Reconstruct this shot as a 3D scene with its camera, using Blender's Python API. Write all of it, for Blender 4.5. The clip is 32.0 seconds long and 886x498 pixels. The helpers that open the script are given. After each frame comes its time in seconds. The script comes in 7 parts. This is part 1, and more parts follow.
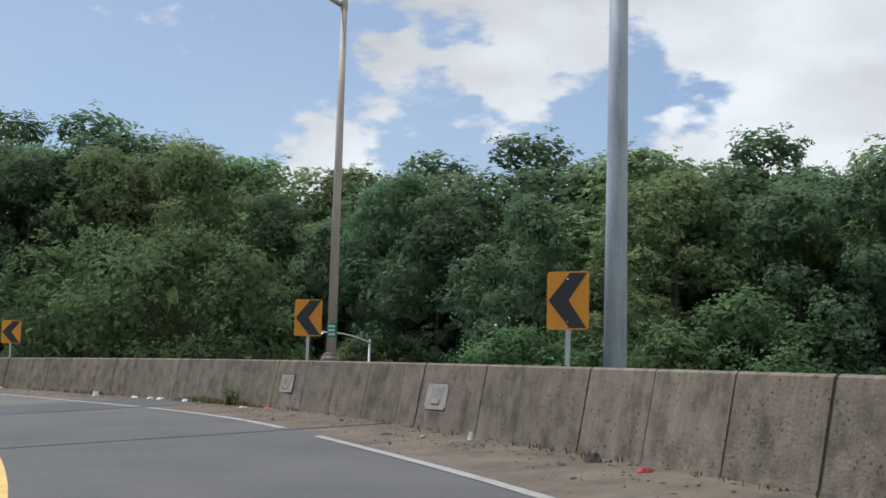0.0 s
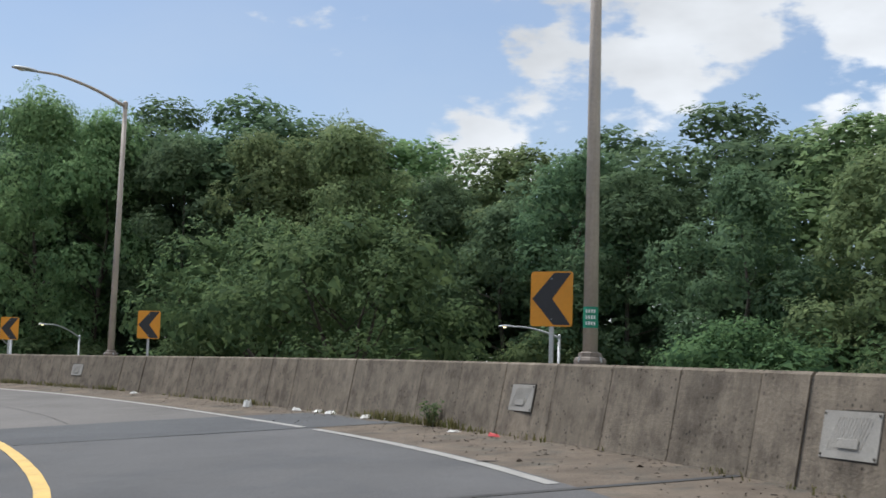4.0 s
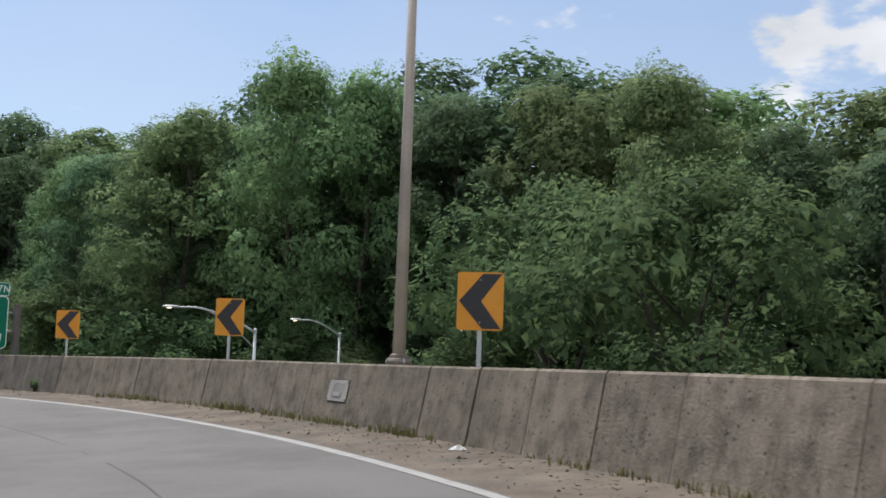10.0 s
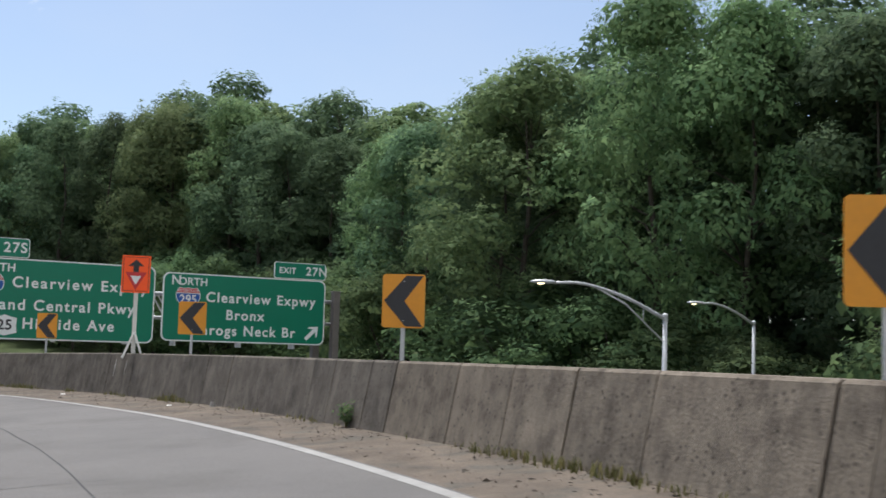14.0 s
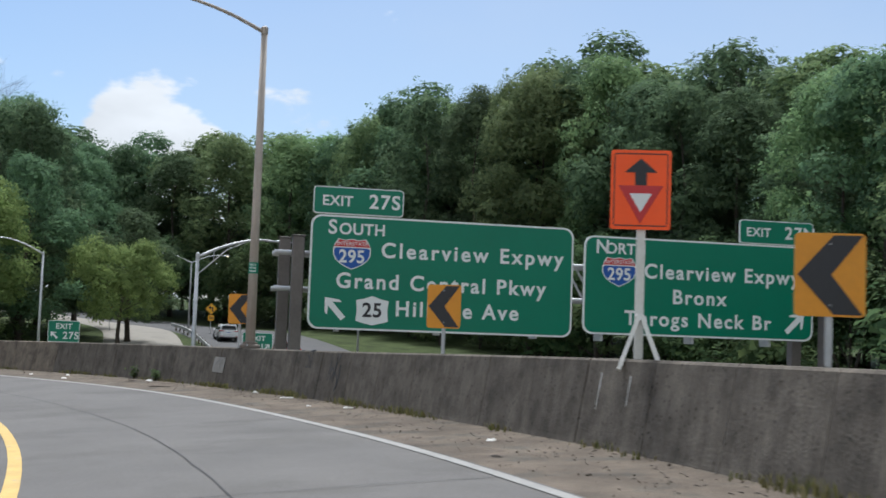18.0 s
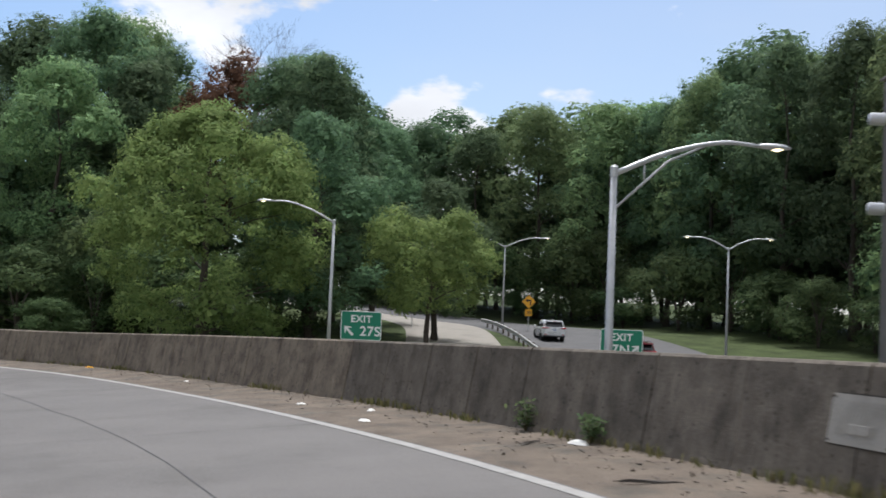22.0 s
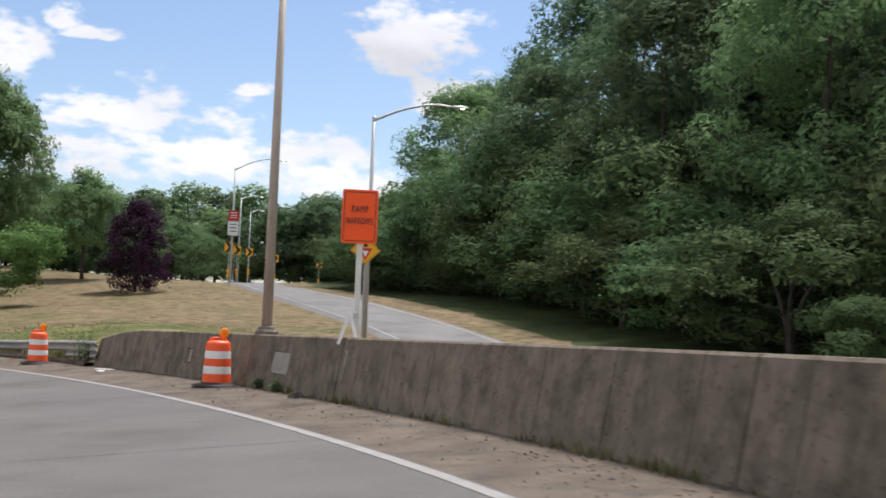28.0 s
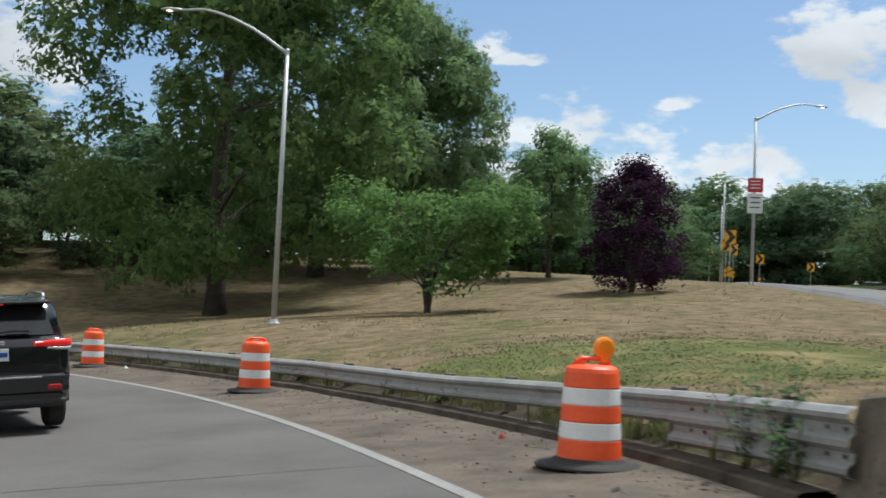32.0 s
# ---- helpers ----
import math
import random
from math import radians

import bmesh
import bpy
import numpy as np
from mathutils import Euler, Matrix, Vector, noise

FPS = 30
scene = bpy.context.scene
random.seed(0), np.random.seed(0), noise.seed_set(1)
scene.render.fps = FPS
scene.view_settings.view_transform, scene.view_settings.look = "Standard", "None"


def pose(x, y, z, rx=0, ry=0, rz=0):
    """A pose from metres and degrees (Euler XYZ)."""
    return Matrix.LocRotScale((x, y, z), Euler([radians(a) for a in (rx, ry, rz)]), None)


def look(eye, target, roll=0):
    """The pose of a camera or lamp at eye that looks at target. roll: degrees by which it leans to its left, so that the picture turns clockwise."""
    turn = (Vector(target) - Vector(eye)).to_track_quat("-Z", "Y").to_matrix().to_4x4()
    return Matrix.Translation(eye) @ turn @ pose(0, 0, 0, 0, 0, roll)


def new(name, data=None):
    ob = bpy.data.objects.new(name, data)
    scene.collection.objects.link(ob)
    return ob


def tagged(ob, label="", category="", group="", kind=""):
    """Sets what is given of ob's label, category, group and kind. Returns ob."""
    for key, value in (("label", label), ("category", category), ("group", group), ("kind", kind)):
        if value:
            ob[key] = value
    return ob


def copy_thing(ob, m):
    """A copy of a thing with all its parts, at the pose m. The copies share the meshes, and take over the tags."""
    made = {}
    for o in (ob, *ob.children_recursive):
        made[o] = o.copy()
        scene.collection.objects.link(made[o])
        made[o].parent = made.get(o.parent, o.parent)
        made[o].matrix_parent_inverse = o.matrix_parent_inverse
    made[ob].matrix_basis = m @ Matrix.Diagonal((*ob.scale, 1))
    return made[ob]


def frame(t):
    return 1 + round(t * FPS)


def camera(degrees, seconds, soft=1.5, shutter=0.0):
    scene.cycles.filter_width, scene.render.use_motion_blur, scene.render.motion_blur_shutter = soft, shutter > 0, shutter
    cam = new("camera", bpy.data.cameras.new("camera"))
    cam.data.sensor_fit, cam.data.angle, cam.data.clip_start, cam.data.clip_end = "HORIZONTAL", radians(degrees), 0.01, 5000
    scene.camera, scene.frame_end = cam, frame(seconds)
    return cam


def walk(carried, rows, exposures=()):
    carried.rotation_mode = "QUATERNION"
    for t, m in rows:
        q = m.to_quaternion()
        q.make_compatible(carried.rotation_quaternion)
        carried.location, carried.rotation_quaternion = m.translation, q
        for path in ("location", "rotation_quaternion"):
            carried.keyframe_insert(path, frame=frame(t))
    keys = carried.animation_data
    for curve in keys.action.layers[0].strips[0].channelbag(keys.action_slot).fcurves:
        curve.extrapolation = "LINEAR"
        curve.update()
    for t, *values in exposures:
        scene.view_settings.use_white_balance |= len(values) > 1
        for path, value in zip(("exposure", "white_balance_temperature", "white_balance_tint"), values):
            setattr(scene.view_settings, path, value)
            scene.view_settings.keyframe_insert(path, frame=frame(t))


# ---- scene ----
# camera and its walk
cam = camera(41.1, 32.0, 1.6, 0.3)
METRES, EYE = 150.0, 1.4
ROWS = [
    (0.0, 0.0, 0.0, 0.0, -0.18, 6.46, -1.56),
    (0.5, -0.0013, 0.0065, 0.0001, 0.65, 6.46, -1.57),
    (1.0, -0.0027, 0.0128, 0.0003, 1.49, 6.49, -1.6),
    (1.5, -0.0044, 0.02, 0.0003, 2.45, 6.4, -1.62),
    (2.0, -0.0061, 0.0269, 0.0005, 3.35, 6.28, -1.65),
    (2.5, -0.008, 0.0337, 0.0006, 4.28, 6.2, -1.67),
    (3.0, -0.01, 0.0405, 0.0007, 5.25, 6.2, -1.69),
    (3.5, -0.0121, 0.0474, 0.001, 6.22, 6.13, -1.73),
    (5.5, -0.0215, 0.074, 0.0015, 10.24, 5.96, -1.69),
    (6.0, -0.0242, 0.081, 0.0016, 11.28, 6.01, -1.68),
    (6.5, -0.0273, 0.0884, 0.0017, 12.34, 6.01, -1.68),
    (7.0, -0.0307, 0.0963, 0.0019, 13.51, 5.97, -1.7),
    (7.5, -0.0343, 0.1028, 0.002, 14.6, 6.02, -1.75),
    (8.0, -0.0386, 0.1122, 0.0023, 15.66, 6.12, -1.76),
    (8.5, -0.0438, 0.1232, 0.0025, 16.57, 5.96, -1.86),
    (9.0, -0.0494, 0.1352, 0.0025, 17.46, 5.87, -1.91),
    (9.5, -0.0557, 0.1475, 0.0027, 18.32, 5.81, -1.9),
    (10.0, -0.063, 0.1615, 0.0028, 19.24, 5.68, -1.97),
    (10.5, -0.0701, 0.1733, 0.0033, 20.44, 5.32, -1.92),
    (11.0, -0.0773, 0.1849, 0.0033, 21.98, 5.41, -1.73),
    (11.5, -0.0852, 0.1965, 0.0034, 23.82, 5.3, -1.67),
    (12.0, -0.0937, 0.208, 0.0034, 25.85, 5.2, -1.64),
    (12.5, -0.1024, 0.219, 0.0034, 27.92, 5.09, -1.7),
    (13.0, -0.1113, 0.2294, 0.0034, 29.99, 5.03, -1.69),
    (13.5, -0.1202, 0.239, 0.0035, 32.13, 4.96, -1.74),
    (14.0, -0.1296, 0.2484, 0.0035, 34.33, 4.88, -1.74),
    (14.5, -0.1392, 0.2572, 0.0036, 36.52, 4.77, -1.74),
    (16.5, -0.1823, 0.2898, 0.0033, 44.97, 4.33, -1.85),
    (17.0, -0.1946, 0.2975, 0.0033, 47.06, 4.21, -1.84),
    (17.5, -0.2071, 0.3048, 0.0029, 49.05, 4.19, -1.86),
    (18.0, -0.2222, 0.3132, 0.0029, 51.05, 4.05, -2.03),
    (18.5, -0.2361, 0.3201, 0.0025, 52.69, 3.92, -2.1),
    (19.0, -0.2512, 0.3274, 0.0022, 54.37, 3.89, -2.02),
    (19.5, -0.2672, 0.3347, 0.0022, 55.99, 3.79, -2.1),
    (20.0, -0.2841, 0.3418, 0.002, 57.63, 3.71, -2.06),
    (20.5, -0.3011, 0.3481, 0.0015, 59.22, 3.62, -2.17),
    (21.0, -0.3188, 0.354, 0.0011, 60.86, 3.57, -2.25),
    (21.5, -0.3376, 0.3602, 0.0008, 62.82, 3.53, -2.32),
    (22.0, -0.3585, 0.3659, 0.0003, 64.82, 3.51, -2.38),
    (22.5, -0.3804, 0.3712, -0.0002, 67.08, 3.49, -2.34),
    (23.0, -0.4028, 0.3753, -0.0008, 69.75, 3.52, -2.31),
    (23.5, -0.4256, 0.3783, -0.0012, 72.41, 3.48, -2.29),
    (24.0, -0.4496, 0.3806, -0.0015, 75.07, 3.44, -2.2),
    (24.5, -0.4739, 0.3816, -0.002, 77.7, 3.46, -2.08),
    (25.0, -0.4975, 0.3817, -0.0027, 80.26, 3.48, -2.27),
    (25.5, -0.5215, 0.3806, -0.0027, 82.82, 3.28, -2.29),
    (27.5, -0.614, 0.366, -0.0051, 92.71, 3.47, -2.29),
    (28.0, -0.6355, 0.36, -0.0052, 95.12, 3.34, -2.37),
    (28.5, -0.6584, 0.353, -0.0056, 97.58, 3.45, -2.37),
    (29.0, -0.6772, 0.346, -0.0059, 100.06, 3.42, -2.41),
    (29.5, -0.6955, 0.338, -0.0063, 102.52, 3.39, -2.5),
    (30.0, -0.7157, 0.3287, -0.0068, 105.07, 3.45, -2.51),
    (30.5, -0.7337, 0.3193, -0.0069, 107.39, 3.4, -2.58),
    (31.0, -0.7554, 0.3071, -0.0078, 110.11, 3.43, -2.6),
    (31.5, -0.7748, 0.2947, -0.0083, 112.76, 3.4, -2.62),
    (32.0, -0.7922, 0.2826, -0.0087, 115.5, 3.22, -2.46),
]
walk(cam, [(t, pose(METRES * x, METRES * y, EYE + METRES * z, 90 + pitch, roll, yaw)) for t, x, y, z, yaw, pitch, roll in ROWS],
     [(0, 0.24, 5990, 9), (3, 0.32, 6010, 9), (7, 0.41, 6060, 10), (9, 0.45, 6090, 11), (14, 0.50, 6060, 11), (16, 0.44, 5910, 9), (19, 0.40, 5830, 8), (21, 0.43, 5930, 10), (23, 0.50, 6110, 13),
      (25, 0.50, 6140, 15), (28, 0.53, 6230, 14), (30, 0.37, 6030, 10), (32, 0.30, 5980, 6)])

# world: sky with broken cloud, and the sun
SUN_AZ, SUN_EL = -60.0, 66.0          # degrees clockwise from +y, degrees up
world = bpy.data.worlds.new("sky")
scene.world = world
world.use_nodes = True
wn, wl = world.node_tree.nodes, world.node_tree.links
wn.clear()
w_out = wn.new("ShaderNodeOutputWorld")
w_bg = wn.new("ShaderNodeBackground")
w_sky = wn.new("ShaderNodeTexSky")
w_sky.sky_type = "NISHITA"
w_sky.sun_disc = False
w_sky.sun_elevation, w_sky.sun_rotation = radians(SUN_EL), radians(SUN_AZ)
w_sky.air_density, w_sky.dust_density, w_sky.ozone_density = 1.0, 0.7, 1.3
w_bg.inputs["Strength"].default_value = 0.098


def wmath(op, a, b=None, clamp=False):
    n = wn.new("ShaderNodeMath")
    n.operation, n.use_clamp = op, clamp
    for i, v in enumerate((a, b)):
        if v is None:
            continue
        if isinstance(v, (int, float)):
            n.inputs[i].default_value = v
        else:
            wl.new(v, n.inputs[i])
    return n.outputs[0]


w_co = wn.new("ShaderNodeTexCoord")
w_map = wn.new("ShaderNodeMapping")
w_map.inputs["Scale"].default_value = (1.0, 1.0, 2.1)
wl.new(w_co.outputs["Generated"], w_map.inputs["Vector"])


def wnoise(scale, detail, offset):
    n = wn.new("ShaderNodeTexNoise")
    n.noise_dimensions = "4D"
    n.inputs["W"].default_value = offset
    n.inputs["Scale"].default_value, n.inputs["Detail"].default_value = scale, detail
    n.inputs["Roughness"].default_value = 0.52
    wl.new(w_map.outputs["Vector"], n.inputs["Vector"])
    return n.outputs["Fac"]


def wbank(az, el, reach):
    """A smooth bump of cloud towards a direction: degrees clockwise from +y, degrees up, degrees across."""
    d = Vector((math.sin(radians(az)) * math.cos(radians(el)), math.cos(radians(az)) * math.cos(radians(el)), math.sin(radians(el))))
    n = wn.new("ShaderNodeVectorMath")
    n.operation = "DOT_PRODUCT"
    n.inputs[1].default_value = d
    wl.new(w_co.outputs["Generated"], n.inputs[0])
    r = wn.new("ShaderNodeMapRange")
    r.interpolation_type = "SMOOTHSTEP"
    r.inputs["From Min"].default_value, r.inputs["From Max"].default_value = math.cos(radians(reach)), 1.0
    r.inputs["To Min"].default_value, r.inputs["To Max"].default_value = 0.0, 1.0
    wl.new(n.outputs["Value"], r.inputs["Value"])
    return r.outputs["Result"]


cover = wmath("ADD", wmath("MULTIPLY", wnoise(5.2, 10, 3.1), 1.0), wmath("MULTIPLY", wnoise(1.1, 3, 7.7), 0.35))
cover = wmath("ADD", cover, wmath("MULTIPLY", wmath("SUBTRACT", wnoise(15.0, 10, 5.5), 0.5), 0.95))
# Out-of-view banks at -50, 60, 105 and -170 added to brighten and soften the light
for az, el, reach, weight in ((24, 17, 17, 0.20), (0, 17, 11, 0.10), (-104, 13, 40, -0.26), (-50, 66, 38, 0.30), (60, 60, 40, 0.2), (105, 35, 70, 0.22), (-170, 35, 50, 0.14), (-20, 17, 14, -0.16), (-35, 24, 14, -0.14), (-44, 17, 24, -0.20),
                              (-66, 9.0, 3.2, 0.30), (-63.5, 8.6, 2.4, 0.16)):
    cover = wmath("ADD", cover, wmath("MULTIPLY", wbank(az, el, reach), weight))
w_mask = wn.new("ShaderNodeMapRange")
w_mask.interpolation_type = "SMOOTHSTEP"
w_mask.inputs["From Min"].default_value, w_mask.inputs["From Max"].default_value = 0.68, 0.80
wl.new(cover, w_mask.inputs["Value"])


def puff(az, el, half, rise):
    """One heap cloud: towards az, el, half its width and its height in degrees; its base is flatter than its top."""
    a, e = radians(az), radians(el)
    east = Vector((math.cos(a), -math.sin(a), 0))
    upward = Vector((-math.sin(a) * math.sin(e), -math.cos(a) * math.sin(e), math.cos(e)))
    out = []
    for axis_dir, size in ((east, half), (upward, rise)):
        n = wn.new("ShaderNodeVectorMath")
        n.operation = "DOT_PRODUCT"
        n.inputs[1].default_value = axis_dir / math.sin(radians(size))
        wl.new(w_co.outputs["Generated"], n.inputs[0])
        out.append(n.outputs["Value"])
    v = wmath("MAXIMUM", out[1], wmath("MULTIPLY", out[1], -2.0))
    r2 = wmath("ADD", wmath("MULTIPLY", out[0], out[0]), wmath("MULTIPLY", v, v))
    n = wn.new("ShaderNodeVectorMath")
    n.operation = "DOT_PRODUCT"
    n.inputs[1].default_value = Vector((math.sin(a), math.cos(a), 0))
    wl.new(w_co.outputs["Generated"], n.inputs[0])
    away = wmath("MULTIPLY", wmath("LESS_THAN", n.outputs["Value"], 0.3), 6.0)
    return wmath("SUBTRACT", wmath("MAXIMUM", wmath("SUBTRACT", 1.0, r2), -4.0), away)


heaps = -4.0
for az, el, half, rise in ((-96.6, 12.6, 3.4, 2.3), (-95.2, 10.3, 1.8, 1.7), (-109.2, 9.0, 4.6, 1.7), (-112.2, 6.6, 4.4, 1.9), (-106.2, 6.9, 3.4, 1.4), (-101.4, 6.7, 3.0, 2.4), (-98.6, 6.2, 2.6, 1.0),
                           (-116.2, 11.0, 2.0, 1.8), (-113.6, 12.9, 0.9, 0.9), (-112.4, 12.4, 1.3, 0.5), (-136.5, 11.0, 4.0, 4.5), (-104.8, 10.4, 1.1, 0.45), (-120.5, 7.5, 4.0, 2.4)):
    heaps = wmath("MAXIMUM", puff(az, el, half, rise), heaps)
heaps = wmath("ADD", heaps, wmath("ADD", wmath("MULTIPLY", wmath("SUBTRACT", wnoise(15.0, 8, 2.2), 0.5), 4.6), wmath("MULTIPLY", wmath("SUBTRACT", wnoise(46.0, 8, 4.4), 0.5), 3.6)))
w_heap = wn.new("ShaderNodeMapRange")
w_heap.interpolation_type = "SMOOTHSTEP"
w_heap.inputs["From Min"].default_value, w_heap.inputs["From Max"].default_value = -0.15, 0.95
wl.new(heaps, w_heap.inputs["Value"])
w_tone = wn.new("ShaderNodeMapRange")
w_tone.inputs["From Min"].default_value, w_tone.inputs["From Max"].default_value = 0.35, 0.65
w_tone.inputs["To Min"].default_value, w_tone.inputs["To Max"].default_value = 5.2, 7.8
wl.new(wnoise(5.0, 5, 1.3), w_tone.inputs["Value"])
w_white = wn.new("ShaderNodeMixRGB")
w_white.blend_type = "MULTIPLY"
w_white.inputs["Fac"].default_value = 1.0
w_white.inputs["Color1"].default_value = (1.0, 0.995, 0.985, 1)
wl.new(w_tone.outputs["Result"], w_white.inputs["Color2"])
w_mix = wn.new("ShaderNodeMixRGB")
wl.new(wmath("MAXIMUM", w_mask.outputs["Result"], wmath("MULTIPLY", w_heap.outputs["Result"], 0.95)), w_mix.inputs["Fac"])
# thin high veil
w_veil = wn.new("ShaderNodeMixRGB")
wl.new(wmath("MULTIPLY", wbank(-28, 14, 62), wmath("MULTIPLY", wnoise(2.6, 6, 9.4), 0.62)), w_veil.inputs["Fac"])
wl.new(w_sky.outputs["Color"], w_veil.inputs["Color1"])
w_veil.inputs["Color2"].default_value = (5.6, 5.8, 6.0, 1)
wl.new(w_veil.outputs["Color"], w_mix.inputs["Color1"])
wl.new(w_white.outputs["Color"], w_mix.inputs["Color2"])
wl.new(w_mix.outputs["Color"], w_bg.inputs["Color"])
wl.new(w_bg.outputs["Background"], w_out.inputs["Surface"])

sun = new("sun", bpy.data.lights.new("sun", "SUN"))
sun.data.energy, sun.data.angle, sun.data.color = 4.0, radians(11.0), (1.0, 0.955, 0.89)
_a, _e = radians(SUN_AZ), radians(SUN_EL)
sun.matrix_world = look((math.sin(_a) * math.cos(_e) * 200, math.cos(_a) * math.cos(_e) * 200, math.sin(_e) * 200), (0, 0, 0))

# materials
def material(name, colour, rough=0.8, metal=0.0, spread=0.25, scale=3.0, fine=40.0, bump=0.15, bump_scale=None, tint=None, object_random=0.0,
             island_random=0.0, streak=0.0, spec=0.5, coat=0.0, distance=0.02, tint_scale=None, tint_cut=(0.5, 0.66), pits=0.0):
    """A surface with large blotches, fine grain and relief in metres; tint: a second colour in stains."""
    m = bpy.data.materials.new(name)
    m.use_nodes = True
    n, l = m.node_tree.nodes, m.node_tree.links
    b = n["Principled BSDF"]
    b.inputs["Roughness"].default_value, b.inputs["Metallic"].default_value = rough, metal
    b.inputs["Specular IOR Level"].default_value = spec
    b.inputs["Coat Weight"].default_value = coat
    geo = n.new("ShaderNodeNewGeometry")

    def noisy(sc, detail, rough_=0.6, stretch=None):
        t = n.new("ShaderNodeTexNoise")
        t.inputs["Scale"].default_value, t.inputs["Detail"].default_value, t.inputs["Roughness"].default_value = sc, detail, rough_
        v = geo.outputs["Position"]
        if stretch:
            mp = n.new("ShaderNodeMapping")
            mp.inputs["Scale"].default_value = stretch
            l.new(v, mp.inputs["Vector"])
            v = mp.outputs["Vector"]
        l.new(v, t.inputs["Vector"])
        return t.outputs["Fac"]

    def ranged(v, lo, hi, a=0.3, z=0.7):
        r = n.new("ShaderNodeMapRange")
        r.inputs["From Min"].default_value, r.inputs["From Max"].default_value = a, z
        r.inputs["To Min"].default_value, r.inputs["To Max"].default_value = lo, hi
        l.new(v, r.inputs["Value"])
        return r.outputs["Result"]

    def times(a, c):
        t = n.new("ShaderNodeMath")
        t.operation = "MULTIPLY"
        l.new(a, t.inputs[0])
        if isinstance(c, (int, float)):
            t.inputs[1].default_value = c
        else:
            l.new(c, t.inputs[1])
        return t.outputs[0]

    value = times(ranged(noisy(scale, 5), 1 - spread, 1 + spread), ranged(noisy(fine, 3), 1 - spread * 0.7, 1 + spread * 0.7))
    if object_random:
        info = n.new("ShaderNodeObjectInfo")
        value = times(value, ranged(info.outputs["Random"], 1 - object_random, 1 + object_random, 0, 1))
    if island_random:
        value = times(value, ranged(geo.outputs["Random Per Island"], 1 - island_random, 1 + island_random, 0, 1))
    if streak:
        value = times(value, ranged(noisy(1.0, 4, 0.6, (4.5, 4.5, 0.35)), 1 - streak, 1 + streak * 0.5))
        value = times(value, ranged(noisy(1.0, 5, 0.65, (17.0, 17.0, 0.8)), 1 - streak * 0.55, 1 + streak * 0.45))
    if pits:
        vo = n.new("ShaderNodeTexVoronoi")
        vo.inputs["Scale"].default_value = pits
        l.new(geo.outputs["Position"], vo.inputs["Vector"])
        pit = ranged(vo.outputs["Distance"], 0.38, 1.0, 0.13, 0.25)
        gate = ranged(noisy(2.3, 3), 0.0, 1.0, 0.46, 0.56)
        keep = n.new("ShaderNodeMath")
        keep.operation = "MAXIMUM"
        l.new(pit, keep.inputs[0])
        inv = n.new("ShaderNodeMath")
        inv.operation = "SUBTRACT"
        inv.inputs[0].default_value = 1.0
        l.new(gate, inv.inputs[1])
        l.new(inv.outputs[0], keep.inputs[1])
        value = times(value, keep.outputs[0])
    col = n.new("ShaderNodeMixRGB")
    col.blend_type = "MULTIPLY"
    col.inputs["Fac"].default_value = 1.0
    base = (*colour, 1)
    if tint:
        mixer = n.new("ShaderNodeMixRGB")
        mixer.inputs["Color1"].default_value, mixer.inputs["Color2"].default_value = base, (*tint, 1)
        l.new(ranged(noisy(tint_scale or scale * 1.7, 6, 0.65), 0, 1, *tint_cut), mixer.inputs["Fac"])
        l.new(mixer.outputs["Color"], col.inputs["Color1"])
    else:
        col.inputs["Color1"].default_value = base
    l.new(value, col.inputs["Color2"])
    l.new(col.outputs["Color"], b.inputs["Base Color"])
    l.new(ranged(noisy(fine * 0.5, 3), max(0.03, rough - 0.1), min(1, rough + 0.1)), b.inputs["Roughness"])
    if bump:
        bp = n.new("ShaderNodeBump")
        bp.inputs["Strength"].default_value, bp.inputs["Distance"].default_value = bump, distance
        l.new(noisy(bump_scale or fine, 5, 0.7), bp.inputs["Height"])
        l.new(bp.outputs["Normal"], b.inputs["Normal"])
    return m


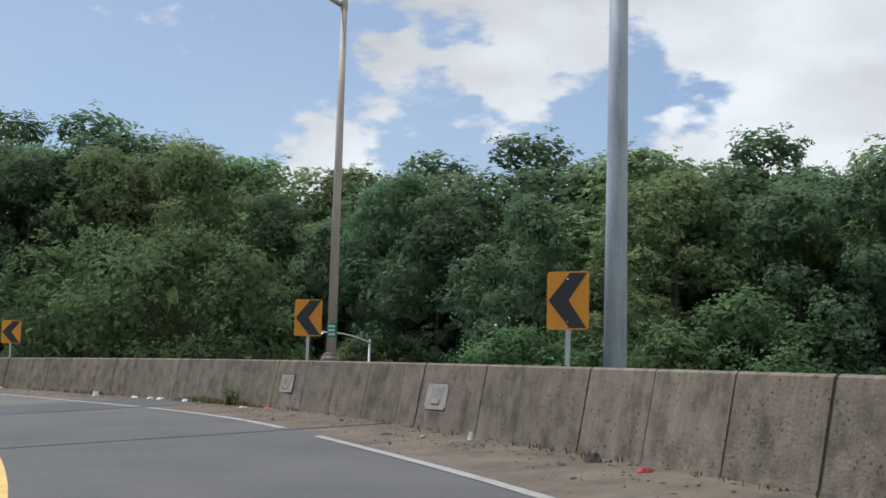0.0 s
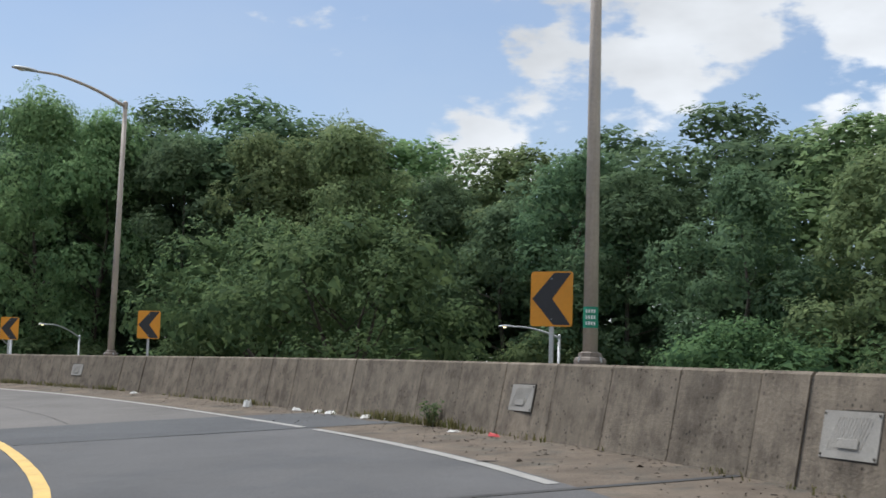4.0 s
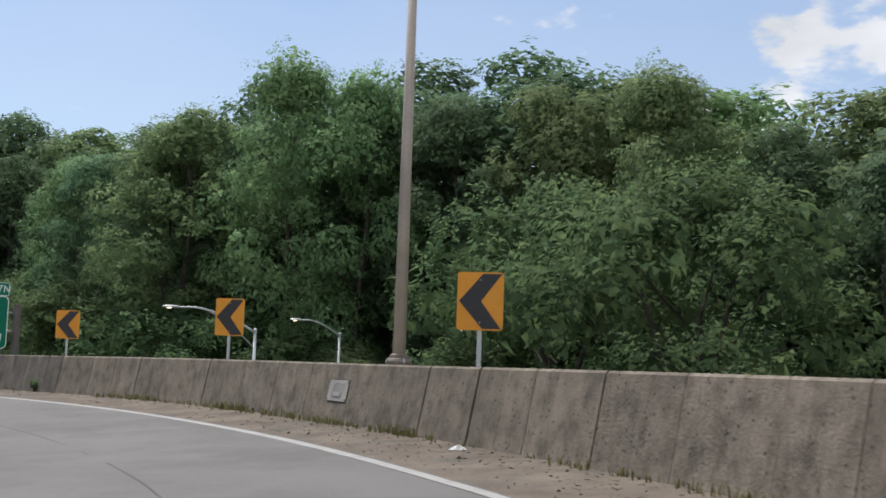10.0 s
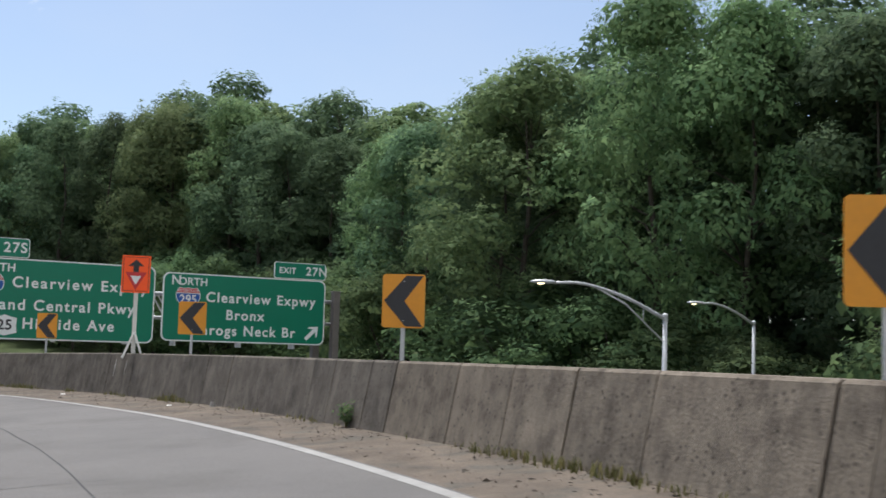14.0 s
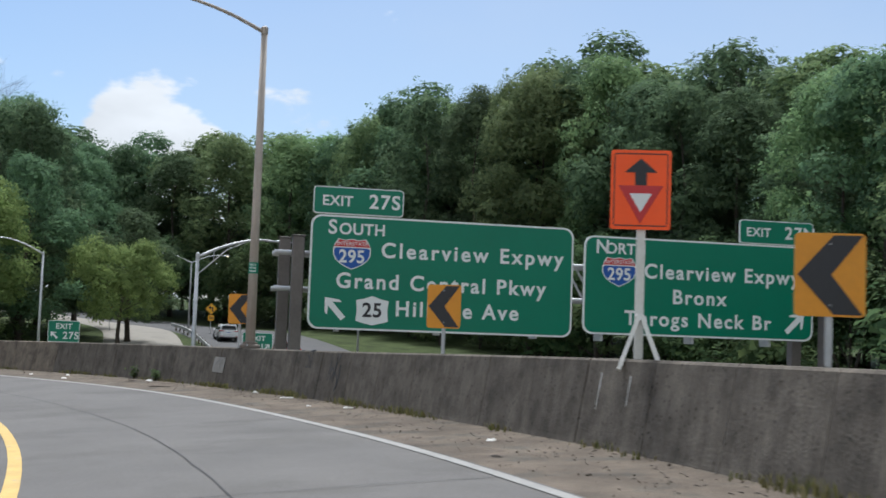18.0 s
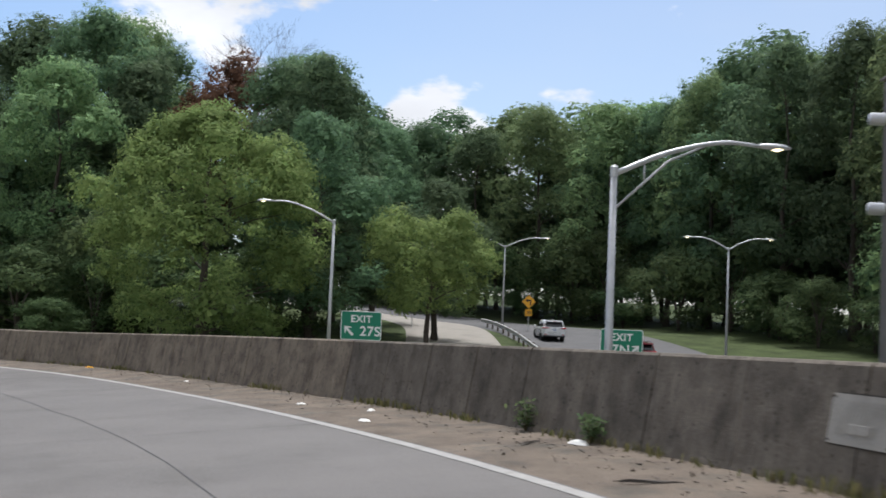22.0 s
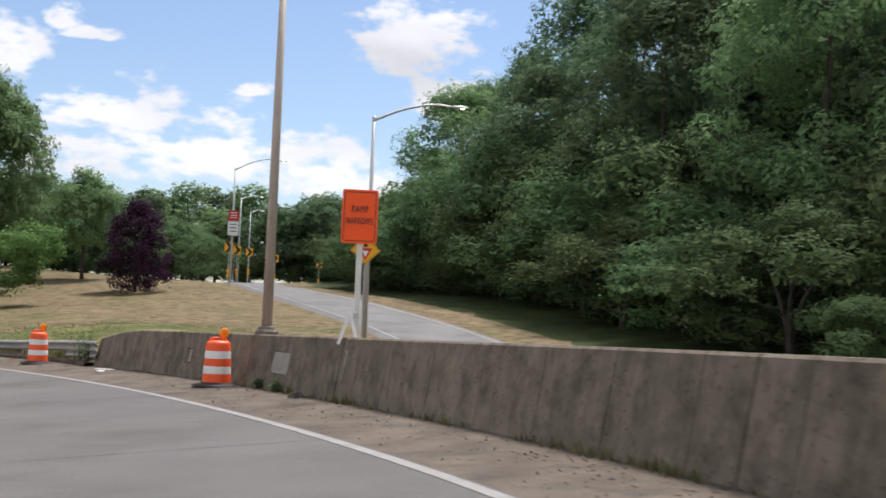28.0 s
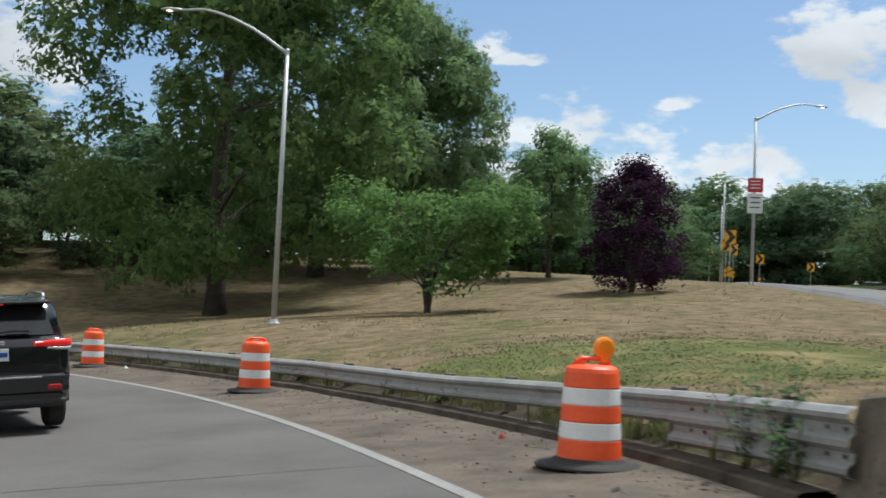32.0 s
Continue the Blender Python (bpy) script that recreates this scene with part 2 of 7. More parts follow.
def leaf_material(name, colour, light, spread=0.45):
    """Leaves that let some light through, each one a little different."""
    m = bpy.data.materials.new(name)
    m.use_nodes = True
    n, l = m.node_tree.nodes, m.node_tree.links
    b = n["Principled BSDF"]
    geo, info = n.new("ShaderNodeNewGeometry"), n.new("ShaderNodeObjectInfo")
    mixer = n.new("ShaderNodeMixRGB")
    mixer.inputs["Color1"].default_value, mixer.inputs["Color2"].default_value = (*colour, 1), (*light, 1)
    l.new(geo.outputs["Random Per Island"], mixer.inputs["Fac"])
    hsv = n.new("ShaderNodeHueSaturation")
    r = n.new("ShaderNodeMapRange")
    r.inputs["To Min"].default_value, r.inputs["To Max"].default_value = 1 - spread, 1 + spread
    l.new(info.outputs["Random"], r.inputs["Value"])
    h = n.new("ShaderNodeMapRange")
    h.inputs["To Min"].default_value, h.inputs["To Max"].default_value = 0.472, 0.522
    l.new(info.outputs["Random"], h.inputs["Value"])
    l.new(h.outputs["Result"], hsv.inputs["Hue"])
    l.new(r.outputs["Result"], hsv.inputs["Value"])
    l.new(mixer.outputs["Color"], hsv.inputs["Color"])
    l.new(hsv.outputs["Color"], b.inputs["Base Color"])
    b.inputs["Roughness"].default_value = 0.7
    b.inputs["Specular IOR Level"].default_value = 0.04
    tr = n.new("ShaderNodeBsdfTranslucent")
    l.new(hsv.outputs["Color"], tr.inputs["Color"])
    mx = n.new("ShaderNodeMixShader")
    mx.inputs["Fac"].default_value = 0.5
    l.new(b.outputs["BSDF"], mx.inputs[1])
    l.new(tr.outputs["BSDF"], mx.inputs[2])
    l.new(mx.outputs["Shader"], n["Material Output"].inputs["Surface"])
    return m


def glow_material(name, colour, strength):
    m = bpy.data.materials.new(name)
    m.use_nodes = True
    b = m.node_tree.nodes["Principled BSDF"]
    b.inputs["Base Color"].default_value = (*colour, 1)
    b.inputs["Emission Color"].default_value = (*colour, 1)
    b.inputs["Emission Strength"].default_value = strength
    b.inputs["Roughness"].default_value = 0.3
    return m


ASPHALT = material("asphalt", (0.071, 0.069, 0.070), 0.82, spread=0.16, scale=0.5, fine=60, bump=0.25, tint=(0.060, 0.060, 0.063), tint_scale=0.6, spec=0.35)
ROAD_CONCRETE = material("road concrete", (0.105, 0.097, 0.090), 0.8, spread=0.12, scale=0.45, fine=70, bump=0.2, tint=(0.081, 0.074, 0.067), tint_scale=0.35, spec=0.35)
RAMP_GREY = material("grey concrete ramp", (0.157, 0.153, 0.149), 0.85, spread=0.14, scale=0.6, fine=50, bump=0.2, tint=(0.119, 0.115, 0.109), tint_scale=0.5, spec=0.3)
PALE_CONCRETE = material("pale road concrete", (0.230, 0.212, 0.183), 0.85, spread=0.12, scale=0.5, fine=60, bump=0.2, tint=(0.170, 0.157, 0.136), tint_scale=0.5, spec=0.3)
SHOULDER = material("gritty shoulder", (0.119, 0.096, 0.075), 0.95, spread=0.30, scale=1.2, fine=45, bump=0.6, tint=(0.084, 0.076, 0.063), tint_scale=1.6, spec=0.2)
WALL_CONCRETE = material("barrier concrete", (0.178, 0.148, 0.114), 0.9, spread=0.20, scale=3.0, fine=30, bump=0.5, tint=(0.104, 0.085, 0.066), tint_scale=2.4,
                         object_random=0.10, streak=0.22, pits=12.0, spec=0.25, tint_cut=(0.48, 0.66))
WALL_DARKER = material("darker barrier concrete", (0.132, 0.114, 0.094), 0.92, spread=0.22, scale=2.6, fine=30, bump=0.5, tint=(0.082, 0.071, 0.059), tint_scale=2.0,
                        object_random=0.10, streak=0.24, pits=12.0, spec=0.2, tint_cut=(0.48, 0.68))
WALL_PATCH = material("pale patched concrete", (0.297, 0.270, 0.225), 0.9, spread=0.2, scale=3, fine=30, bump=0.3, spec=0.25)
WALL_CORE = material("joint filler", (0.045, 0.038, 0.030), 0.95, spread=0.3)
BAND_GREY = material("dark band surface", (0.064, 0.065, 0.068), 0.85, spread=0.15, scale=0.8, fine=60, bump=0.3, spec=0.3)
PLATE_STEEL = material("junction plate steel", (0.285, 0.268, 0.24), 0.75, 0.1, spread=0.15, fine=50, bump=0.15)
WHITE_LINE = material("worn white road paint", (0.239, 0.231, 0.214), 0.7, spread=0.16, scale=2.5, fine=35, tint=(0.160, 0.150, 0.134), tint_scale=5, tint_cut=(0.52, 0.7))
YELLOW_LINE = material("worn yellow road paint", (0.492, 0.328, 0.090), 0.7, spread=0.16, scale=2.5, fine=35, tint=(0.271, 0.221, 0.131), tint_scale=5, tint_cut=(0.56, 0.7))
CRACK = material("tar seam", (0.035, 0.034, 0.033), 0.9, spread=0.3)
GALV = material("galvanised steel", (0.46, 0.47, 0.48), 0.5, 0.55, spread=0.12, scale=2, fine=25, bump=0.05)
POLE_PAINT = material("weathered tan pole", (0.423, 0.369, 0.324), 0.6, 0.0, spread=0.12, scale=1.2, fine=25, bump=0.05, streak=0.2)
POLE_BASE = material("dirty cast lamp base", (0.15, 0.125, 0.105), 0.75, 0.1, spread=0.2, scale=5, fine=30, bump=0.2)
POLE_BLUE = material("dull blue-grey steel pole", (0.40, 0.44, 0.49), 0.55, 0.2, spread=0.14, scale=1.2, fine=20, bump=0.04, streak=0.25)
RAIL_STEEL = material("weathered guardrail steel", (0.34, 0.34, 0.325), 0.55, 0.5, spread=0.18, scale=2, fine=18, bump=0.06, tint=(0.24, 0.20, 0.16), tint_scale=3, tint_cut=(0.6, 0.75))
POST_WOOD = material("weathered rail post", (0.14, 0.115, 0.09), 0.9, spread=0.3)
GANTRY_STEEL = material("brown-grey gantry steel", (0.15, 0.135, 0.125), 0.65, 0.3, spread=0.15, scale=1, fine=20, bump=0.05)
SIGN_BACK = material("bare sign back", (0.33, 0.33, 0.33), 0.5, 0.6, spread=0.1)
SIGN_GREEN = material("green sign sheeting", (0.0, 0.165, 0.095), 0.38, spread=0.05, scale=0.7, fine=12, bump=0.0)
SIGN_WHITE = material("white sign sheeting", (0.72, 0.74, 0.74), 0.4, spread=0.03, bump=0.0)
SIGN_YELLOW = material("amber sign sheeting", (0.66, 0.27, 0.012), 0.42, spread=0.06, scale=2, fine=20, bump=0.0)
SIGN_LEMON = material("yellow sign sheeting", (0.80, 0.40, 0.01), 0.42, spread=0.05, bump=0.0)
SIGN_BLACK = material("black sign sheeting", (0.022, 0.022, 0.026), 0.5, spread=0.1, bump=0.0)
SIGN_ORANGE = material("fluorescent orange sheeting", (0.98, 0.10, 0.004), 0.45, spread=0.04, scale=2, bump=0.0)
SIGN_RED = material("red sign sheeting", (0.52, 0.028, 0.03), 0.45, spread=0.05, bump=0.0)
SIGN_BLUE = material("blue sign sheeting", (0.012, 0.085, 0.36), 0.45, spread=0.05, bump=0.0)
DRUM_ORANGE = material("orange drum plastic", (0.85, 0.10, 0.02), 0.5, spread=0.08, scale=3, fine=25, bump=0.05, tint=(0.55, 0.12, 0.05), tint_scale=5, tint_cut=(0.6, 0.8))
DRUM_WHITE = material("white reflective band", (0.74, 0.74, 0.73), 0.4, spread=0.06, scale=4, bump=0.03, tint=(0.5, 0.48, 0.45), tint_scale=6, tint_cut=(0.6, 0.8))
RUBBER = material("black rubber", (0.032, 0.031, 0.03), 0.9, spread=0.25, bump=0.2)
AMBER_LENS = material("amber lamp lens", (0.92, 0.28, 0.015), 0.2, spread=0.05, bump=0.0)
WHITE_TIMBER = material("white painted timber", (0.66, 0.66, 0.62), 0.6, spread=0.08, scale=3, fine=25)
BARK = material("grey-brown bark", (0.062, 0.050, 0.040), 0.95, spread=0.35, scale=3, fine=14, bump=0.7, distance=0.05)
DRY_GRASS_BLADE = material("dry grass blades", (0.225, 0.172, 0.085), 0.9, spread=0.3, island_random=0.5, bump=0)
GREEN_TURF = material("green turf", (0.098, 0.112, 0.038), 0.95, spread=0.3, scale=0.8, fine=14, bump=0.8, distance=0.05, tint=(0.23, 0.185, 0.09), tint_scale=0.5, spec=0.1, tint_cut=(0.46, 0.64))
GREEN_BLADE = material("short green grass blades", (0.145, 0.160, 0.062), 0.9, spread=0.3, island_random=0.35, bump=0)
WEED = leaf_material("roadside weeds", (0.085, 0.100, 0.036), (0.190, 0.172, 0.076))
LEAF_DARK = leaf_material("dark forest leaves", (0.090, 0.148, 0.088), (0.150, 0.222, 0.114), 0.24)
LEAF_MID = leaf_material("forest leaves", (0.142, 0.220, 0.108), (0.228, 0.310, 0.142), 0.22)
LEAF_BUSH = leaf_material("thicket leaves", (0.066, 0.114, 0.058), (0.145, 0.208, 0.088), 0.18)
LEAF_LIGHT = leaf_material("light green leaves", (0.142, 0.225, 0.078), (0.240, 0.325, 0.116), 0.12)
LEAF_FRESH = leaf_material("fresh green leaves", (0.105, 0.178, 0.068), (0.185, 0.270, 0.094), 0.1)
LEAF_LOW = leaf_material("bright broad leaves", (0.098, 0.172, 0.060), (0.190, 0.280, 0.088), 0.1)
LEAF_BROWN = leaf_material("dead brown leaves", (0.10, 0.062, 0.040), (0.19, 0.115, 0.065), 0.15)
LEAF_PURPLE = leaf_material("purple leaves", (0.036, 0.019, 0.038), (0.082, 0.036, 0.066), 0.1)
CAR_BLACK = material("black car paint", (0.010, 0.011, 0.014), 0.18, 0.2, spread=0.1, bump=0.0, coat=1.0)
CAR_WHITE = material("white car paint", (0.72, 0.73, 0.74), 0.25, spread=0.03, bump=0.0, coat=1.0)
CAR_RED = material("dark red car paint", (0.16, 0.012, 0.018), 0.25, 0.2, spread=0.05, bump=0.0, coat=1.0)
CAR_TRIM = material("black plastic trim", (0.025, 0.025, 0.026), 0.6, spread=0.1, bump=0.0)
CAR_GLASS = material("dark tinted glass", (0.012, 0.015, 0.018), 0.06, spread=0.02, bump=0.0, spec=0.8)
CHROME = material("bright chrome", (0.75, 0.76, 0.78), 0.15, 1.0, spread=0.02, bump=0.0)
LAMP_RED = glow_material("lit red tail lamp", (0.70, 0.02, 0.015), 0.22)
LAMP_RED_DULL = material("red lamp lens", (0.40, 0.015, 0.015), 0.2, spread=0.05, bump=0.0)
CLEAR_LENS = material("clear lamp lens", (0.42, 0.43, 0.44), 0.15, spread=0.05, bump=0.0)
LAMP_GLOW = glow_material("lit street lamp lens", (1.0, 0.80, 0.45), 2.5)
TAG_GREEN = material("green pole tag", (0.01, 0.20, 0.12), 0.5, spread=0.1, bump=0.0)
LITTER_WHITE = material("pale litter", (0.62, 0.61, 0.58), 0.7, spread=0.15, scale=12)
LITTER_DARK = material("dark litter", (0.05, 0.042, 0.035), 0.9, spread=0.3, scale=12)
LITTER_RED = material("red litter", (0.40, 0.04, 0.04), 0.6, spread=0.15, scale=12)
KERB = material("dirty kerb concrete", (0.080, 0.065, 0.050), 0.95, spread=0.35, scale=2.2, fine=26, bump=0.6, tint=(0.045, 0.036, 0.027), tint_scale=1.8, spec=0.15)
SOIL = material("dark roadside soil", (0.050, 0.039, 0.028), 0.97, spread=0.45, scale=3, fine=22, bump=0.9, distance=0.03, tint=(0.075, 0.075, 0.032), tint_scale=1.2, spec=0.1)
GRAFFITI = material("black spray paint", (0.018, 0.017, 0.018), 0.6, spread=0.3, scale=9, fine=40)


def ground_material():
    """Dry mown grass, with green patches and bare earth."""
    m = material("dry grass ground", (0.163, 0.125, 0.074), 0.95, spread=0.46, scale=1.6, fine=15, bump=0.8, distance=0.06, tint=(0.108, 0.104, 0.046), tint_scale=0.22,
                 spec=0.1, tint_cut=(0.50, 0.66))
    return m


GRASS = ground_material()
WOOD_FLOOR = material("green undergrowth", (0.045, 0.060, 0.022), 0.95, spread=0.4, scale=0.6, fine=9, bump=0.8, spec=0.1)

# shared builders
def part(name, bm, mat, parent=None, label="", smooth=False):
    """Links a bmesh as one mesh object, under a thing or a part where one is given."""
    me = bpy.data.meshes.new(name)
    bm.normal_update()
    bm.to_mesh(me)
    bm.free()
    if mat:
        me.materials.append(mat)
    if smooth:
        me.shade_smooth()
    ob = new(name, me)
    ob.parent = parent
    if label:
        tagged(ob, label)
    return ob


def shaped(name, verts, faces, mat, parent=None, label="", smooth=False):
    """Links plain vertices and faces as one mesh object."""
    me = bpy.data.meshes.new(name)
    me.from_pydata([tuple(v) for v in verts], [], faces)
    if mat:
        me.materials.append(mat)
    if smooth:
        me.shade_smooth()
    ob = new(name, me)
    ob.parent = parent
    if label:
        tagged(ob, label)
    return ob


def thing(name, place, label, category, group="", kind=""):
    ob = new(name)
    ob.empty_display_size = 0.2
    ob.matrix_basis = place if isinstance(place, Matrix) else Matrix.Translation(place)
    return tagged(ob, label, category, group, kind)


def box(bm, c, size, bevel=0.0, m=None):
    """Adds a box with its middle at c; bevelled edges; m turns it about its middle."""
    r = bmesh.ops.create_cube(bm, size=1.0)
    vs = r["verts"]
    bmesh.ops.scale(bm, vec=size, verts=vs)
    if bevel:
        es = list({e for v in vs for e in v.link_edges})
        r = bmesh.ops.bevel(bm, geom=es, offset=bevel, segments=1, affect="EDGES")
        vs = list({v for f in r["faces"] for v in f.verts} | {v for v in vs if v.is_valid})
    if m:
        bmesh.ops.transform(bm, matrix=m.to_4x4(), verts=vs)
    bmesh.ops.translate(bm, vec=c, verts=vs)
    return bm


def tube(bm, pts, radii, seg=10, caps=True):
    """Adds a round tube along points, with a radius at each."""
    pts = [Vector(p) for p in pts]
    if isinstance(radii, (int, float)):
        radii = [radii] * len(pts)
    rings = []
    side = None
    for i, p in enumerate(pts):
        d = (pts[min(i + 1, len(pts) - 1)] - pts[max(i - 1, 0)]).normalized()
        if side is None:
            side = d.orthogonal().normalized()
        side = (side - d * side.dot(d)).normalized()
        up = d.cross(side)
        rings.append([bm.verts.new(p + (side * math.cos(2 * math.pi * k / seg) + up * math.sin(2 * math.pi * k / seg)) * radii[i]) for k in range(seg)])
    for a, b in zip(rings, rings[1:]):
        for k in range(seg):
            bm.faces.new((a[k], a[(k + 1) % seg], b[(k + 1) % seg], b[k]))
    if caps:
        bm.faces.new(rings[0][::-1])
        bm.faces.new(rings[-1])
    return bm


def lathe(bm, profile, seg=24, centre=(0, 0, 0)):
    """Adds a turned shape from (radius, height) pairs."""
    rings = [[bm.verts.new((centre[0] + r * math.cos(2 * math.pi * k / seg), centre[1] + r * math.sin(2 * math.pi * k / seg), centre[2] + h)) for k in range(seg)]
             for r, h in profile]
    for a, b in zip(rings, rings[1:]):
        for k in range(seg):
            bm.faces.new((a[k], a[(k + 1) % seg], b[(k + 1) % seg], b[k]))
    bm.faces.new(rings[0][::-1])
    bm.faces.new(rings[-1])
    return bm


def plate(bm, outline, depth):
    """Adds a flat plate in x and z from an outline, its face at y = 0 towards -y and its thickness behind."""
    a = [bm.verts.new((x, 0, z)) for x, z in outline]
    b = [bm.verts.new((x, depth, z)) for x, z in outline]
    bm.faces.new(a)
    bm.faces.new(b[::-1])
    n = len(a)
    for i in range(n):
        bm.faces.new((a[i], b[i], b[(i + 1) % n], a[(i + 1) % n]))
    return bm


def rounded(w, h, r, seg=5, cx=0.0, cz=0.0):
    """The outline of a rectangle with round corners."""
    out = []
    for k, (sx, sz) in enumerate(((1, -1), (1, 1), (-1, 1), (-1, -1))):
        for i in range(seg + 1):
            a = math.pi / 2 * (k - 1 + i / seg)
            out.append((cx + sx * (w / 2 - r) + r * math.cos(a), cz + sz * (h / 2 - r) + r * math.sin(a)))
    return out


def lettering(text, size, mat, parent, x, z, y=-0.012, align="LEFT", stretch=1.0, spacing=1.06, bold=0.012):
    """Raised letters of Blender's own font on a sign that faces -y."""
    cu = bpy.data.curves.new("lettering", "FONT")
    cu.body, cu.size, cu.align_x, cu.extrude, cu.offset = text, size / 0.69, align, 0.003, bold * size / 0.4
    cu.space_character = spacing
    tmp = bpy.data.objects.new("lettering", cu)
    scene.collection.objects.link(tmp)
    me = bpy.data.meshes.new_from_object(tmp.evaluated_get(bpy.context.evaluated_depsgraph_get()))
    bpy.data.objects.remove(tmp)
    bpy.data.curves.remove(cu)
    verts = [v.co.copy() for v in me.vertices]
    root = list(range(len(verts)))

    def find(i):
        while root[i] != i:
            root[i] = root[root[i]]
            i = root[i]
        return i

    for e in me.edges:
        a, b = find(e.vertices[0]), find(e.vertices[1])
        if a != b:
            root[a] = b
    groups = {}
    for i in range(len(verts)):
        groups.setdefault(find(i), []).append(i)
    pieces = sorted(([min(verts[i].x for i in g), max(verts[i].x for i in g), set(g)] for g in groups.values()), key=lambda g: g[0])
    letters = []
    for lo, hi, g in pieces:
        if letters and lo < letters[-1][1] - 0.4 * (hi - lo):
            letters[-1][1] = max(hi, letters[-1][1])
            letters[-1][2] |= g
        else:
            letters.append([lo, hi, g])
    m = pose(x, y, z, 90) @ Matrix.Diagonal((stretch, 1, 1, 1))
    for lo, hi, g in letters:
        order = {v: k for k, v in enumerate(sorted(g))}
        fs = [[order[v] for v in p.vertices] for p in me.polygons if p.vertices[0] in g]
        ob = shaped("letter", [verts[v] for v in order], fs, mat, parent)
        ob.matrix_basis = m
    bpy.data.meshes.remove(me)


# the plan: the ramp's centre line, every 12 m
CENTRE = [(5.0, -23.5, -0.55), (2.5, -11.7, -0.28), (-0.0, -0.0, -0.00), (-3.4, 11.5, 0.23), (-8.5, 22.3, 0.40), (-15.0, 32.4, 0.51), (-23.6, 40.7, 0.52),
          (-33.7, 47.1, 0.41), (-44.7, 52.0, 0.24), (-56.2, 55.4, -0.04), (-68.0, 57.1, -0.24), (-80.0, 56.8, -0.46), (-91.8, 54.9, -0.74), (-103.2, 51.2, -0.92),
          (-113.9, 45.7, -1.18), (-123.6, 38.7, -1.43), (-132.0, 30.1, -1.67), (-138.5, 20.1, -1.91), (-142.9, 9.0, -2.15), (-145.0, -2.8, -2.39)]
S0, STEP, BANK = -24.0, 12.0, 0.07
_c = np.array(CENTRE)


def curve_point(u, pts):
    """A Catmull-Rom spline through pts at u, in steps from its first point."""
    i = int(min(max(math.floor(u), 0), len(pts) - 2))
    f = u - i
    p1, p2 = pts[i], pts[i + 1]
    p0 = pts[i - 1] if i > 0 else 2 * p1 - p2
    p3 = pts[i + 2] if i + 2 < len(pts) else 2 * p2 - p1
    return 0.5 * (2 * p1 + (p2 - p0) * f + (2 * p0 - 5 * p1 + 4 * p2 - p3) * f * f + (3 * p1 - p0 - 3 * p2 + p3) * f ** 3)


def ramp(s, l=0.0, h=0.0):
    """The place s metres along the ramp, l to the right of its centre line and h above its banked surface."""
    u = (s - S0) / STEP
    p, q = curve_point(u, _c), curve_point(u + 0.02, _c)
    d = (q - p)[:2]
    d /= np.linalg.norm(d)
    if l > 2.4:
        h += gutter(s) * min(1.0, (l - 2.4) / 2.4)
    return Vector((p[0] + d[1] * l, p[1] - d[0] * l, p[2] + BANK * l + h))


def gutter(s):
    """How far the shoulder lies above or below the plain banked surface at the barrier's foot."""
    return float(np.interp(s, (8, 15, 20, 25, 30, 34, 41, 50, 64, 68, 76, 86, 97, 106, 114, 118, 131, 140), (0.0, -0.03, 0.015, 0.0, -0.03, -0.03, 0.07, 0.07, 0.0, -0.045, -0.045, 0.02, 0.01, 0.0, 0.075, 0.075, 0.015, 0.0)))


def heading(s):
    """The ramp's direction at s, in degrees anticlockwise from +y."""
    a, b = ramp(s), ramp(s + 0.3)
    return math.degrees(math.atan2(-(b.x - a.x), b.y - a.y))


# offsets from the centre line: white edge line, and the middle of the barrier's top
LINE_S, LINE_L = (-24, 0, 12, 16, 21, 25, 28, 30, 33, 36, 44, 51, 55, 59, 63, 70, 82, 86, 92, 96, 100, 104, 110, 116, 121, 130, 134, 139, 146, 158, 166, 173, 204), (
    3.6, 3.6, 3.70, 3.84, 4.02, 3.90, 3.55, 3.40, 3.16, 3.04, 3.05, 3.06, 3.17, 3.32, 3.45, 3.47, 3.56, 3.70, 3.46, 3.30, 3.14, 3.18, 3.07, 3.20, 3.08, 2.84, 2.72, 2.62, 2.54, 2.42, 2.60, 2.84, 2.9)
TOP_S, TOP_L = (-24, 0, 13, 23, 32, 41, 50, 58, 69, 78, 89, 95, 101, 112, 120, 130, 142, 147, 158), (
    6.0, 6.05, 6.08, 6.05, 5.5, 4.75, 4.95, 5.15, 5.8, 5.9, 5.7, 5.6, 5.4, 5.15, 5.0, 4.9, 4.95, 5.1, 5.05)


def smooth_interp(s, xs, ys):
    return sum(float(np.interp(s + d, xs, ys)) for d in (-4, -2, 0, 2, 4)) / 5


def line_l(s):
    return smooth_interp(s, LINE_S, LINE_L)


def top_l(s):
    return smooth_interp(s, TOP_S, TOP_L)


def foot_l(s):
    return top_l(s) - 0.42


def wall_height(s):
    return float(np.interp(s, (-24, 30, 70, 90, 155.2, 157.3), (1.0, 1.0, 0.98, 1.03, 1.06, 0.78))) - gutter(s)


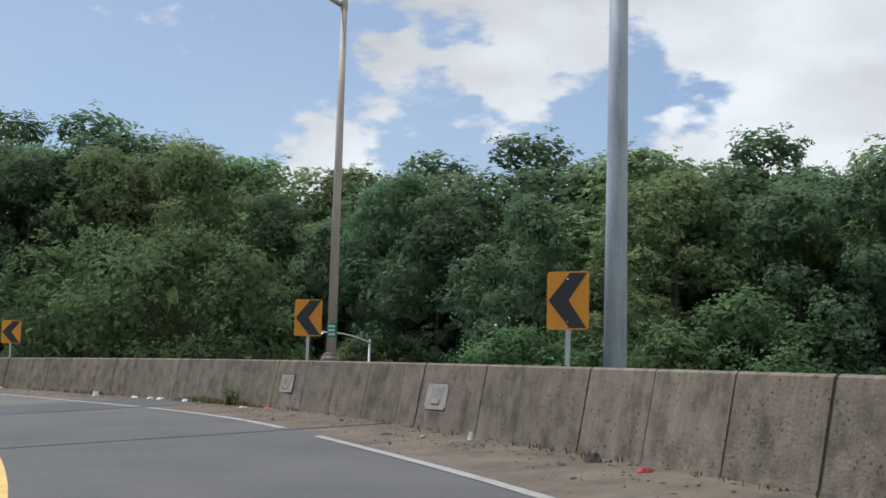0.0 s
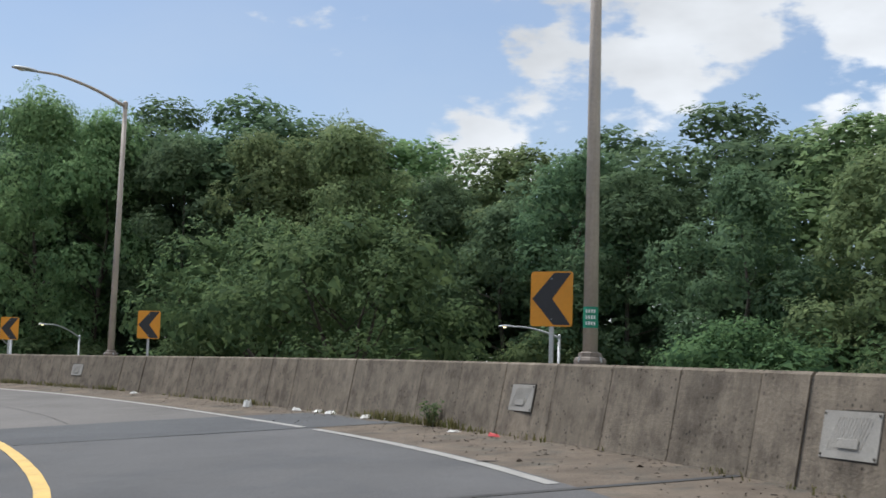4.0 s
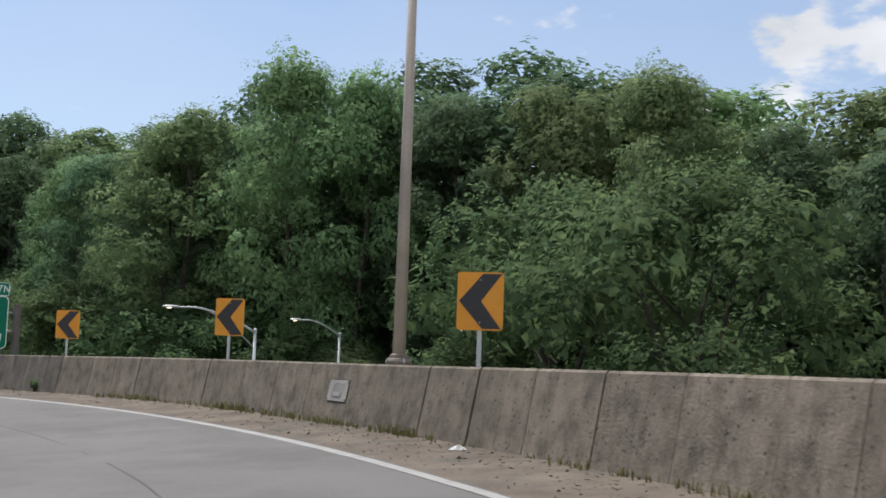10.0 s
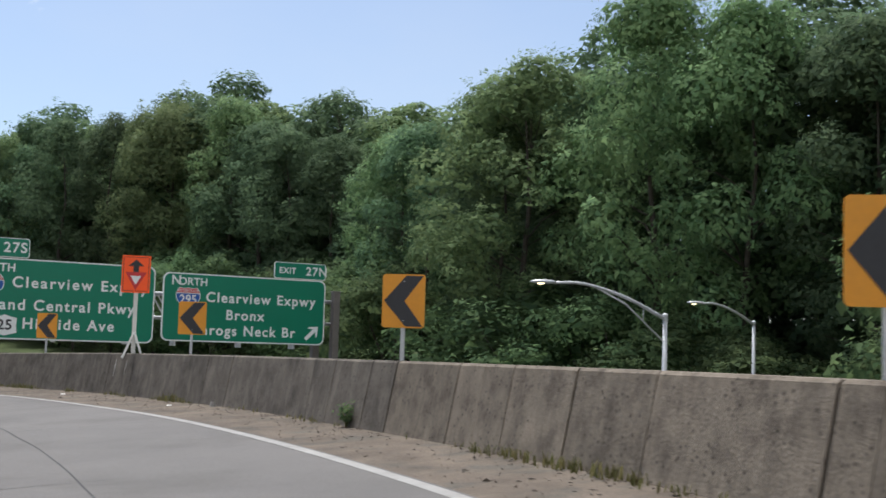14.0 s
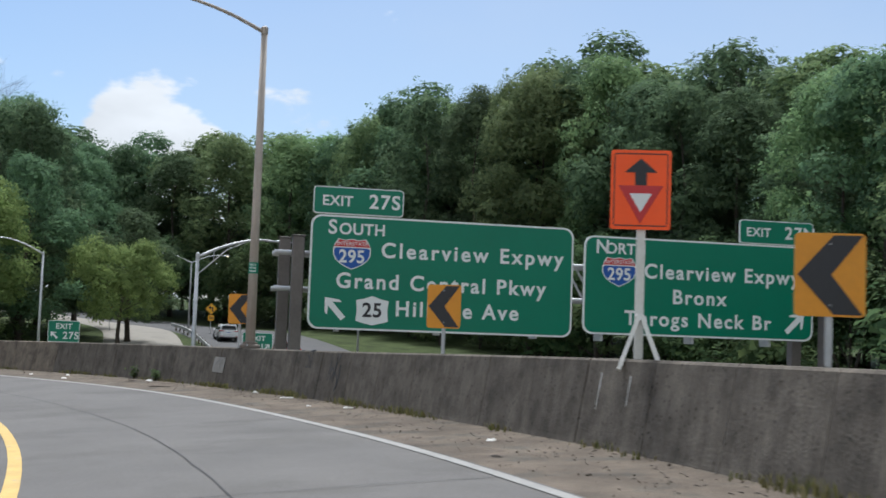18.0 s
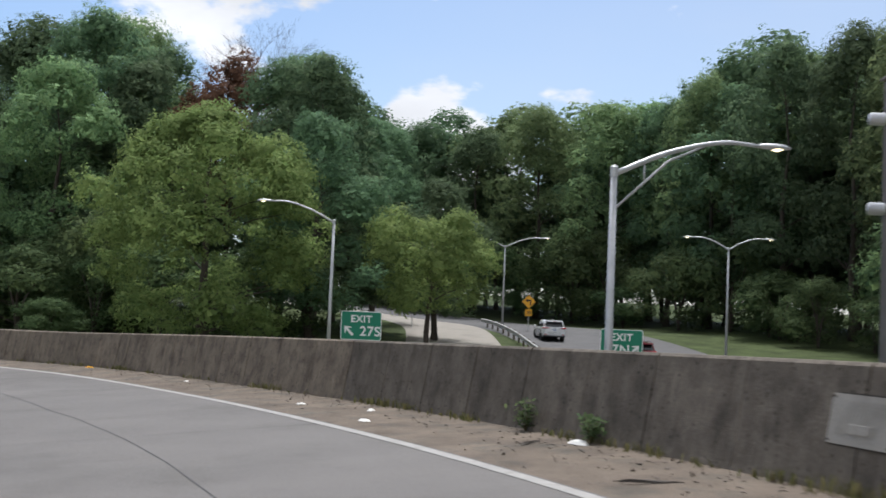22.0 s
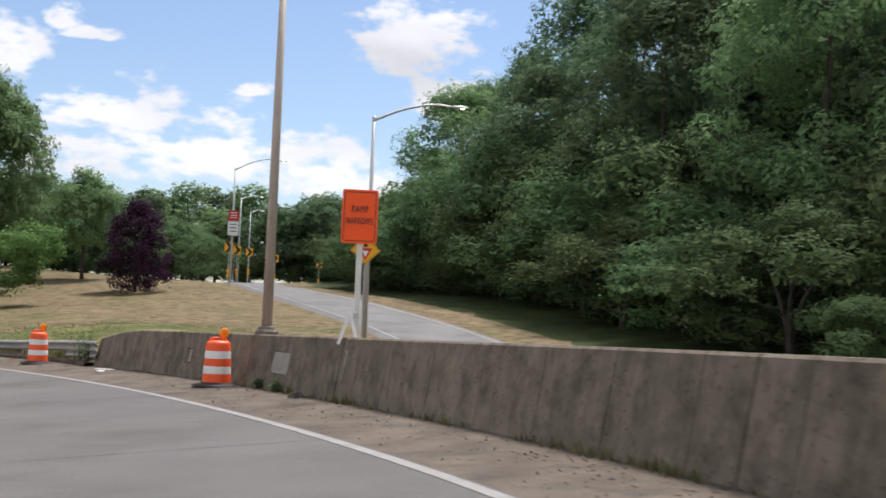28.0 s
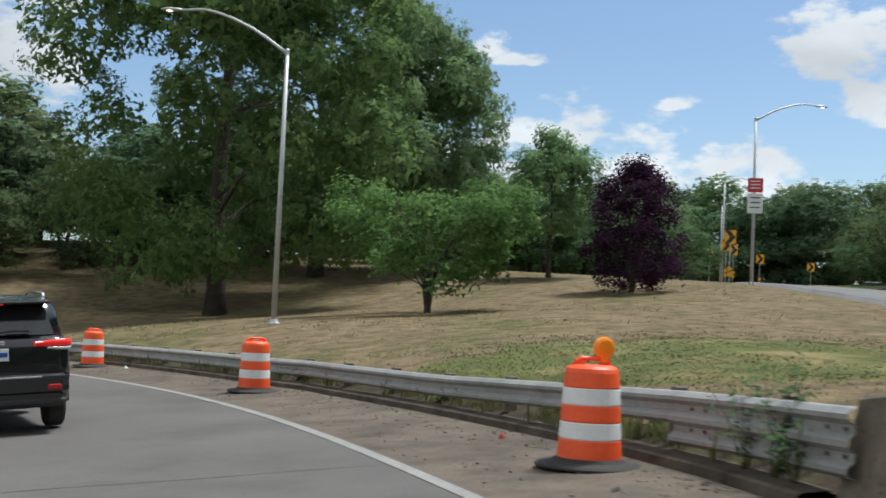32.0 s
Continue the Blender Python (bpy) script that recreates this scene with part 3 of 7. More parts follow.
# heights of the land beside the ramp: x, y, z
LAND = [(-33, 67, -5.2), (-35, 81, -5.0), (-4, 62, -5.0), (20, 50, -5), (-71, 67, -4.0), (-60, 74, -4.2), (-105, 74, -2.0), (-99, 84, -1.6), (-142, 102, 0.9), (-115, 104, -0.8),
        (-128, 92, -0.2), (-165, 112, 1.4), (-138, 47, -0.9), (-120, 56, -1.7), (-160, 43, 0.8), (-181, 31, 2.38), (-184, 36, 2.3), (-178, 41, 2.0), (-192, 38, 2.6), (-197, 27, 2.8), (-190, 24.5, 2.85), (-212, 20, 3.1), (-226, 22, 3.4), (-240, 18, 3.6), (-252, 23, 3.9), (-150, 22, -0.35),
        (-168, 28, 1.45), (-178, 20, 2.35), (-156, 24, 0.1), (-163, 10, -0.4), (-185, 5, 3.2), (-200, -20, 5), (-175, -15, 3.2), (-30, 115, -2), (-80, 135, 0), (-140, 125, 1.5),
        (-190, 90, 4), (-150, 78, 0.8), (-175, 62, 3.2), (-215, 50, 6), (30, 80, -2), (60, 30, -3), (40, 0, -1.5), (-60, 20, -1.5), (-100, 15, -2), (-20, 5, -0.8), (-120, -20, -3)]
_land = np.array(LAND, float)
_near = []
for _s in range(-24, 205, 6):
    for _l, _h in ((-7.5, -0.5), (-3, -0.6), (2, -0.6), (5.2, -0.6)):
        if _s > 160 and _l > 5:
            continue
        _p = ramp(_s, _l, _h)
        _near.append((_p.x, _p.y, _p.z))
for _s in range(-24, 125, 8):
    _p = ramp(_s, 13)
    _near.append((_p.x, _p.y, min(_p.z - 2.8, -2.5)))
for _s, _h in ((160, -0.2), (170, -0.15), (180, -0.1), (190, -0.1), (204, -0.1)):
    for _l, _g in ((4.2, 0.0), (8.0, 0.6)):
        _p = ramp(_s, _l, _h + _g)
        _near.append((_p.x, _p.y, _p.z))
_all = np.vstack([_land, np.array(_near)])


def _kernel(r2):
    return r2 * np.log(r2 + 1e-6) * 0.5


_n = len(_all)
_A = np.zeros((_n + 3, _n + 3))
_A[:_n, :_n] = _kernel((_all[:, None, 0] - _all[None, :, 0]) ** 2 + (_all[:, None, 1] - _all[None, :, 1]) ** 2) + np.eye(_n) * 12.0
_A[:_n, _n:] = np.column_stack([np.ones(_n), _all[:, 0], _all[:, 1]])
_A[_n:, :_n] = _A[:_n, _n:].T
_w = np.linalg.solve(_A, np.concatenate([_all[:, 2], np.zeros(3)]))
_rs = np.arange(-24, 204, 2.0)
_rp = np.array([tuple(ramp(s)) for s in _rs])


def land(x, y):
    """The height of the ground: a smooth sheet through the plan's heights, kept below the ramp."""
    x, y = min(max(x, -262), 62), min(max(y, -50), 146)
    r2 = (_all[:, 0] - x) ** 2 + (_all[:, 1] - y) ** 2
    z = float(_w[:_n] @ _kernel(r2) + _w[_n] + _w[_n + 1] * x + _w[_n + 2] * y)
    i = int(np.argmin((_rp[:, 0] - x) ** 2 + (_rp[:, 1] - y) ** 2))
    d = math.hypot(_rp[i, 0] - x, _rp[i, 1] - y)
    s = _rs[i]
    if d < 7.5:
        c = ramp(s)
        q = ramp(s, 1.0)
        l = (x - c.x) * (q.x - c.x) + (y - c.y) * (q.y - c.y)
        cap = c.z + BANK * l - (0.45 if s < 157.5 or l < 3.6 else 0.12)
        if s > 157 and l > 5.2:
            cap = c.z + BANK * 5 + 0.1 + (l - 5.2) * 0.2
        z = min(z, cap)
    return z

# ground: one sheet to the horizon, finer near the ramp
def axis(lo, hi, step, far):
    a = list(np.arange(lo, hi + 0.1, step))
    g, x = step, a[-1]
    while x < far:
        g *= 1.35
        x += g
        a.append(x)
    g, x = step, a[0]
    while x > -far:
        g *= 1.35
        x -= g
        a.insert(0, x)
    return a


GX, GY = axis(-260, 60, 2.5, 2500), axis(-50, 150, 2.5, 2500)
verts = [(x, y, land(x, y)) for y in GY for x in GX]
nx = len(GX)
faces = [(j * nx + i, j * nx + i + 1, (j + 1) * nx + i + 1, (j + 1) * nx + i) for j in range(len(GY) - 1) for i in range(nx - 1)]
ground = tagged(shaped("ground", verts, faces, GRASS, smooth=True), "dry tan mown grass with green patches on a gentle slope", "ground", kind="structure")
ground.data.materials.append(WOOD_FLOOR)
UP_X, UP_Y = (-262, -250, -228, -205, -181, -160, -138, -118, -98), (32, 30, 27, 31, 39, 48.5, 57.5, 55, 40)
for poly in ground.data.polygons:
    x, y, _ = poly.center
    open_grass = x < -112 and y < float(np.interp(x, UP_X, UP_Y)) and y > -28
    i = int(np.argmin((_rp[:, 0] - x) ** 2 + (_rp[:, 1] - y) ** 2))
    c, q = ramp(_rs[i]), ramp(_rs[i], 1.0)
    inside = (x - c.x) * (q.x - c.x) + (y - c.y) * (q.y - c.y) < 0
    if not open_grass and not inside:
        poly.material_index = 1


def ribbon(name, stations, left, right, lift, mat, parent=None, label="", thick=0.0, across=2):
    """A strip along the ramp between two offsets, which may be functions of s."""
    vs, fs = [], []
    for s in stations:
        a = left(s) if callable(left) else left
        b = right(s) if callable(right) else right
        for k in range(across + 1):
            vs.append(ramp(s, a + (b - a) * k / across, lift))
    n = across + 1
    for i in range(len(stations) - 1):
        for k in range(across):
            fs.append((i * n + k, i * n + k + 1, (i + 1) * n + k + 1, (i + 1) * n + k))
    return shaped(name, vs, fs, mat, parent, label)


def span(a, b, step=1.5):
    n = max(1, int(round((b - a) / step)))
    return [a + (b - a) * i / n for i in range(n + 1)]


LANE = 4.46
road = tagged(ribbon("road", span(-24, 18.2), lambda s: line_l(s) - LANE - 1.6, lambda s: line_l(s) + 0.12, 0.0, ASPHALT), "dark grey worn asphalt ramp lane", "road", kind="structure")
tagged(ribbon("road", span(18.26, 27.0), lambda s: line_l(s) - LANE - 1.6, lambda s: line_l(s) + 0.12, 0.0, ASPHALT), "grey worn asphalt after the expansion joint", "road", kind="structure")
tagged(ribbon("road", span(27.0, 204), lambda s: line_l(s) - LANE - 1.6, lambda s: line_l(s) + 0.12, 0.0, ROAD_CONCRETE), "grey worn concrete ramp lane with seams", "road", kind="structure")
tagged(ribbon("shoulder", span(-24, 204), lambda s: line_l(s) + 0.12, lambda s: top_l(s) - 0.28 if s < 157 else top_l(s) - 0.1, -0.002, SHOULDER, across=4),
       "gritty dirty shoulder with gravel along the barrier", "shoulder", kind="structure")
# the white edge line breaks at the expansion joint
for a, b in ((-24, 16.9), (18.6, 26.2), (26.8, 204)):
    tagged(ribbon("edge_line", span(a, b), lambda s: line_l(s) - 0.07, lambda s: line_l(s) + 0.07, 0.006, WHITE_LINE, across=1), "worn white edge line", "road marking", kind="structure")
tagged(ribbon("edge_line", span(-24, 204), lambda s: line_l(s) - LANE - 0.08, lambda s: line_l(s) - LANE + 0.08, 0.006, YELLOW_LINE, across=1), "worn yellow edge line", "road marking", kind="structure")
tagged(ribbon("expansion_joint", [18.18, 18.30], lambda s: line_l(s) - 5.9, lambda s: top_l(s) - 0.4, 0.005, CRACK, across=8), "dark expansion joint across the ramp", "joint", kind="structure")
# darker band across the lane, 26.6 to 30.2 m
tagged(ribbon("asphalt_patch", [26.6, 27.4, 29.2, 30.2], lambda s: line_l(s) - 5.9, lambda s: top_l(s) - 0.7 - 0.2 * math.sin(s * 3), 0.004, BAND_GREY, across=8), "dark grey band across the lane", "road patch", kind="structure")


def seam_l(s):
    return float(np.interp(s, (30, 52, 60, 68, 80, 90, 103, 115, 204), (0.56, 0.42, 0.65, 0.88, 0.94, 0.84, 0.35, 0.35, 0.3))) + 0.03 * noise.noise((s * 0.5, 0, 0)) + 0.012 * noise.noise((s * 3, 5, 0))


def seam(name, stations, mid, width, label):
    return tagged(ribbon(name, stations, lambda s: mid(s) - width * (0.5 + 0.3 * noise.noise((s * 2, 9, 0))), lambda s: mid(s) + width * (0.5 + 0.3 * noise.noise((s * 2, 4, 0))), 0.003, CRACK, across=1), label, "road seam", kind="structure")


seam("longitudinal_seam", span(30.5, 130, 0.5), seam_l, 0.022, "dark tar seam along the concrete lane")
for s in (42.5, 55.0, 62.5, 70.2, 79.0, 88.0, 97.5, 107.0, 117.0, 127.0, 137.0, 146.0, 161.0):
    vs, fs = [], []
    L0, L1 = line_l(s) - LANE - 0.2, line_l(s) + (0.2 if s < 160 else -0.1)
    n = 24
    for k in range(n + 1):
        l = L0 + (L1 - L0) * k / n
        w = 0.008 + 0.006 * noise.noise((l * 2, s, 0))
        off = 0.05 * noise.noise((l * 0.8, s, 3))
        vs += [ramp(s + off - w, l, 0.003), ramp(s + off + w, l, 0.003)]
        if k:
            b = 2 * k
            fs.append((b - 2, b, b + 1, b - 1))
    tagged(shaped("transverse_seam", vs, fs, CRACK), "thin dark seam across the lane", "road seam", "seams of the lane", "structure")


# roads behind the barrier, laid on the land
def land_road(name, pts, width, mat, label, lift=0.06, shift=0.0):
    p = np.array(pts, float)
    m = (len(p) - 1) * 14
    c = [curve_point(i * (len(p) - 1) / m, p) for i in range(m + 1)]
    vs, fs = [], []
    for i, q in enumerate(c):
        d = c[min(i + 1, m)] - c[max(i - 1, 0)]
        d /= np.linalg.norm(d)
        for k in range(7):
            o = (min(max(k - 1, 0), 4) / 4 - 0.5) * width + (-0.5 if k == 0 else 0.5 if k == 6 else 0) + shift
            x, y = q[0] + d[1] * o, q[1] - d[0] * o
            vs.append((x, y, land(x, y) + (lift if 0 < k < 6 else -0.3)))
    for i in range(m):
        for k in range(6):
            a = i * 7 + k
            fs.append((a, a + 1, a + 8, a + 7))
    return tagged(shaped(name, vs, fs, mat, smooth=True), label, "verge" if shift > 0 else "road", kind="structure")


MAIN = ((60, 36), (25, 48), (-4, 56), (-33, 64), (-58, 73), (-85, 87), (-112, 98), (-145, 108), (-166, 110), (-182, 104), (-190, 92))
EXIT = ((-36, 64), (-50, 66.5), (-64, 68.5), (-80, 72), (-101, 79), (-124, 89), (-146, 98), (-164, 101), (-178, 96))
UPHILL = ((-80, 64), (-98, 62), (-118, 58.5), (-138, 53.5), (-160, 44.5), (-181, 35), (-205, 27), (-228, 23.4), (-243, 24.6), (-256, 29.5))
land_road("expressway", MAIN, 12.5, ASPHALT, "grey asphalt expressway below the trees")
land_road("exit_road", EXIT, 6.6, PALE_CONCRETE, "pale concrete exit road", 0.09)
land_road("verge", UPHILL, 3.0, GRASS, "dry grass verge between the climbing ramp and the trees", 0.09, 2.4)
land_road("uphill_ramp", UPHILL, 4.8, RAMP_GREY, "grey ramp road climbing past the grass", 0.12, -1.2)
for side, mat in ((-3.3, WHITE_LINE), (0.8, WHITE_LINE)):
    p = np.array(UPHILL, float)
    m = 110
    vs, fs = [], []
    for i in range(m + 1):
        q, r = curve_point(i * (len(p) - 1) / m, p), curve_point(i * (len(p) - 1) / m + 0.02, p)
        d = (r - q) / np.linalg.norm(r - q)
        for o in (side - 0.07, side + 0.07):
            x, y = q[0] + d[1] * o, q[1] - d[0] * o
            vs.append((x, y, land(x, y) + 0.135))
        if i:
            b = 2 * i
            fs.append((b - 2, b - 1, b + 1, b))
    tagged(shaped("ramp_line", vs, fs, mat), "white line of the climbing ramp", "road marking", kind="structure")

# the concrete barrier along the outside of the ramp: panels between grooves
barrier = thing("barrier_wall", (0, 0, 0), "weathered tan concrete barrier wall with grooved panels and stains", "barrier", kind="structure")
PROFILE = ((-0.42, -0.25), (-0.42, 0.0), (-0.405, 0.06), (-0.235, None), (-0.205, None), (0.19, None), (0.22, None), (0.24, -3.2))


def wall_ring(s, inset=0.0):
    c, h = top_l(s), wall_height(s)
    z0 = BANK * (c - 0.42)
    out = []
    for k, (l, z) in enumerate(PROFILE):
        if z is None:
            z = h - (0.028 if k in (3, 6) else 0.0)
        base = ramp(s, c + l if k > 2 else foot_l(s) + 0.42 + l)
        flat = ramp(s, c - 0.42)
        out.append(Vector((base.x, base.y, flat.z + z)))
    if inset:
        mid = ramp(s, c, 0.4)
        out = [p + (mid - p) * inset for p in out]
    return out


rng = random.Random(4)
# panel joints that break the even rhythm; the rest follow at its spacing
SEEN = (8.46, 9.86, 11.26, 12.62, 14.02, 15.36, 17.40, 18.14, 19.52, 20.93, 22.28, 23.68, 25.12, 26.48, 27.85, 29.20, 30.60, 31.82, 32.98, 33.52, 34.38, 35.65, 36.88, 38.16, 38.76, 39.40, 40.66,
        41.90, 43.2, 44.50, 45.90, 47.30, 48.68, 49.12, 50.02, 51.34, 52.70, 54.02, 54.74, 55.42, 57.34, 58.22, 59.7, 60.6, 62.02, 63.38, 64.94, 66.34, 66.70, 67.94, 69.50, 71.10, 72.74, 74.26, 75.78,
        77.2, 78.66, 80.26, 81.7, 83.2, 84.70, 86.34, 87.78, 89.4, 91.0, 92.54, 93.92, 95.38, 96.86, 98.30, 99.74, 101.22, 102.80, 104.52, 106.06, 107.58, 109.10, 110.6, 112.14, 113.74, 114.42, 115.86, 117.38)
cuts = [-24.0 + 1.41 * k for k in range(23)] + list(SEEN) + [118.9, 120.2, 121.42, 123.0, 124.6, 126.2, 127.8, 129.4, 131.02, 131.70, 132.46, 133.98, 135.5, 137.1, 138.7, 140.38, 141.10, 142.4, 143.74, 145.6, 147.30, 149.4, 152.2, 154.4, 157.3]
WIDE = {17.40: 0.030, 8.46: 0.022, 57.34: 0.024, 9.86: 0.018, 15.36: 0.016, 40.66: 0.018, 39.40: 0.020, 49.12: 0.018, 95.38: 0.016, 87.78: 0.016}
for a, b in zip(cuts, cuts[1:]):
    st = [a + WIDE.get(a, rng.choice((0.006, 0.009, 0.014)) + (0.006 if a > 100 else 0.0)), (a + b) / 2, b - WIDE.get(b, rng.choice((0.005, 0.008, 0.012)))]
    rings = [wall_ring(s) for s in st]
    n = len(PROFILE)
    push = rng.uniform(-0.006, 0.006)
    vs = []
    for r, s in zip(rings, st):
        d = (r[3] - r[5]).normalized()
        vs += [p + d * push for p in r]
    fs = [(i * n + k, i * n + (k + 1) % n, (i + 1) * n + (k + 1) % n, (i + 1) * n + k) for i in range(2) for k in range(n)]
    fs += [tuple(range(n))[::-1], tuple(2 * n + k for k in range(n))]
    # panels from 57.3 to 101 m take the darker, greyer concrete
    shaped("panel", vs, fs, WALL_DARKER if 57.3 < a < 101 else WALL_CONCRETE, barrier)
core_s = span(-24, 157.2, 1.5)
vs, fs = [], []
for i, s in enumerate(core_s):
    vs += wall_ring(s, 0.06)
    if i:
        n = len(PROFILE)
        fs += [((i - 1) * n + k, (i - 1) * n + (k + 1) % n, i * n + (k + 1) % n, i * n + k) for k in range(n)]
shaped("core", vs, fs, WALL_CORE, barrier, "dark joint filler")


def on_face(s, up, out=0.0):
    """A place on the barrier's sloping face, up metres above its foot, and the face's tilt."""
    c, h = top_l(s), wall_height(s)
    run = c - 0.25 - foot_l(s)
    l = foot_l(s) + 0.015 + run * (up - 0.06) / (h - 0.1)
    foot = ramp(s, c - 0.42)
    p = ramp(s, l - out)
    return Vector((p.x, p.y, foot.z + up)), math.degrees(math.atan2(run, h - 0.1))

# street lamps and poles


def street_lamp(x, y, z, height, arms, mat, label, r=0.10, group="street lamps", flange=True, tag=None, lit=True, category="street lamp", strut=False):
    """A tapered pole with curved arms; arms: (direction in degrees from +y, reach, rise)."""
    ob = thing("street_lamp", (x, y, z), label, category, group)
    bm = bmesh.new()
    tube(bm, [(0, 0, 0), (0, 0, height * 0.5), (0, 0, height)], [r, r * 0.82, r * 0.62], 16)
    part("pole", bm, mat, ob, smooth=True)
    if flange:
        bm = bmesh.new()
        lathe(bm, [(r * 2.15, 0.0), (r * 2.15, 0.05), (r * 1.95, 0.085), (r * 1.62, 0.10), (r * 1.5, 0.15), (r * 1.02, 0.17)], 8)
        part("base_flange", bm, POLE_BASE if mat is POLE_PAINT else mat, ob, smooth=False)
        for k in range(4):
            bm = bmesh.new()
            a = math.pi / 4 + k * math.pi / 2
            lathe(bm, [(0.022, 0.03), (0.022, 0.075), (0.012, 0.075), (0.012, 0.1)], 6, (r * 1.95 * math.cos(a), r * 1.95 * math.sin(a), 0))
            part("bolt", bm, GALV, ob)
    bm = bmesh.new()
    lathe(bm, [(r * 0.74, height - 0.16), (r * 0.74, height + 0.02), (r * 0.35, height + 0.06)], 12)
    part("pole_cap", bm, mat, ob)
    for az, reach, rise in arms:
        d = Vector((-math.sin(radians(az)), math.cos(radians(az)), 0))
        pts = [Vector((0, 0, height - 0.1)), d * reach * 0.35 + Vector((0, 0, height - 0.1 + rise * 0.62)), d * reach * 0.72 + Vector((0, 0, height - 0.1 + rise * 1.0)), d * reach + Vector((0, 0, height - 0.1 + rise))]
        p = np.array([tuple(v) for v in pts])
        bm = bmesh.new()
        tube(bm, [curve_point(i * 3 / 12, p) for i in range(13)], [0.055 - 0.02 * i / 12 for i in range(13)], 8)
        part("arm", bm, mat, ob, smooth=True)
        if strut:
            bm = bmesh.new()
            tube(bm, [(0, 0, height - 0.75), d * reach * 0.36 + Vector((0, 0, height - 0.12 + rise * 0.45)), d * reach * 0.62 + Vector((0, 0, height - 0.1 + rise * 0.90))], 0.024, 6)
            part("strut", bm, mat, ob, smooth=True)
            bm = bmesh.new()
            tube(bm, [d * reach * 0.2 + Vector((0, 0, height - 0.42 + rise * 0.27)), d * reach * 0.2 + Vector((0, 0, height - 0.1 + rise * 0.36))], 0.016, 6)
            part("strut", bm, mat, ob, smooth=True)
        # cobra head
        head = bmesh.new()
        prof = ((0.0, 0.045, 0.04), (0.12, 0.085, 0.065), (0.34, 0.14, 0.075), (0.56, 0.13, 0.06), (0.70, 0.06, 0.03))
        rings = []
        side = Vector((d.y, -d.x, 0))
        o = d * (reach - 0.06) + Vector((0, 0, height - 0.1 + rise))
        for f, w, t in prof:
            rings.append([head.verts.new(o + d * f + side * (w * math.cos(a)) + Vector((0, 0, t * math.sin(a) * (1.0 if math.sin(a) > 0 else 0.55)))) for a in [2 * math.pi * k / 10 for k in range(10)]])
        for a, b in zip(rings, rings[1:]):
            for k in range(10):
                head.faces.new((a[k], b[k], b[(k + 1) % 10], a[(k + 1) % 10]))
        head.faces.new(rings[0])
        head.faces.new(rings[-1][::-1])
        bmesh.ops.recalc_face_normals(head, faces=head.faces)
        hd = part("lamp_head", head, GALV, ob, smooth=True)
        lens = bmesh.new()
        lathe(lens, [(0.05, -0.05), (0.095, -0.035), (0.10, -0.02)], 12)
        bmesh.ops.translate(lens, vec=o + d * 0.42 + Vector((0, 0, -0.01)), verts=lens.verts)
        part("lens", lens, LAMP_GLOW if lit else SIGN_WHITE, hd, "glowing warm lens" if lit else "pale lens")
    if tag:
        up, face = tag
        bm = bmesh.new()
        rr = r * 0.93 + 0.006
        tube(bm, [(0, 0, up - 0.14), (0, 0, up + 0.14)], rr, 16, caps=False)
        tg = part("number_tag", bm, TAG_GREEN, ob, "green reflective tag")
        for k in range(3):
            for q in range(4):
                bm = bmesh.new()
                a = radians(face) + (q - 1.5) * 0.36
                box(bm, (-math.sin(a) * (rr + 0.002), math.cos(a) * (rr + 0.002), up + 0.08 - 0.08 * k), (0.02, 0.006, 0.045), 0, Matrix.Rotation(a, 3, "Z"))
                part("marking", bm, SIGN_WHITE, tg)
    return ob


def top_of_wall(s, dl=0.0):
    p = ramp(s, top_l(s) + dl)
    p.z = ramp(s, top_l(s) - 0.42).z + wall_height(s)
    return p


for s, h, tagged_up, mat in ((22.4, 7.45, 0.62, POLE_PAINT), (42.6, 7.45, None, POLE_PAINT), (88.2, 8.1, 2.0, POLE_PAINT), (147.2, 8.1, None, POLE_PAINT)):
    p = top_of_wall(s, 0.30 if s < 60 else 0.0)
    side = heading(s) + 90
    street_lamp(p.x, p.y, p.z, h, [(side, 2.75, 0.55)], mat, "tall tan steel street lamp with one curved arm on the barrier", 0.10 if s < 60 else 0.125 if s < 140 else 0.112,
                tag=(tagged_up, heading(s) + 150) if tagged_up else None, lit=False)
street_lamp(3.1, 21.0, -3.0, 16.0, [], POLE_BLUE, "thick blue-grey tubular steel pole behind the barrier", 0.235, "", flange=False, category="pole")
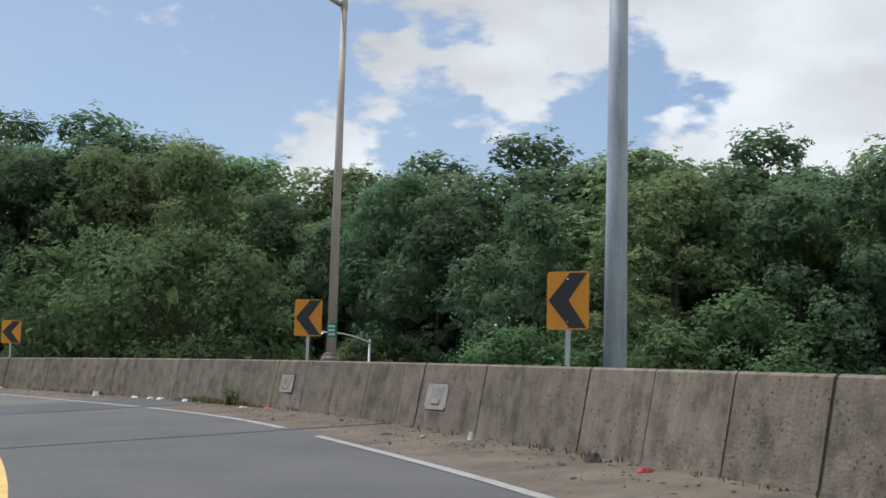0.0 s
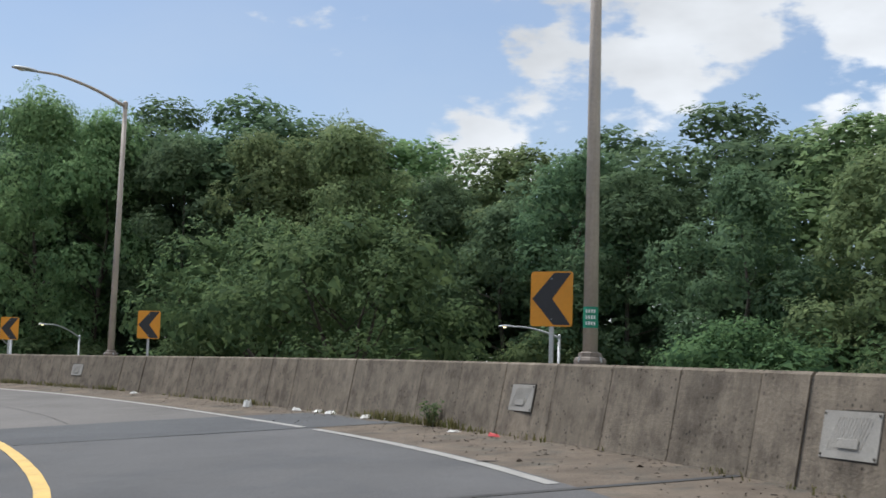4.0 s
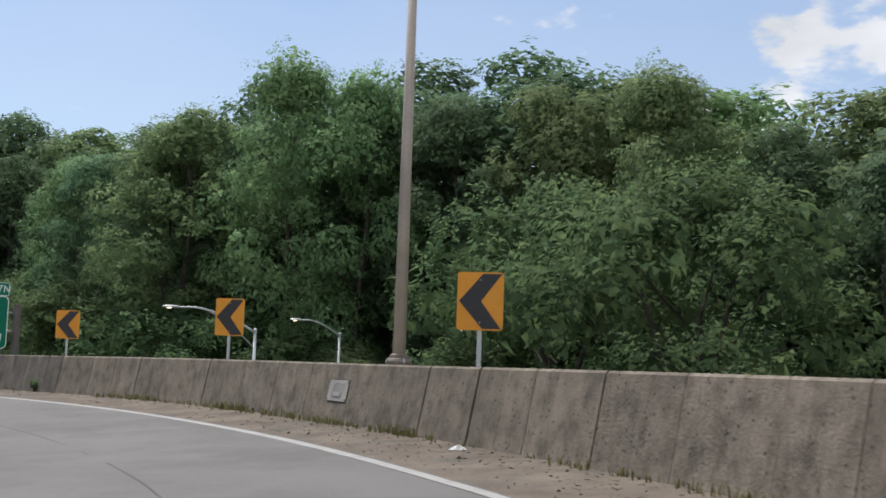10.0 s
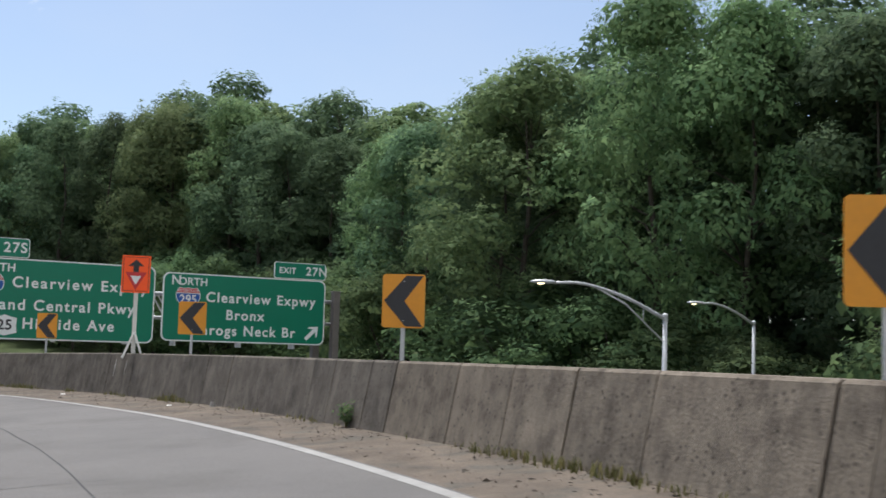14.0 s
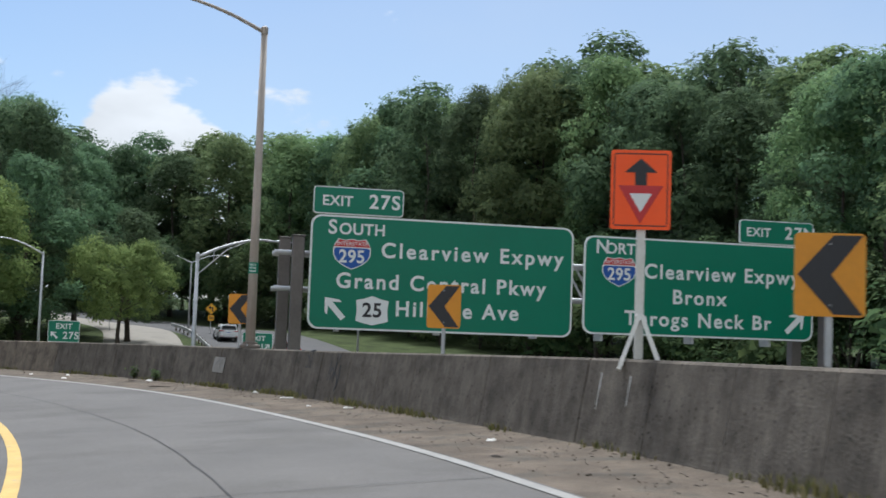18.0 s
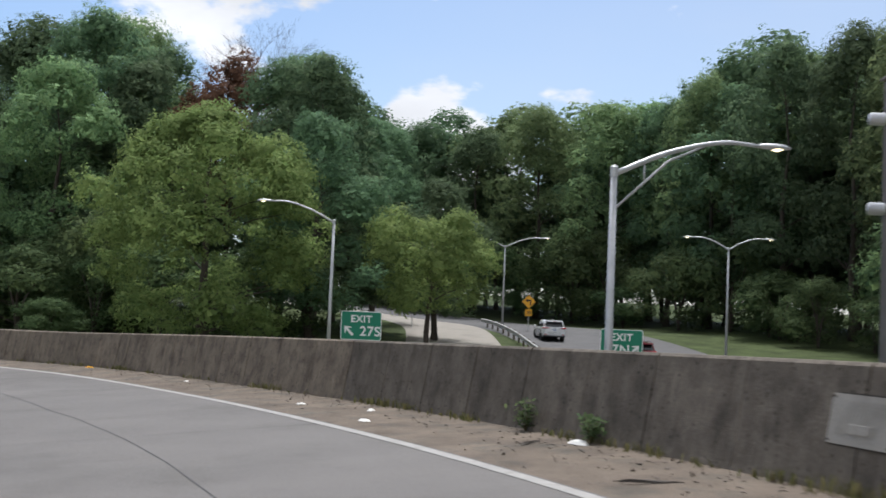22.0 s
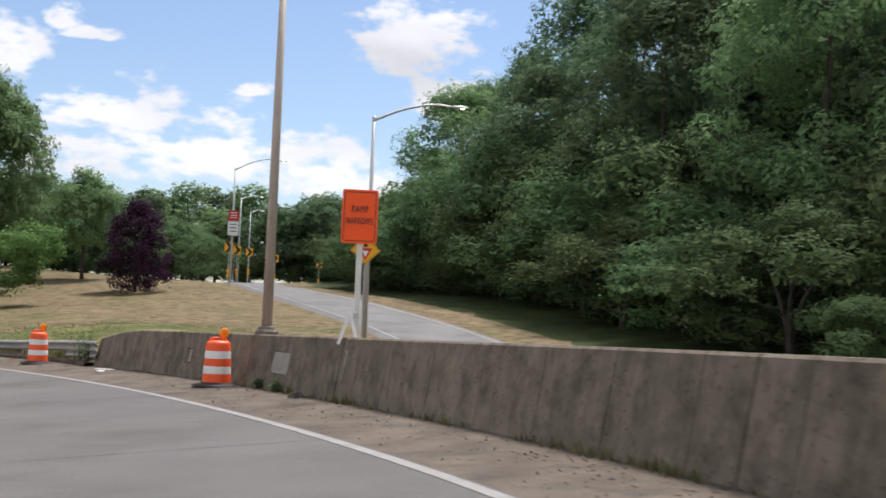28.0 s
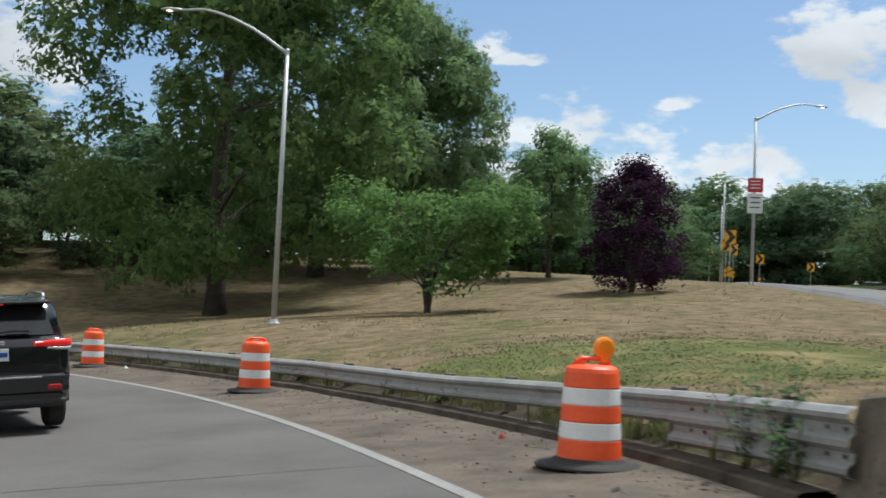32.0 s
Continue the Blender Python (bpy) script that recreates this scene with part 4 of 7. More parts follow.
for x, y, z, h, arms, grp in ((-32.7, 67.4, -5.3, 8.35, [(141, 3.3, 0.85)], 0), (-35.1, 81.1, -5.0, 8.35, [(151, 2.5, 0.7)], 0), (-3.7, 62.0, -4.9, 8.35, [(120, 2.4, 0.4)], 0),
                              (-71.7, 66.6, -4.0, 8.4, [(-8, 3.0, 0.75)], 0), (-105.2, 73.3, -2.5, 8.4, [(165, 2.9, 0.85)], 0),
                              (-142.4, 102.1, -0.1, 8.2, [(150, 3.2, 0.85), (-30, 3.2, 0.85)], 0), (-115.2, 104.0, -1.4, 8.35, [(150, 2.3, 0.75), (-30, 2.3, 0.75)], 0),
                              (-138.2, 47.3, -0.5, 8.4, [(25, 3.1, 0.8)], 0), (-181.3, 30.3, 2.6, 8.5, [(43, 3.7, 1.1)], 0), (-150.1, 21.6, -0.3, 8.6, [(203, 3.5, 1.3)], 0),
                              (-222.0, 19.9, 3.1, 8.0, [(70, 3.6, 0.7)], 0), (-254.0, 12.7, 3.9, 9.0, [(70, 2.6, 0.6)], 0)):
    z = land(x, y) - 0.02
    top = {-32.7: 3.05, -35.1: 3.34, -3.7: 3.49, -71.7: 4.33, -105.2: 5.88, -142.4: 8.08, -115.2: 6.95, -138.2: 7.9, -181.3: 11.12, -150.1: 8.29, -222.0: 12.8, -254.0: 14.0}[x]
    street_lamp(x, y, z, top - z, arms, GALV, "grey galvanised street lamp with %s beside the road" % ("two arms" if len(arms) > 1 else "one curved arm"), 0.095, strut=x in (-32.7, -71.7))

# signs
def chevron_sign(m, w, h, post, label, mat=SIGN_YELLOW, flip=1, group="chevron signs on the barrier"):
    """An amber plate with a black chevron on a short post; its face looks along -y of m, its post stands at m."""
    ob = thing("chevron_sign", m, label, "road sign", group)
    bm = bmesh.new()
    box(bm, (0, 0.03, post / 2 + 0.1), (0.06, 0.035, post + 0.2), 0.004)
    part("post", bm, GALV, ob)
    bm = bmesh.new()
    plate(bm, rounded(w, h, 0.045, 5, 0, post + h / 2), 0.008)
    pl = part("plate", bm, mat, ob)
    bm = bmesh.new()
    z0, zc, z1 = post + 0.02, post + h / 2, post + h - 0.02
    tip, arm = -0.46 * w * flip, 0.46 * w * flip
    inner = 0.02 * w * flip
    outline = [(tip, zc), (0.05 * w * flip, z0), (arm, z0), (inner, zc), (arm, z1), (0.05 * w * flip, z1)]
    if flip < 0:
        outline.reverse()
    plate(bm, outline, 0.002)
    bmesh.ops.translate(bm, vec=(0, -0.004, 0), verts=bm.verts)
    part("chevron", bm, SIGN_BLACK, pl, "black chevron")
    for z in (post + 0.1, post + h - 0.1):
        bm = bmesh.new()
        box(bm, (0, -0.006, z), (0.016, 0.008, 0.016), 0.003)
        part("bolt", bm, GALV, pl)
    return ob


# place along the barrier, and the height of the plate's foot above the wall's top
for s, up, w, turn in ((13.5, 0.47, 0.57, -24), (22.95, 0.50, 0.60, -20), (39.9, 0.47, 0.60, -8), (49.05, 0.48, 0.57, -2), (57.8, 0.46, 0.60, -8), (68.7, 0.45, 0.62, 1), (78.5, 0.44, 0.60, -14), (88.5, 0.60, 0.60, -12)):
    p = top_of_wall(s, 0.09 if 45 < s < 52 else -0.18 if s > 85 else 0.15 if s > 75 else 0.2 if 65 < s < 70 else -0.06 if s < 15 else 0.02)
    view = math.degrees(math.atan2(-(p.x - ramp(s - 17).x), p.y - ramp(s - 17).y))
    chevron_sign(Matrix.Translation(p) @ pose(0, 0, 0, 0, 0, view + turn), w, 0.75, up, "amber chevron sign with a black arrow on the barrier")


def bar_rows(parent, mat, rows):
    for x, z, w, h in rows:
        bm = bmesh.new()
        box(bm, (x, -0.006, z), (w, 0.004, h))
        part("marking", bm, mat, parent)


def green_panel(name, m, w, h, r, label, group=""):
    ob = thing(name, m, label, "road sign", group)
    bm = bmesh.new()
    plate(bm, rounded(w, h, r, 6, 0, h / 2), 0.05)
    board = part("board", bm, SIGN_WHITE, ob, "white border")
    bm = bmesh.new()
    e = 0.055 if w > 3 else 0.03
    plate(bm, rounded(w - 2 * e, h - 2 * e, r - e * 0.6, 6, 0, h / 2), 0.004)
    bmesh.ops.translate(bm, vec=(0, -0.006, 0), verts=bm.verts)
    part("face", bm, SIGN_GREEN, ob, "green reflective face")
    bm = bmesh.new()
    plate(bm, rounded(w - 0.02, h - 0.02, r, 6, 0, h / 2), 0.01)
    bmesh.ops.translate(bm, vec=(0, 0.052, 0), verts=bm.verts)
    part("back", bm, SIGN_BACK, ob)
    return ob


def small_caps(text, x, z, parent, big, small):
    """Letters with a larger first one."""
    lettering(text[0], big, SIGN_WHITE, parent, x, z)
    lettering(text[1:], small, SIGN_WHITE, parent, x + big * 0.80, z)


def shield(parent, x, z, w, h, number="295"):
    def outline(k):
        out = []
        top = [(-0.36, 0.50), (-0.18, 0.455), (0, 0.50), (0.18, 0.455), (0.36, 0.50)]
        rightside = [(0.44, 0.36), (0.50, 0.16), (0.49, -0.04), (0.42, -0.20), (0.28, -0.34), (0.12, -0.44), (0, -0.5)]
        pts = [(-a, b) for a, b in rightside[::-1]] + top + rightside[:-1]
        return [(x + a * w * k, z + b * h * k) for a, b in pts[::-1]]
    bm = bmesh.new()
    plate(bm, outline(1.0), 0.004)
    bmesh.ops.translate(bm, vec=(0, -0.010, 0), verts=bm.verts)
    sh = part("shield", bm, SIGN_WHITE, parent, "white-edged route shield")
    bm = bmesh.new()
    plate(bm, [(a, min(b, z + 0.20 * h)) for a, b in outline(0.94)], 0.004)
    bmesh.ops.translate(bm, vec=(0, -0.014, 0), verts=bm.verts)
    part("blue_field", bm, SIGN_BLUE, sh, "blue field")
    bm = bmesh.new()
    plate(bm, [(a, max(b, z + 0.235 * h)) for a, b in outline(0.94)], 0.004)
    bmesh.ops.translate(bm, vec=(0, -0.014, 0), verts=bm.verts)
    part("red_field", bm, SIGN_RED, sh, "red top field")
    lettering(number, h * 0.40, SIGN_WHITE, parent, x, z - h * 0.27, -0.022, "CENTER", 0.95)
    lettering("INTERSTATE", h * 0.125, SIGN_WHITE, parent, x, z + h * 0.275, -0.022, "CENTER", 0.95, bold=0.004)


def arrow(parent, x, z, size, turn):
    """A straight arrow that points up, turned by degrees anticlockwise."""
    base = [(0, 0.5), (-0.34, 0.10), (-0.34, -0.02), (-0.10, 0.20), (-0.10, -0.5), (0.10, -0.5), (0.10, 0.20), (0.34, -0.02), (0.34, 0.10)]
    c, s = math.cos(radians(turn)), math.sin(radians(turn))
    bm = bmesh.new()
    plate(bm, [(x + size * (a * c - b * s), z + size * (a * s + b * c)) for a, b in base], 0.004)
    bmesh.ops.translate(bm, vec=(0, -0.012, 0), verts=bm.verts)
    bmesh.ops.recalc_face_normals(bm, faces=bm.faces)
    part("arrow", bm, SIGN_WHITE, parent, "white arrow")


# the two guide signs on their gantry, across the expressway
GA, GB = Vector((-62.3, 65.35, 0)), Vector((-55.1, 80.0, 0))
_d = (GB - GA).normalized()
GTURN = math.degrees(math.atan2(_d.y, _d.x))


def gantry_pose(along, z, out=0.0):
    p = GA + _d * along
    return Matrix.Translation((p.x + _d.y * out, p.y - _d.x * out, z)) @ pose(0, 0, 0, 0, 0, GTURN)


W_S, H_S = 8.0, 3.32
south = green_panel("guide_sign", gantry_pose(W_S / 2, 1.82), W_S, H_S, 0.3, "large green highway sign for the southbound exit on a gantry", "guide signs on the gantry")
small_caps("SOUTH", -W_S / 2 + 0.50, 2.78, south, 0.40, 0.32)
shield(south, -W_S / 2 + 1.22, 2.20, 1.12, 0.90)
lettering("Clearview Expwy", 0.43, SIGN_WHITE, south, -W_S / 2 + 2.08, 2.15, spacing=1.28)
lettering("Grand Central Pkwy", 0.43, SIGN_WHITE, south, -W_S / 2 + 0.78, 1.22, spacing=1.22)
lettering("Hillside Ave", 0.43, SIGN_WHITE, south, -W_S / 2 + 2.55, 0.46, spacing=1.22)
arrow(south, -W_S / 2 + 0.76, 0.62, 0.82, 42)
bm = bmesh.new()
plate(bm, [(-W_S / 2 + 1.88 + a * 0.96, 0.58 + b * 0.86) for a, b in [(-0.30, -0.42), (0, -0.5), (0.30, -0.42), (0.5, -0.36), (0.47, 0.0), (0.5, 0.34), (0.24, 0.40), (0, 0.5), (-0.24, 0.40), (-0.5, 0.34), (-0.47, 0.0), (-0.5, -0.36)]], 0.004)
bmesh.ops.translate(bm, vec=(0, -0.010, 0), verts=bm.verts)
part("state_shield", bm, SIGN_WHITE, south, "white state route shield")
lettering("25", 0.40, SIGN_BLACK, south, -W_S / 2 + 1.88, 0.40, -0.016, "CENTER")
tab = green_panel("exit_tab", gantry_pose(1.37, 1.82 + H_S + 0.03), 2.66, 0.80, 0.1, "green exit number tab above the guide sign", "exit tabs")
lettering("EXIT", 0.29, SIGN_WHITE, tab, -1.08, 0.25)
lettering("27S", 0.40, SIGN_WHITE, tab, 0.30, 0.22, spacing=1.15)

W_N, H_N = 7.7, 3.0
off_n = W_S + 0.35
north = green_panel("guide_sign", gantry_pose(off_n + W_N / 2, 1.96), W_N, H_N, 0.3, "large green highway sign for the northbound exit on a gantry", "guide signs on the gantry")
small_caps("NORTH", -W_N / 2 + 0.36, 2.48, north, 0.40, 0.32)
shield(north, -W_N / 2 + 1.14, 1.92, 1.12, 0.90)
lettering("Clearview Expwy", 0.43, SIGN_WHITE, north, -W_N / 2 + 1.95, 1.78, spacing=1.2)
lettering("Bronx", 0.43, SIGN_WHITE, north, -0.05, 1.02, -0.012, "CENTER", spacing=1.2)
lettering("Throgs Neck Br", 0.43, SIGN_WHITE, north, -W_N / 2 + 1.35, 0.32, spacing=1.2)
arrow(north, W_N / 2 - 0.62, 0.56, 0.86, -45)
tab = green_panel("exit_tab", gantry_pose(off_n + W_N - 1.30, 1.96 + H_N + 0.02), 2.55, 0.75, 0.1, "green exit number tab above the guide sign", "exit tabs")
lettering("EXIT", 0.27, SIGN_WHITE, tab, -1.05, 0.24)
lettering("27N", 0.38, SIGN_WHITE, tab, 0.28, 0.20, spacing=1.15)

gantry = thing("sign_gantry", (0, 0, 0), "brown-grey steel sign gantry with box posts and lattice beams", "gantry")
for along, out in ((-0.30, -0.45), (-0.60, -1.5), (16.85, -0.6), (16.25, -1.5)):
    p = gantry_pose(along, 0, out).translation
    z = land(p.x, p.y) - 0.1
    bm = bmesh.new()
    box(bm, (0, 0, (4.5 + z) / 2), (0.34, 0.36, 4.5 - z), 0.02, None)
    bmesh.ops.transform(bm, matrix=Matrix.Translation((p.x, p.y, 0)) @ pose(0, 0, 0, 0, 0, GTURN), verts=bm.verts)
    post = part("post", bm, GANTRY_STEEL, gantry)
    bm = bmesh.new()
    box(bm, (0, 0, 4.52), (0.40, 0.42, 0.035), 0.008)
    bmesh.ops.transform(bm, matrix=Matrix.Translation((p.x, p.y, 0)) @ pose(0, 0, 0, 0, 0, GTURN), verts=bm.verts)
    part("cap", bm, GANTRY_STEEL, post)
for z in (2.97, 4.03):
    for out in (-0.75, -1.6):
        bm = bmesh.new()
        a, b = gantry_pose(-0.95, z, out).translation, gantry_pose(off_n + W_N + 1.0, z, out).translation
        tube(bm, [a, b], 0.075, 10)
        part("chord", bm, GALV, gantry, smooth=True)
for k in range(13):
    u = 0.2 + k * 1.25
    for out in (-0.75, -1.6):
        bm = bmesh.new()
        tube(bm, [gantry_pose(u, 2.97, out).translation, gantry_pose(u + 0.62, 4.03, out).translation], 0.035, 6)
        part("lattice", bm, GALV, gantry)
        bm = bmesh.new()
        tube(bm, [gantry_pose(u + 0.62, 4.03, out).translation, gantry_pose(u + 1.25, 2.97, out).translation], 0.035, 6)
        part("lattice", bm, GALV, gantry)
for u in (0.9, 3.9, 6.9, 9.0, 12.0, 14.6):
    bm = bmesh.new()
    a = gantry_pose(u, 3.3, -0.38).translation
    box(bm, (0, 0, 0), (0.09, 0.6, 3.1), 0.008)
    bmesh.ops.transform(bm, matrix=gantry_pose(u, 3.3, -0.38), verts=bm.verts)
    part("hanger", bm, GALV, gantry)


def gore_sign(x, y, top, w, h, text, turn, arrow_turn, arrow_left, label):
    z = land(x, y)
    ob = green_panel("exit_sign", Matrix.Translation((x, y, top - h)) @ pose(0, 0, 0, 0, 0, turn), w, h, 0.09, label, "gore exit signs")
    lettering("EXIT", h * 0.24, SIGN_WHITE, ob, 0, h * 0.62, -0.012, "CENTER")
    if arrow_left:
        lettering(text, h * 0.32, SIGN_WHITE, ob, -0.05, h * 0.16, spacing=1.1)
        arrow(ob, -w / 2 + 0.36, h * 0.32, h * 0.44, arrow_turn)
    else:
        lettering(text, h * 0.32, SIGN_WHITE, ob, -w / 2 + 0.16, h * 0.16, spacing=1.1)
        arrow(ob, w / 2 - 0.36, h * 0.32, h * 0.44, arrow_turn)
    for sx in (-w * 0.28, w * 0.28):
        bm = bmesh.new()
        box(bm, (sx, 0.10, (h + z - top) / 2 + 0.2), (0.07, 0.06, top - z - h + 0.6), 0.006)
        part("post", bm, GALV, ob)
    return ob


gore_sign(-104.0, 74.4, 1.75, 1.85, 1.30, "27S", 62, 45, True, "green gore sign with an exit number and a white arrow")
gore_sign(-97.6, 84.2, 1.42, 1.85, 1.30, "27N", 55, -45, False, "green gore sign with an exit number and a white arrow")


# temporary orange signs on timber stands, standing against the barrier
def work_sign(s, kind, label, w=0.78, h=1.02, up=1.72):
    foot = top_of_wall(s, 0.0)
    view = math.degrees(math.atan2(-(foot.x - ramp(s - 16).x), foot.y - ramp(s - 16).y))
    ob = thing("work_sign", Matrix.Translation(foot) @ pose(0, 0, 0, 0, 0, view), label, "work sign", "orange work signs")
    bm = bmesh.new()
    box(bm, (0.02, 0.02, up / 2 + 0.06), (0.10, 0.10, up + 0.12), 0.006)
    part("post", bm, WHITE_TIMBER, ob, "white timber post")
    foot_z = -0.12
    apex = 0.43 if kind == "text" else 0.52
    for x0, x1, y0 in ((-0.09, -0.26, -0.29), (-0.09, 0.07, -0.29), (0.0, 0.06, 0.26)) if kind == "text" else ((0.02, -0.22, -0.29), (0.04, 0.27, -0.29), (0.0, 0.06, 0.26)):
        bm = bmesh.new()
        tube(bm, [(x0, -0.06, apex), (x1, y0, foot_z if y0 < 0 else -0.12)], 0.035, 4)
        part("brace", bm, WHITE_TIMBER, ob)
    bm = bmesh.new()
    plate(bm, rounded(w, h, 0.03, 4, 0, up + h / 2), 0.012)
    bmesh.ops.translate(bm, vec=(0, -0.06, 0), verts=bm.verts)
    board = part("board", bm, SIGN_ORANGE, ob, "orange board")
    for x, z, ww, hh in ((0, up + 0.045, w - 0.1, 0.012), (0, up + h - 0.045, w - 0.1, 0.012), (-w / 2 + 0.04, up + h / 2, 0.012, h - 0.1), (w / 2 - 0.04, up + h / 2, 0.012, h - 0.1)):
        bm = bmesh.new()
        box(bm, (x, -0.062, z), (ww, 0.004, hh))
        part("border", bm, SIGN_BLACK, board)
    if kind == "yield":
        bm = bmesh.new()
        plate(bm, [(a * 0.42, up + 0.68 + b * 0.32) for a, b in [(0, 0.5), (-0.45, -0.02), (-0.16, -0.02), (-0.16, -0.5), (0.16, -0.5), (0.16, -0.02), (0.45, -0.02)]], 0.004)
        bmesh.ops.translate(bm, vec=(0, -0.068, 0), verts=bm.verts)
        bmesh.ops.recalc_face_normals(bm, faces=bm.faces)
        part("arrow", bm, SIGN_BLACK, board, "black arrow")
        for k, (size, mat) in enumerate(((0.52, SIGN_RED), (0.46, SIGN_RED), (0.26, SIGN_WHITE))):
            bm = bmesh.new()
            zc = up + 0.33
            plate(bm, [(-size / 2, zc + size * 0.36), (0, zc - size * 0.5), (size / 2, zc + size * 0.36)], 0.004)
            bmesh.ops.translate(bm, vec=(0, -0.066 - 0.005 * k, 0), verts=bm.verts)
            part("triangle", bm, mat, board)
    else:
        lettering("RAMP", 0.112, SIGN_BLACK, board, 0, up + h * 0.58, -0.070, "CENTER", 0.62, spacing=1.2, bold=0.0)
        lettering("NARROWS", 0.112, SIGN_BLACK, board, 0, up + h * 0.36, -0.070, "CENTER", 0.50, spacing=1.2, bold=0.0)
    return ob


work_sign(72.0, "yield", "orange work sign with arrow and yield triangle on white post", 0.70, 0.94, 1.52)
work_sign(142.6, "text", "orange work sign with black words on a white post", 0.61, 0.92, 1.6)


PAINT_DRIP = material("white paint drip", (0.50, 0.49, 0.46), 0.7, spread=0.3, scale=9, fine=30, bump=0.0)
for s, up0, up1 in ((72.35, 0.86, 0.42), (71.62, 0.84, 0.50), (142.95, 0.84, 0.40), (142.2, 0.84, 0.36)):
    vs, fs = [], []
    for k in range(9):
        p, _ = on_face(s + 0.01 * noise.noise((k * 0.5, s, 0)), up0 + (up1 - up0) * k / 8, 0.004)
        a, b = ramp(s), ramp(s + 0.05)
        d = (b - a).normalized() * 0.016 * (1 - 0.08 * k)
        vs += [p - d, p + d]
        if k:
            fs.append((2 * k - 2, 2 * k - 1, 2 * k + 1, 2 * k))
    tagged(shaped("paint_drip", vs, fs, PAINT_DRIP), "white paint run down the barrier's face", "paint mark", "paint runs on the barrier")


def diamond(x, y, zc, size, turn, label, foot=None, mat=SIGN_LEMON, post=True):
    z = land(x, y) if foot is None else foot
    ob = thing("diamond_sign", Matrix.Translation((x, y, z)) @ pose(0, 0, 0, 0, 0, turn), label, "road sign")
    if post:
        bm = bmesh.new()
        box(bm, (0, 0.05, (zc - z + size * 0.5) / 2), (0.06, 0.06, zc - z + size * 0.5), 0.005)
        part("post", bm, GALV, ob)
    bm = bmesh.new()
    r = size * 0.7071
    plate(bm, [(0, zc - z - r), (r, zc - z), (0, zc - z + r), (-r, zc - z)], 0.008)
    pl = part("plate", bm, mat, ob)
    for a, w in ((45, 1), (-45, 1), (135, 1), (-135, 1)):
        bm = bmesh.new()
        c, s = math.cos(radians(a)), math.sin(radians(a))
        box(bm, (c * size * 0.46, -0.004, zc - z + s * size * 0.46), (0.014, 0.004, size * 0.9), 0, Matrix.Rotation(-radians(a), 3, "Y"))
        part("border", bm, SIGN_BLACK, pl)
    return ob, pl, zc - z


# yield-ahead sign on the lamp pole beside the climbing ramp
ob, pl, zc = diamond(-137.9, 47.25, 2.97, 0.78, 106, "yellow diamond sign with a yield triangle and arrow beside a lamp", foot=-0.5, post=False)
bm = bmesh.new()
plate(bm, [(a * 0.44, zc + 0.27 + b * 0.30) for a, b in [(0, 0.5), (-0.45, -0.02), (-0.16, -0.02), (-0.16, -0.5), (0.16, -0.5), (0.16, -0.02), (0.45, -0.02)]], 0.003)
bmesh.ops.translate(bm, vec=(0, -0.006, 0), verts=bm.verts)
bmesh.ops.recalc_face_normals(bm, faces=bm.faces)
part("arrow", bm, SIGN_BLACK, pl, "black arrow")
for k, (size, mat) in enumerate(((0.50, SIGN_RED), (0.25, SIGN_WHITE))):
    bm = bmesh.new()
    plate(bm, [(-size / 2, zc - 0.13 + size * 0.42), (0, zc - 0.13 - size * 0.5), (size / 2, zc - 0.13 + size * 0.42)], 0.004)
    bmesh.ops.translate(bm, vec=(0, -0.006 - 0.005 * k, 0), verts=bm.verts)
    part("triangle", bm, mat, pl)
bm = bmesh.new()
box(bm, (0, 0.10, 1.6), (0.05, 0.05, 3.2), 0.005)
box(bm, (0, 0.10, zc), (0.2, 0.06, 0.06), 0.005)
part("post", bm, GALV, ob)

# turn warning with a speed plate, beyond the gore
ob, pl, zc = diamond(-141.5, 104.1, 3.42, 0.85, 62, "yellow diamond sign with a turn arrow and a speed plate")
bm = bmesh.new()
plate(bm, [(0.10, zc - 0.30), (0.20, zc - 0.30), (0.20, zc + 0.16), (-0.08, zc + 0.16), (-0.08, zc + 0.28), (-0.30, zc + 0.10), (-0.08, zc - 0.08), (-0.08, zc + 0.05), (0.10, zc + 0.05)], 0.003)
bmesh.ops.translate(bm, vec=(0, -0.006, 0), verts=bm.verts)
bmesh.ops.recalc_face_normals(bm, faces=bm.faces)
part("arrow", bm, SIGN_BLACK, pl, "black turn arrow")
bm = bmesh.new()
plate(bm, rounded(0.58, 0.58, 0.04, 3, 0, zc - 0.92), 0.008)
sp = part("speed_plate", bm, SIGN_LEMON, ob)
lettering("20", 0.26, SIGN_BLACK, sp, 0, zc - 1.05, -0.006, "CENTER")

diamond(-143.7, 94.3, 2.9, 0.85, 62, "yellow diamond sign half hidden by branches")

